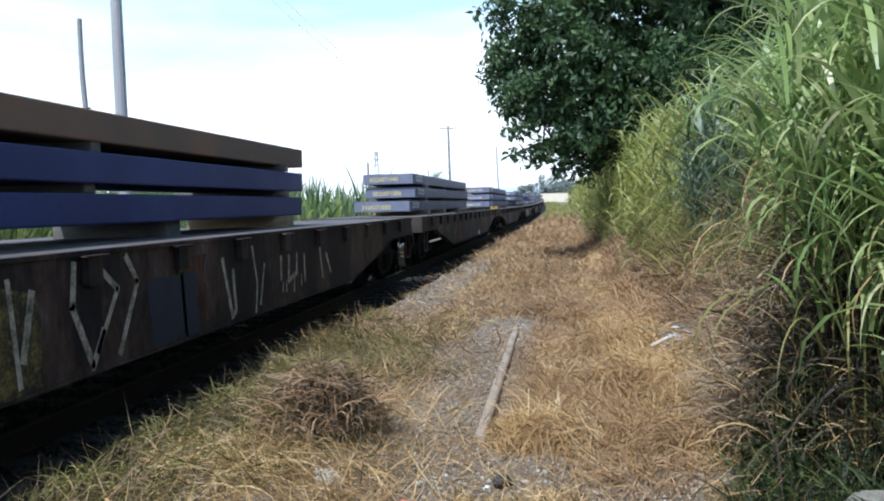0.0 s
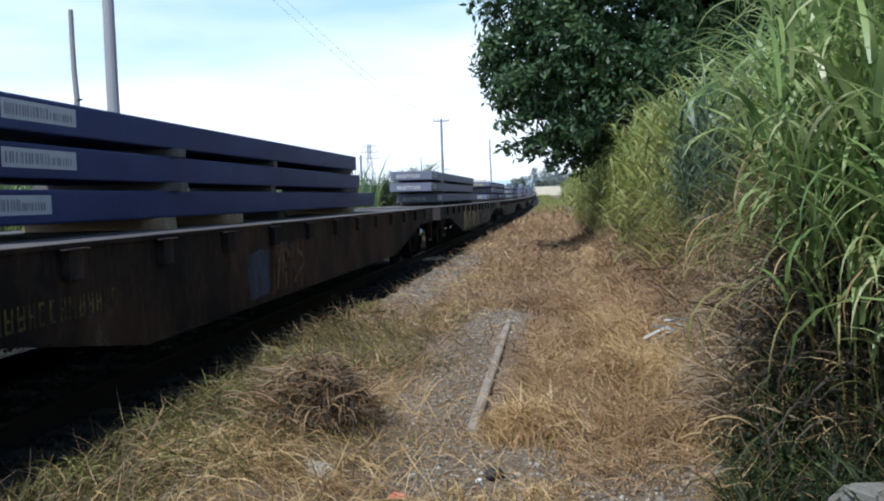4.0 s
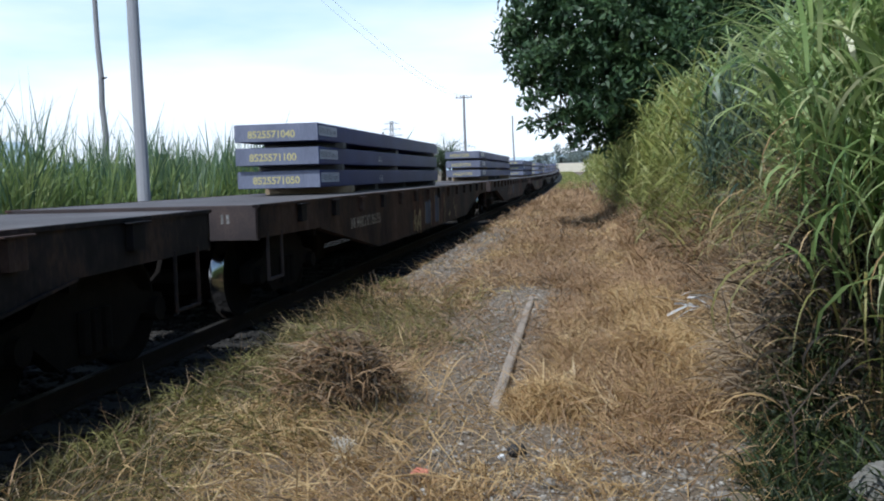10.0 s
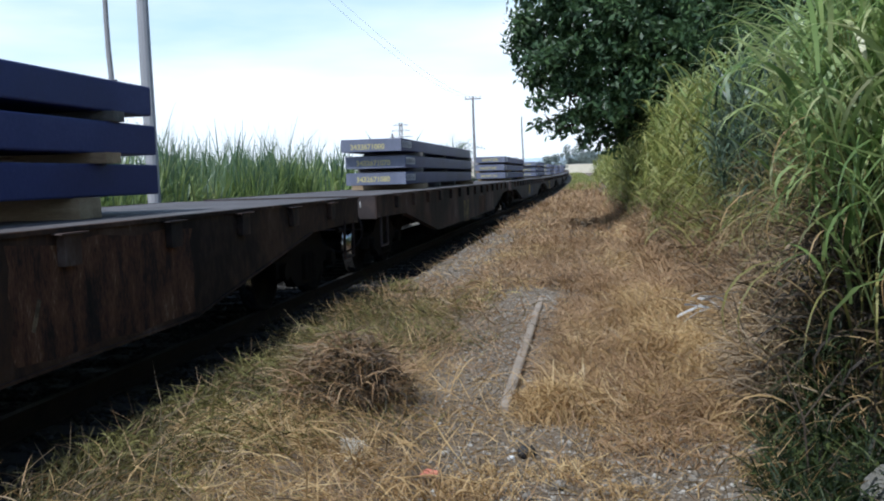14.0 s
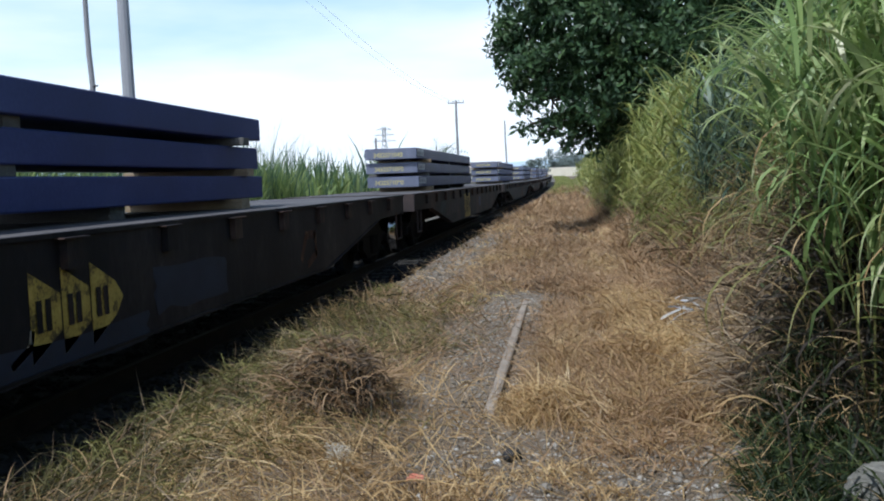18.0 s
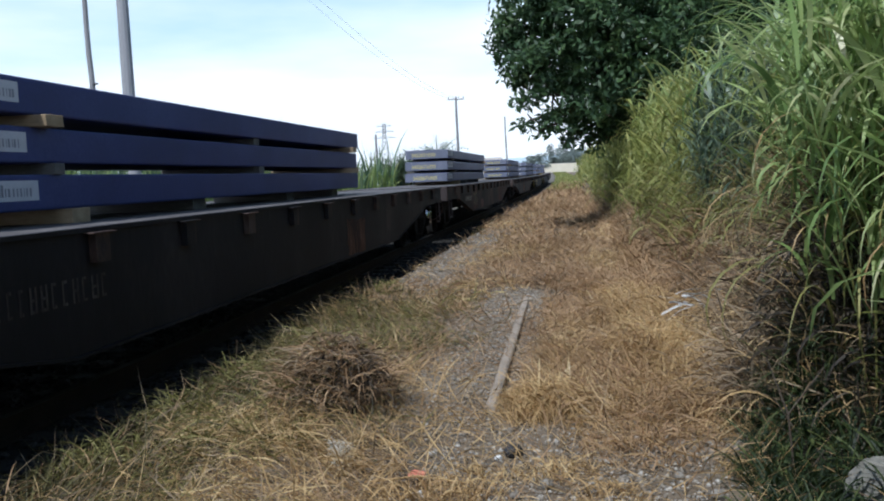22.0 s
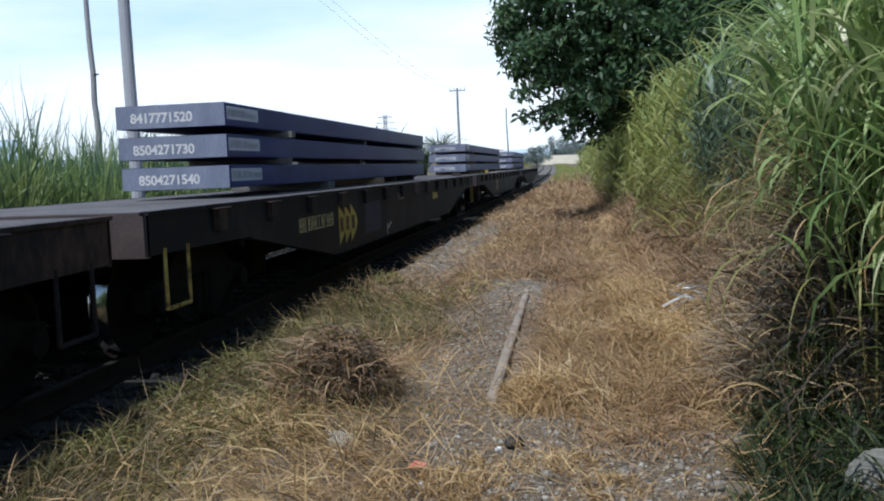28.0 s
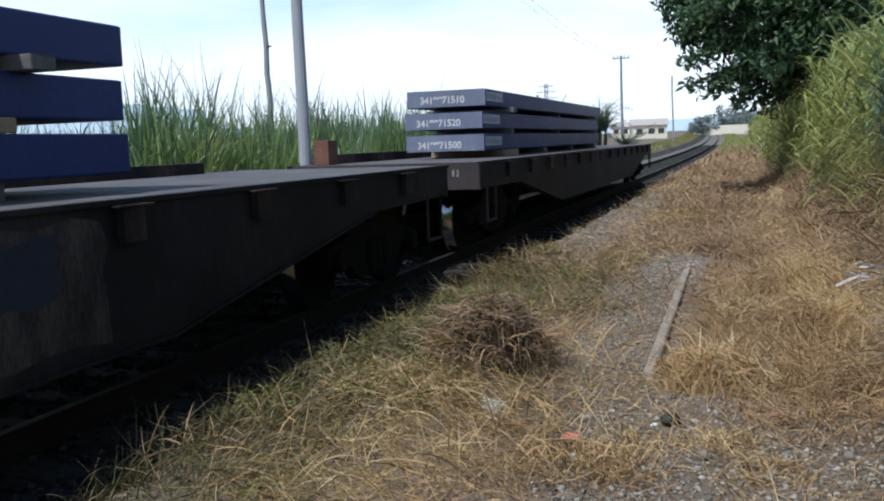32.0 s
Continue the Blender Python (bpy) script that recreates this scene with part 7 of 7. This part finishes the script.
def build_palm_clump(x, y, n_plants, seed):
    """Feathery palm-like clump: arching ribs with leaflets."""
    rng = np.random.default_rng(seed)
    for k in range(n_plants):
        px, py = x + rng.uniform(-3.2, 3.0), y + rng.uniform(-2, 2)
        z = float(land(px, py))
        palm = tagged(new("palm"), "feathery dark green palm beyond the train", "palm", "palms by the line")
        h = rng.uniform(0.5, 1.9) * (1.1 - 0.55 * abs(px - x) / 3.2)
        part("trunk", rod(bmesh.new(), (px, py, z - 0.1), (px + 0.1, py, z + h), 0.16, 0.12, seg=8), M_BARK, palm)
        base, h2, turn, lean, droop, wd = [], [], [], [], [], []
        nb = 26
        ribs = np.tile([[px + 0.1, py, z + h]], (nb, 1))
        t = rng.uniform(0, 6.28, nb)
        L = rng.uniform(1.6, 2.8, nb)
        le, dr = rng.uniform(0.15, 0.95, nb), rng.uniform(0.35, 1.3, nb)
        piece("frond_ribs", blades("frond_ribs", ribs, L, t, le, dr, np.full(nb, 0.10), 6), M_PALM, palm)
        ro, ru = arc(le, dr, 12)
        for k2 in range(3, 13):
            for s in (-1, 1):
                base.append(ribs + np.stack([np.cos(t) * ro[:, k2] * L, np.sin(t) * ro[:, k2] * L, ru[:, k2] * L], -1))
                turn.append(t + s * 1.1)
                h2.append(L * 0.26 * (1.15 - 0.6 * k2 / 12))
        base, turn, h2 = np.concatenate(base), np.concatenate(turn), np.concatenate(h2)
        m = len(base)
        tagged(piece("foliage", blades("foliage", base, h2, turn, np.full(m, 0.9), rng.uniform(0.3, 0.9, m), np.full(m, 0.06), 2), M_PALM, palm), kind="stuff")


build_palm_clump(-10.5, 66.0, 14, 121)


def build_far():
    for i, (x, y, r) in enumerate(((-11.0, 235.0, 3.0), (-7.5, 262.0, 4.4), (-3.5, 270.0, 4.4), (0.5, 262.0, 3.6), (8.0, 250.0, 4.5))):
        z = float(land(x, y))
        build_tree("distant_tree", x, y, [(x - r * 0.5, y, z + r * 0.8, r * 0.62), (x + r * 0.45, y, z + r * 0.85, r * 0.66), (x, y, z + r * 1.15, r * 0.6)], (x, y, z + r * 0.4), 2200, 0.42, 130 + i, "hazy grey-green tree far down the line", M_FARLEAF, 0.3)

    def house(x, y, w, d, h, rot, label):
        ob = tagged(new("house"), label, "house")
        ob.matrix_world = pose(x, y, float(land(x, y)), 0, 0, rot)
        part("wall", boxed(-w / 2, w / 2, -d / 2, d / 2, -0.3, h), M_WALL, ob)
        part("roof", prism(bmesh.new(), [(-d / 2 - 0.4, h), (d / 2 + 0.4, h), (0, h + d * 0.22)], -w / 2 - 0.4, w / 2 + 0.4), M_ROOF, ob, "faded low roof")
        for s in (-0.3, 0.05, 0.33):
            win = part("window", boxed(s * w - 0.6, s * w + 0.6, -d / 2 - 0.03, -d / 2 + 0.02, 1.0, 2.1), M_DARKGLASS, ob)
            part("frame", boxed(s * w - 0.7, s * w + 0.7, -d / 2 - 0.05, -d / 2 - 0.032, 0.9, 1.0), M_WALL, win)
    house(-20.0, 195.0, 7, 6, 2.8, 10, "small pale house with a faded roof far away")
    house(-27.0, 214.0, 6, 5, 2.6, -6, "small pale house with a faded roof far away")
    # long pale wall across the end of the line
    ob = tagged(part("boundary_wall", boxed(-12, 16, -0.2, 0.2, -0.4, 2.4), M_WALL), "long pale plastered wall far down the line", "wall")
    ob.location = (-2.0, 245.0, float(land(-2, 245)))
    # hill on the horizon
    bm = bmesh.new()
    r = random.Random(6)
    prev = None
    for i in range(60):
        u = i / 59
        x = -2600 + 3400 * u
        h = 70 + 55 * math.sin(u * 7 + 0.6) * math.sin(u * 3.1) + 22 * noise.noise(Vector((u * 14, 0, 0))) + (60 if u < 0.35 else 0)
        cur = [bm.verts.new((x, 2250 - 300 * u, -40)), bm.verts.new((x, 2300 - 300 * u, max(12, h * 0.9)))]
        if prev:
            bm.faces.new((prev[0], cur[0], cur[1], prev[1]))
        prev = cur
    tagged(part("backdrop", bm, M_HAZE), "hazy blue hills on the horizon", "hills", kind="structure")


build_far()


# ---- what moves ----
def motions():
    times = [0, 2, 4, 6, 8, 10, 12, 14, 16, 18, 20, 22, 24, 26, 28, 30, 32]
    for ob, n, local in MOVERS:
        walk(ob, [(t, wagon_pose(n, t) @ local) for t in times])
    # wheels roll while their wagon goes by
    radius = 0.432
    for ob, n in WHEELS:
        home = Vector(ob.location)
        start = max(0.0, (near_end(n, 0) - 34.0) / SPEED)
        stop = min(32.0, (near_end(n, 0) + 24.0) / SPEED)
        f0, f1 = int(start * FPS), int(stop * FPS)
        rows = [] if f0 == 0 else [(0.0, Matrix.Translation(home))]
        for f in range(f0, f1 + 1, 1):
            rows.append((f / FPS, Matrix.Translation(home) @ Matrix.Rotation(SPEED * (f - f0) / FPS / radius, 4, "X")))
        if f1 < 32 * FPS:
            rows.append((32.0, rows[-1][1]))
        walk(ob, rows)


motions()
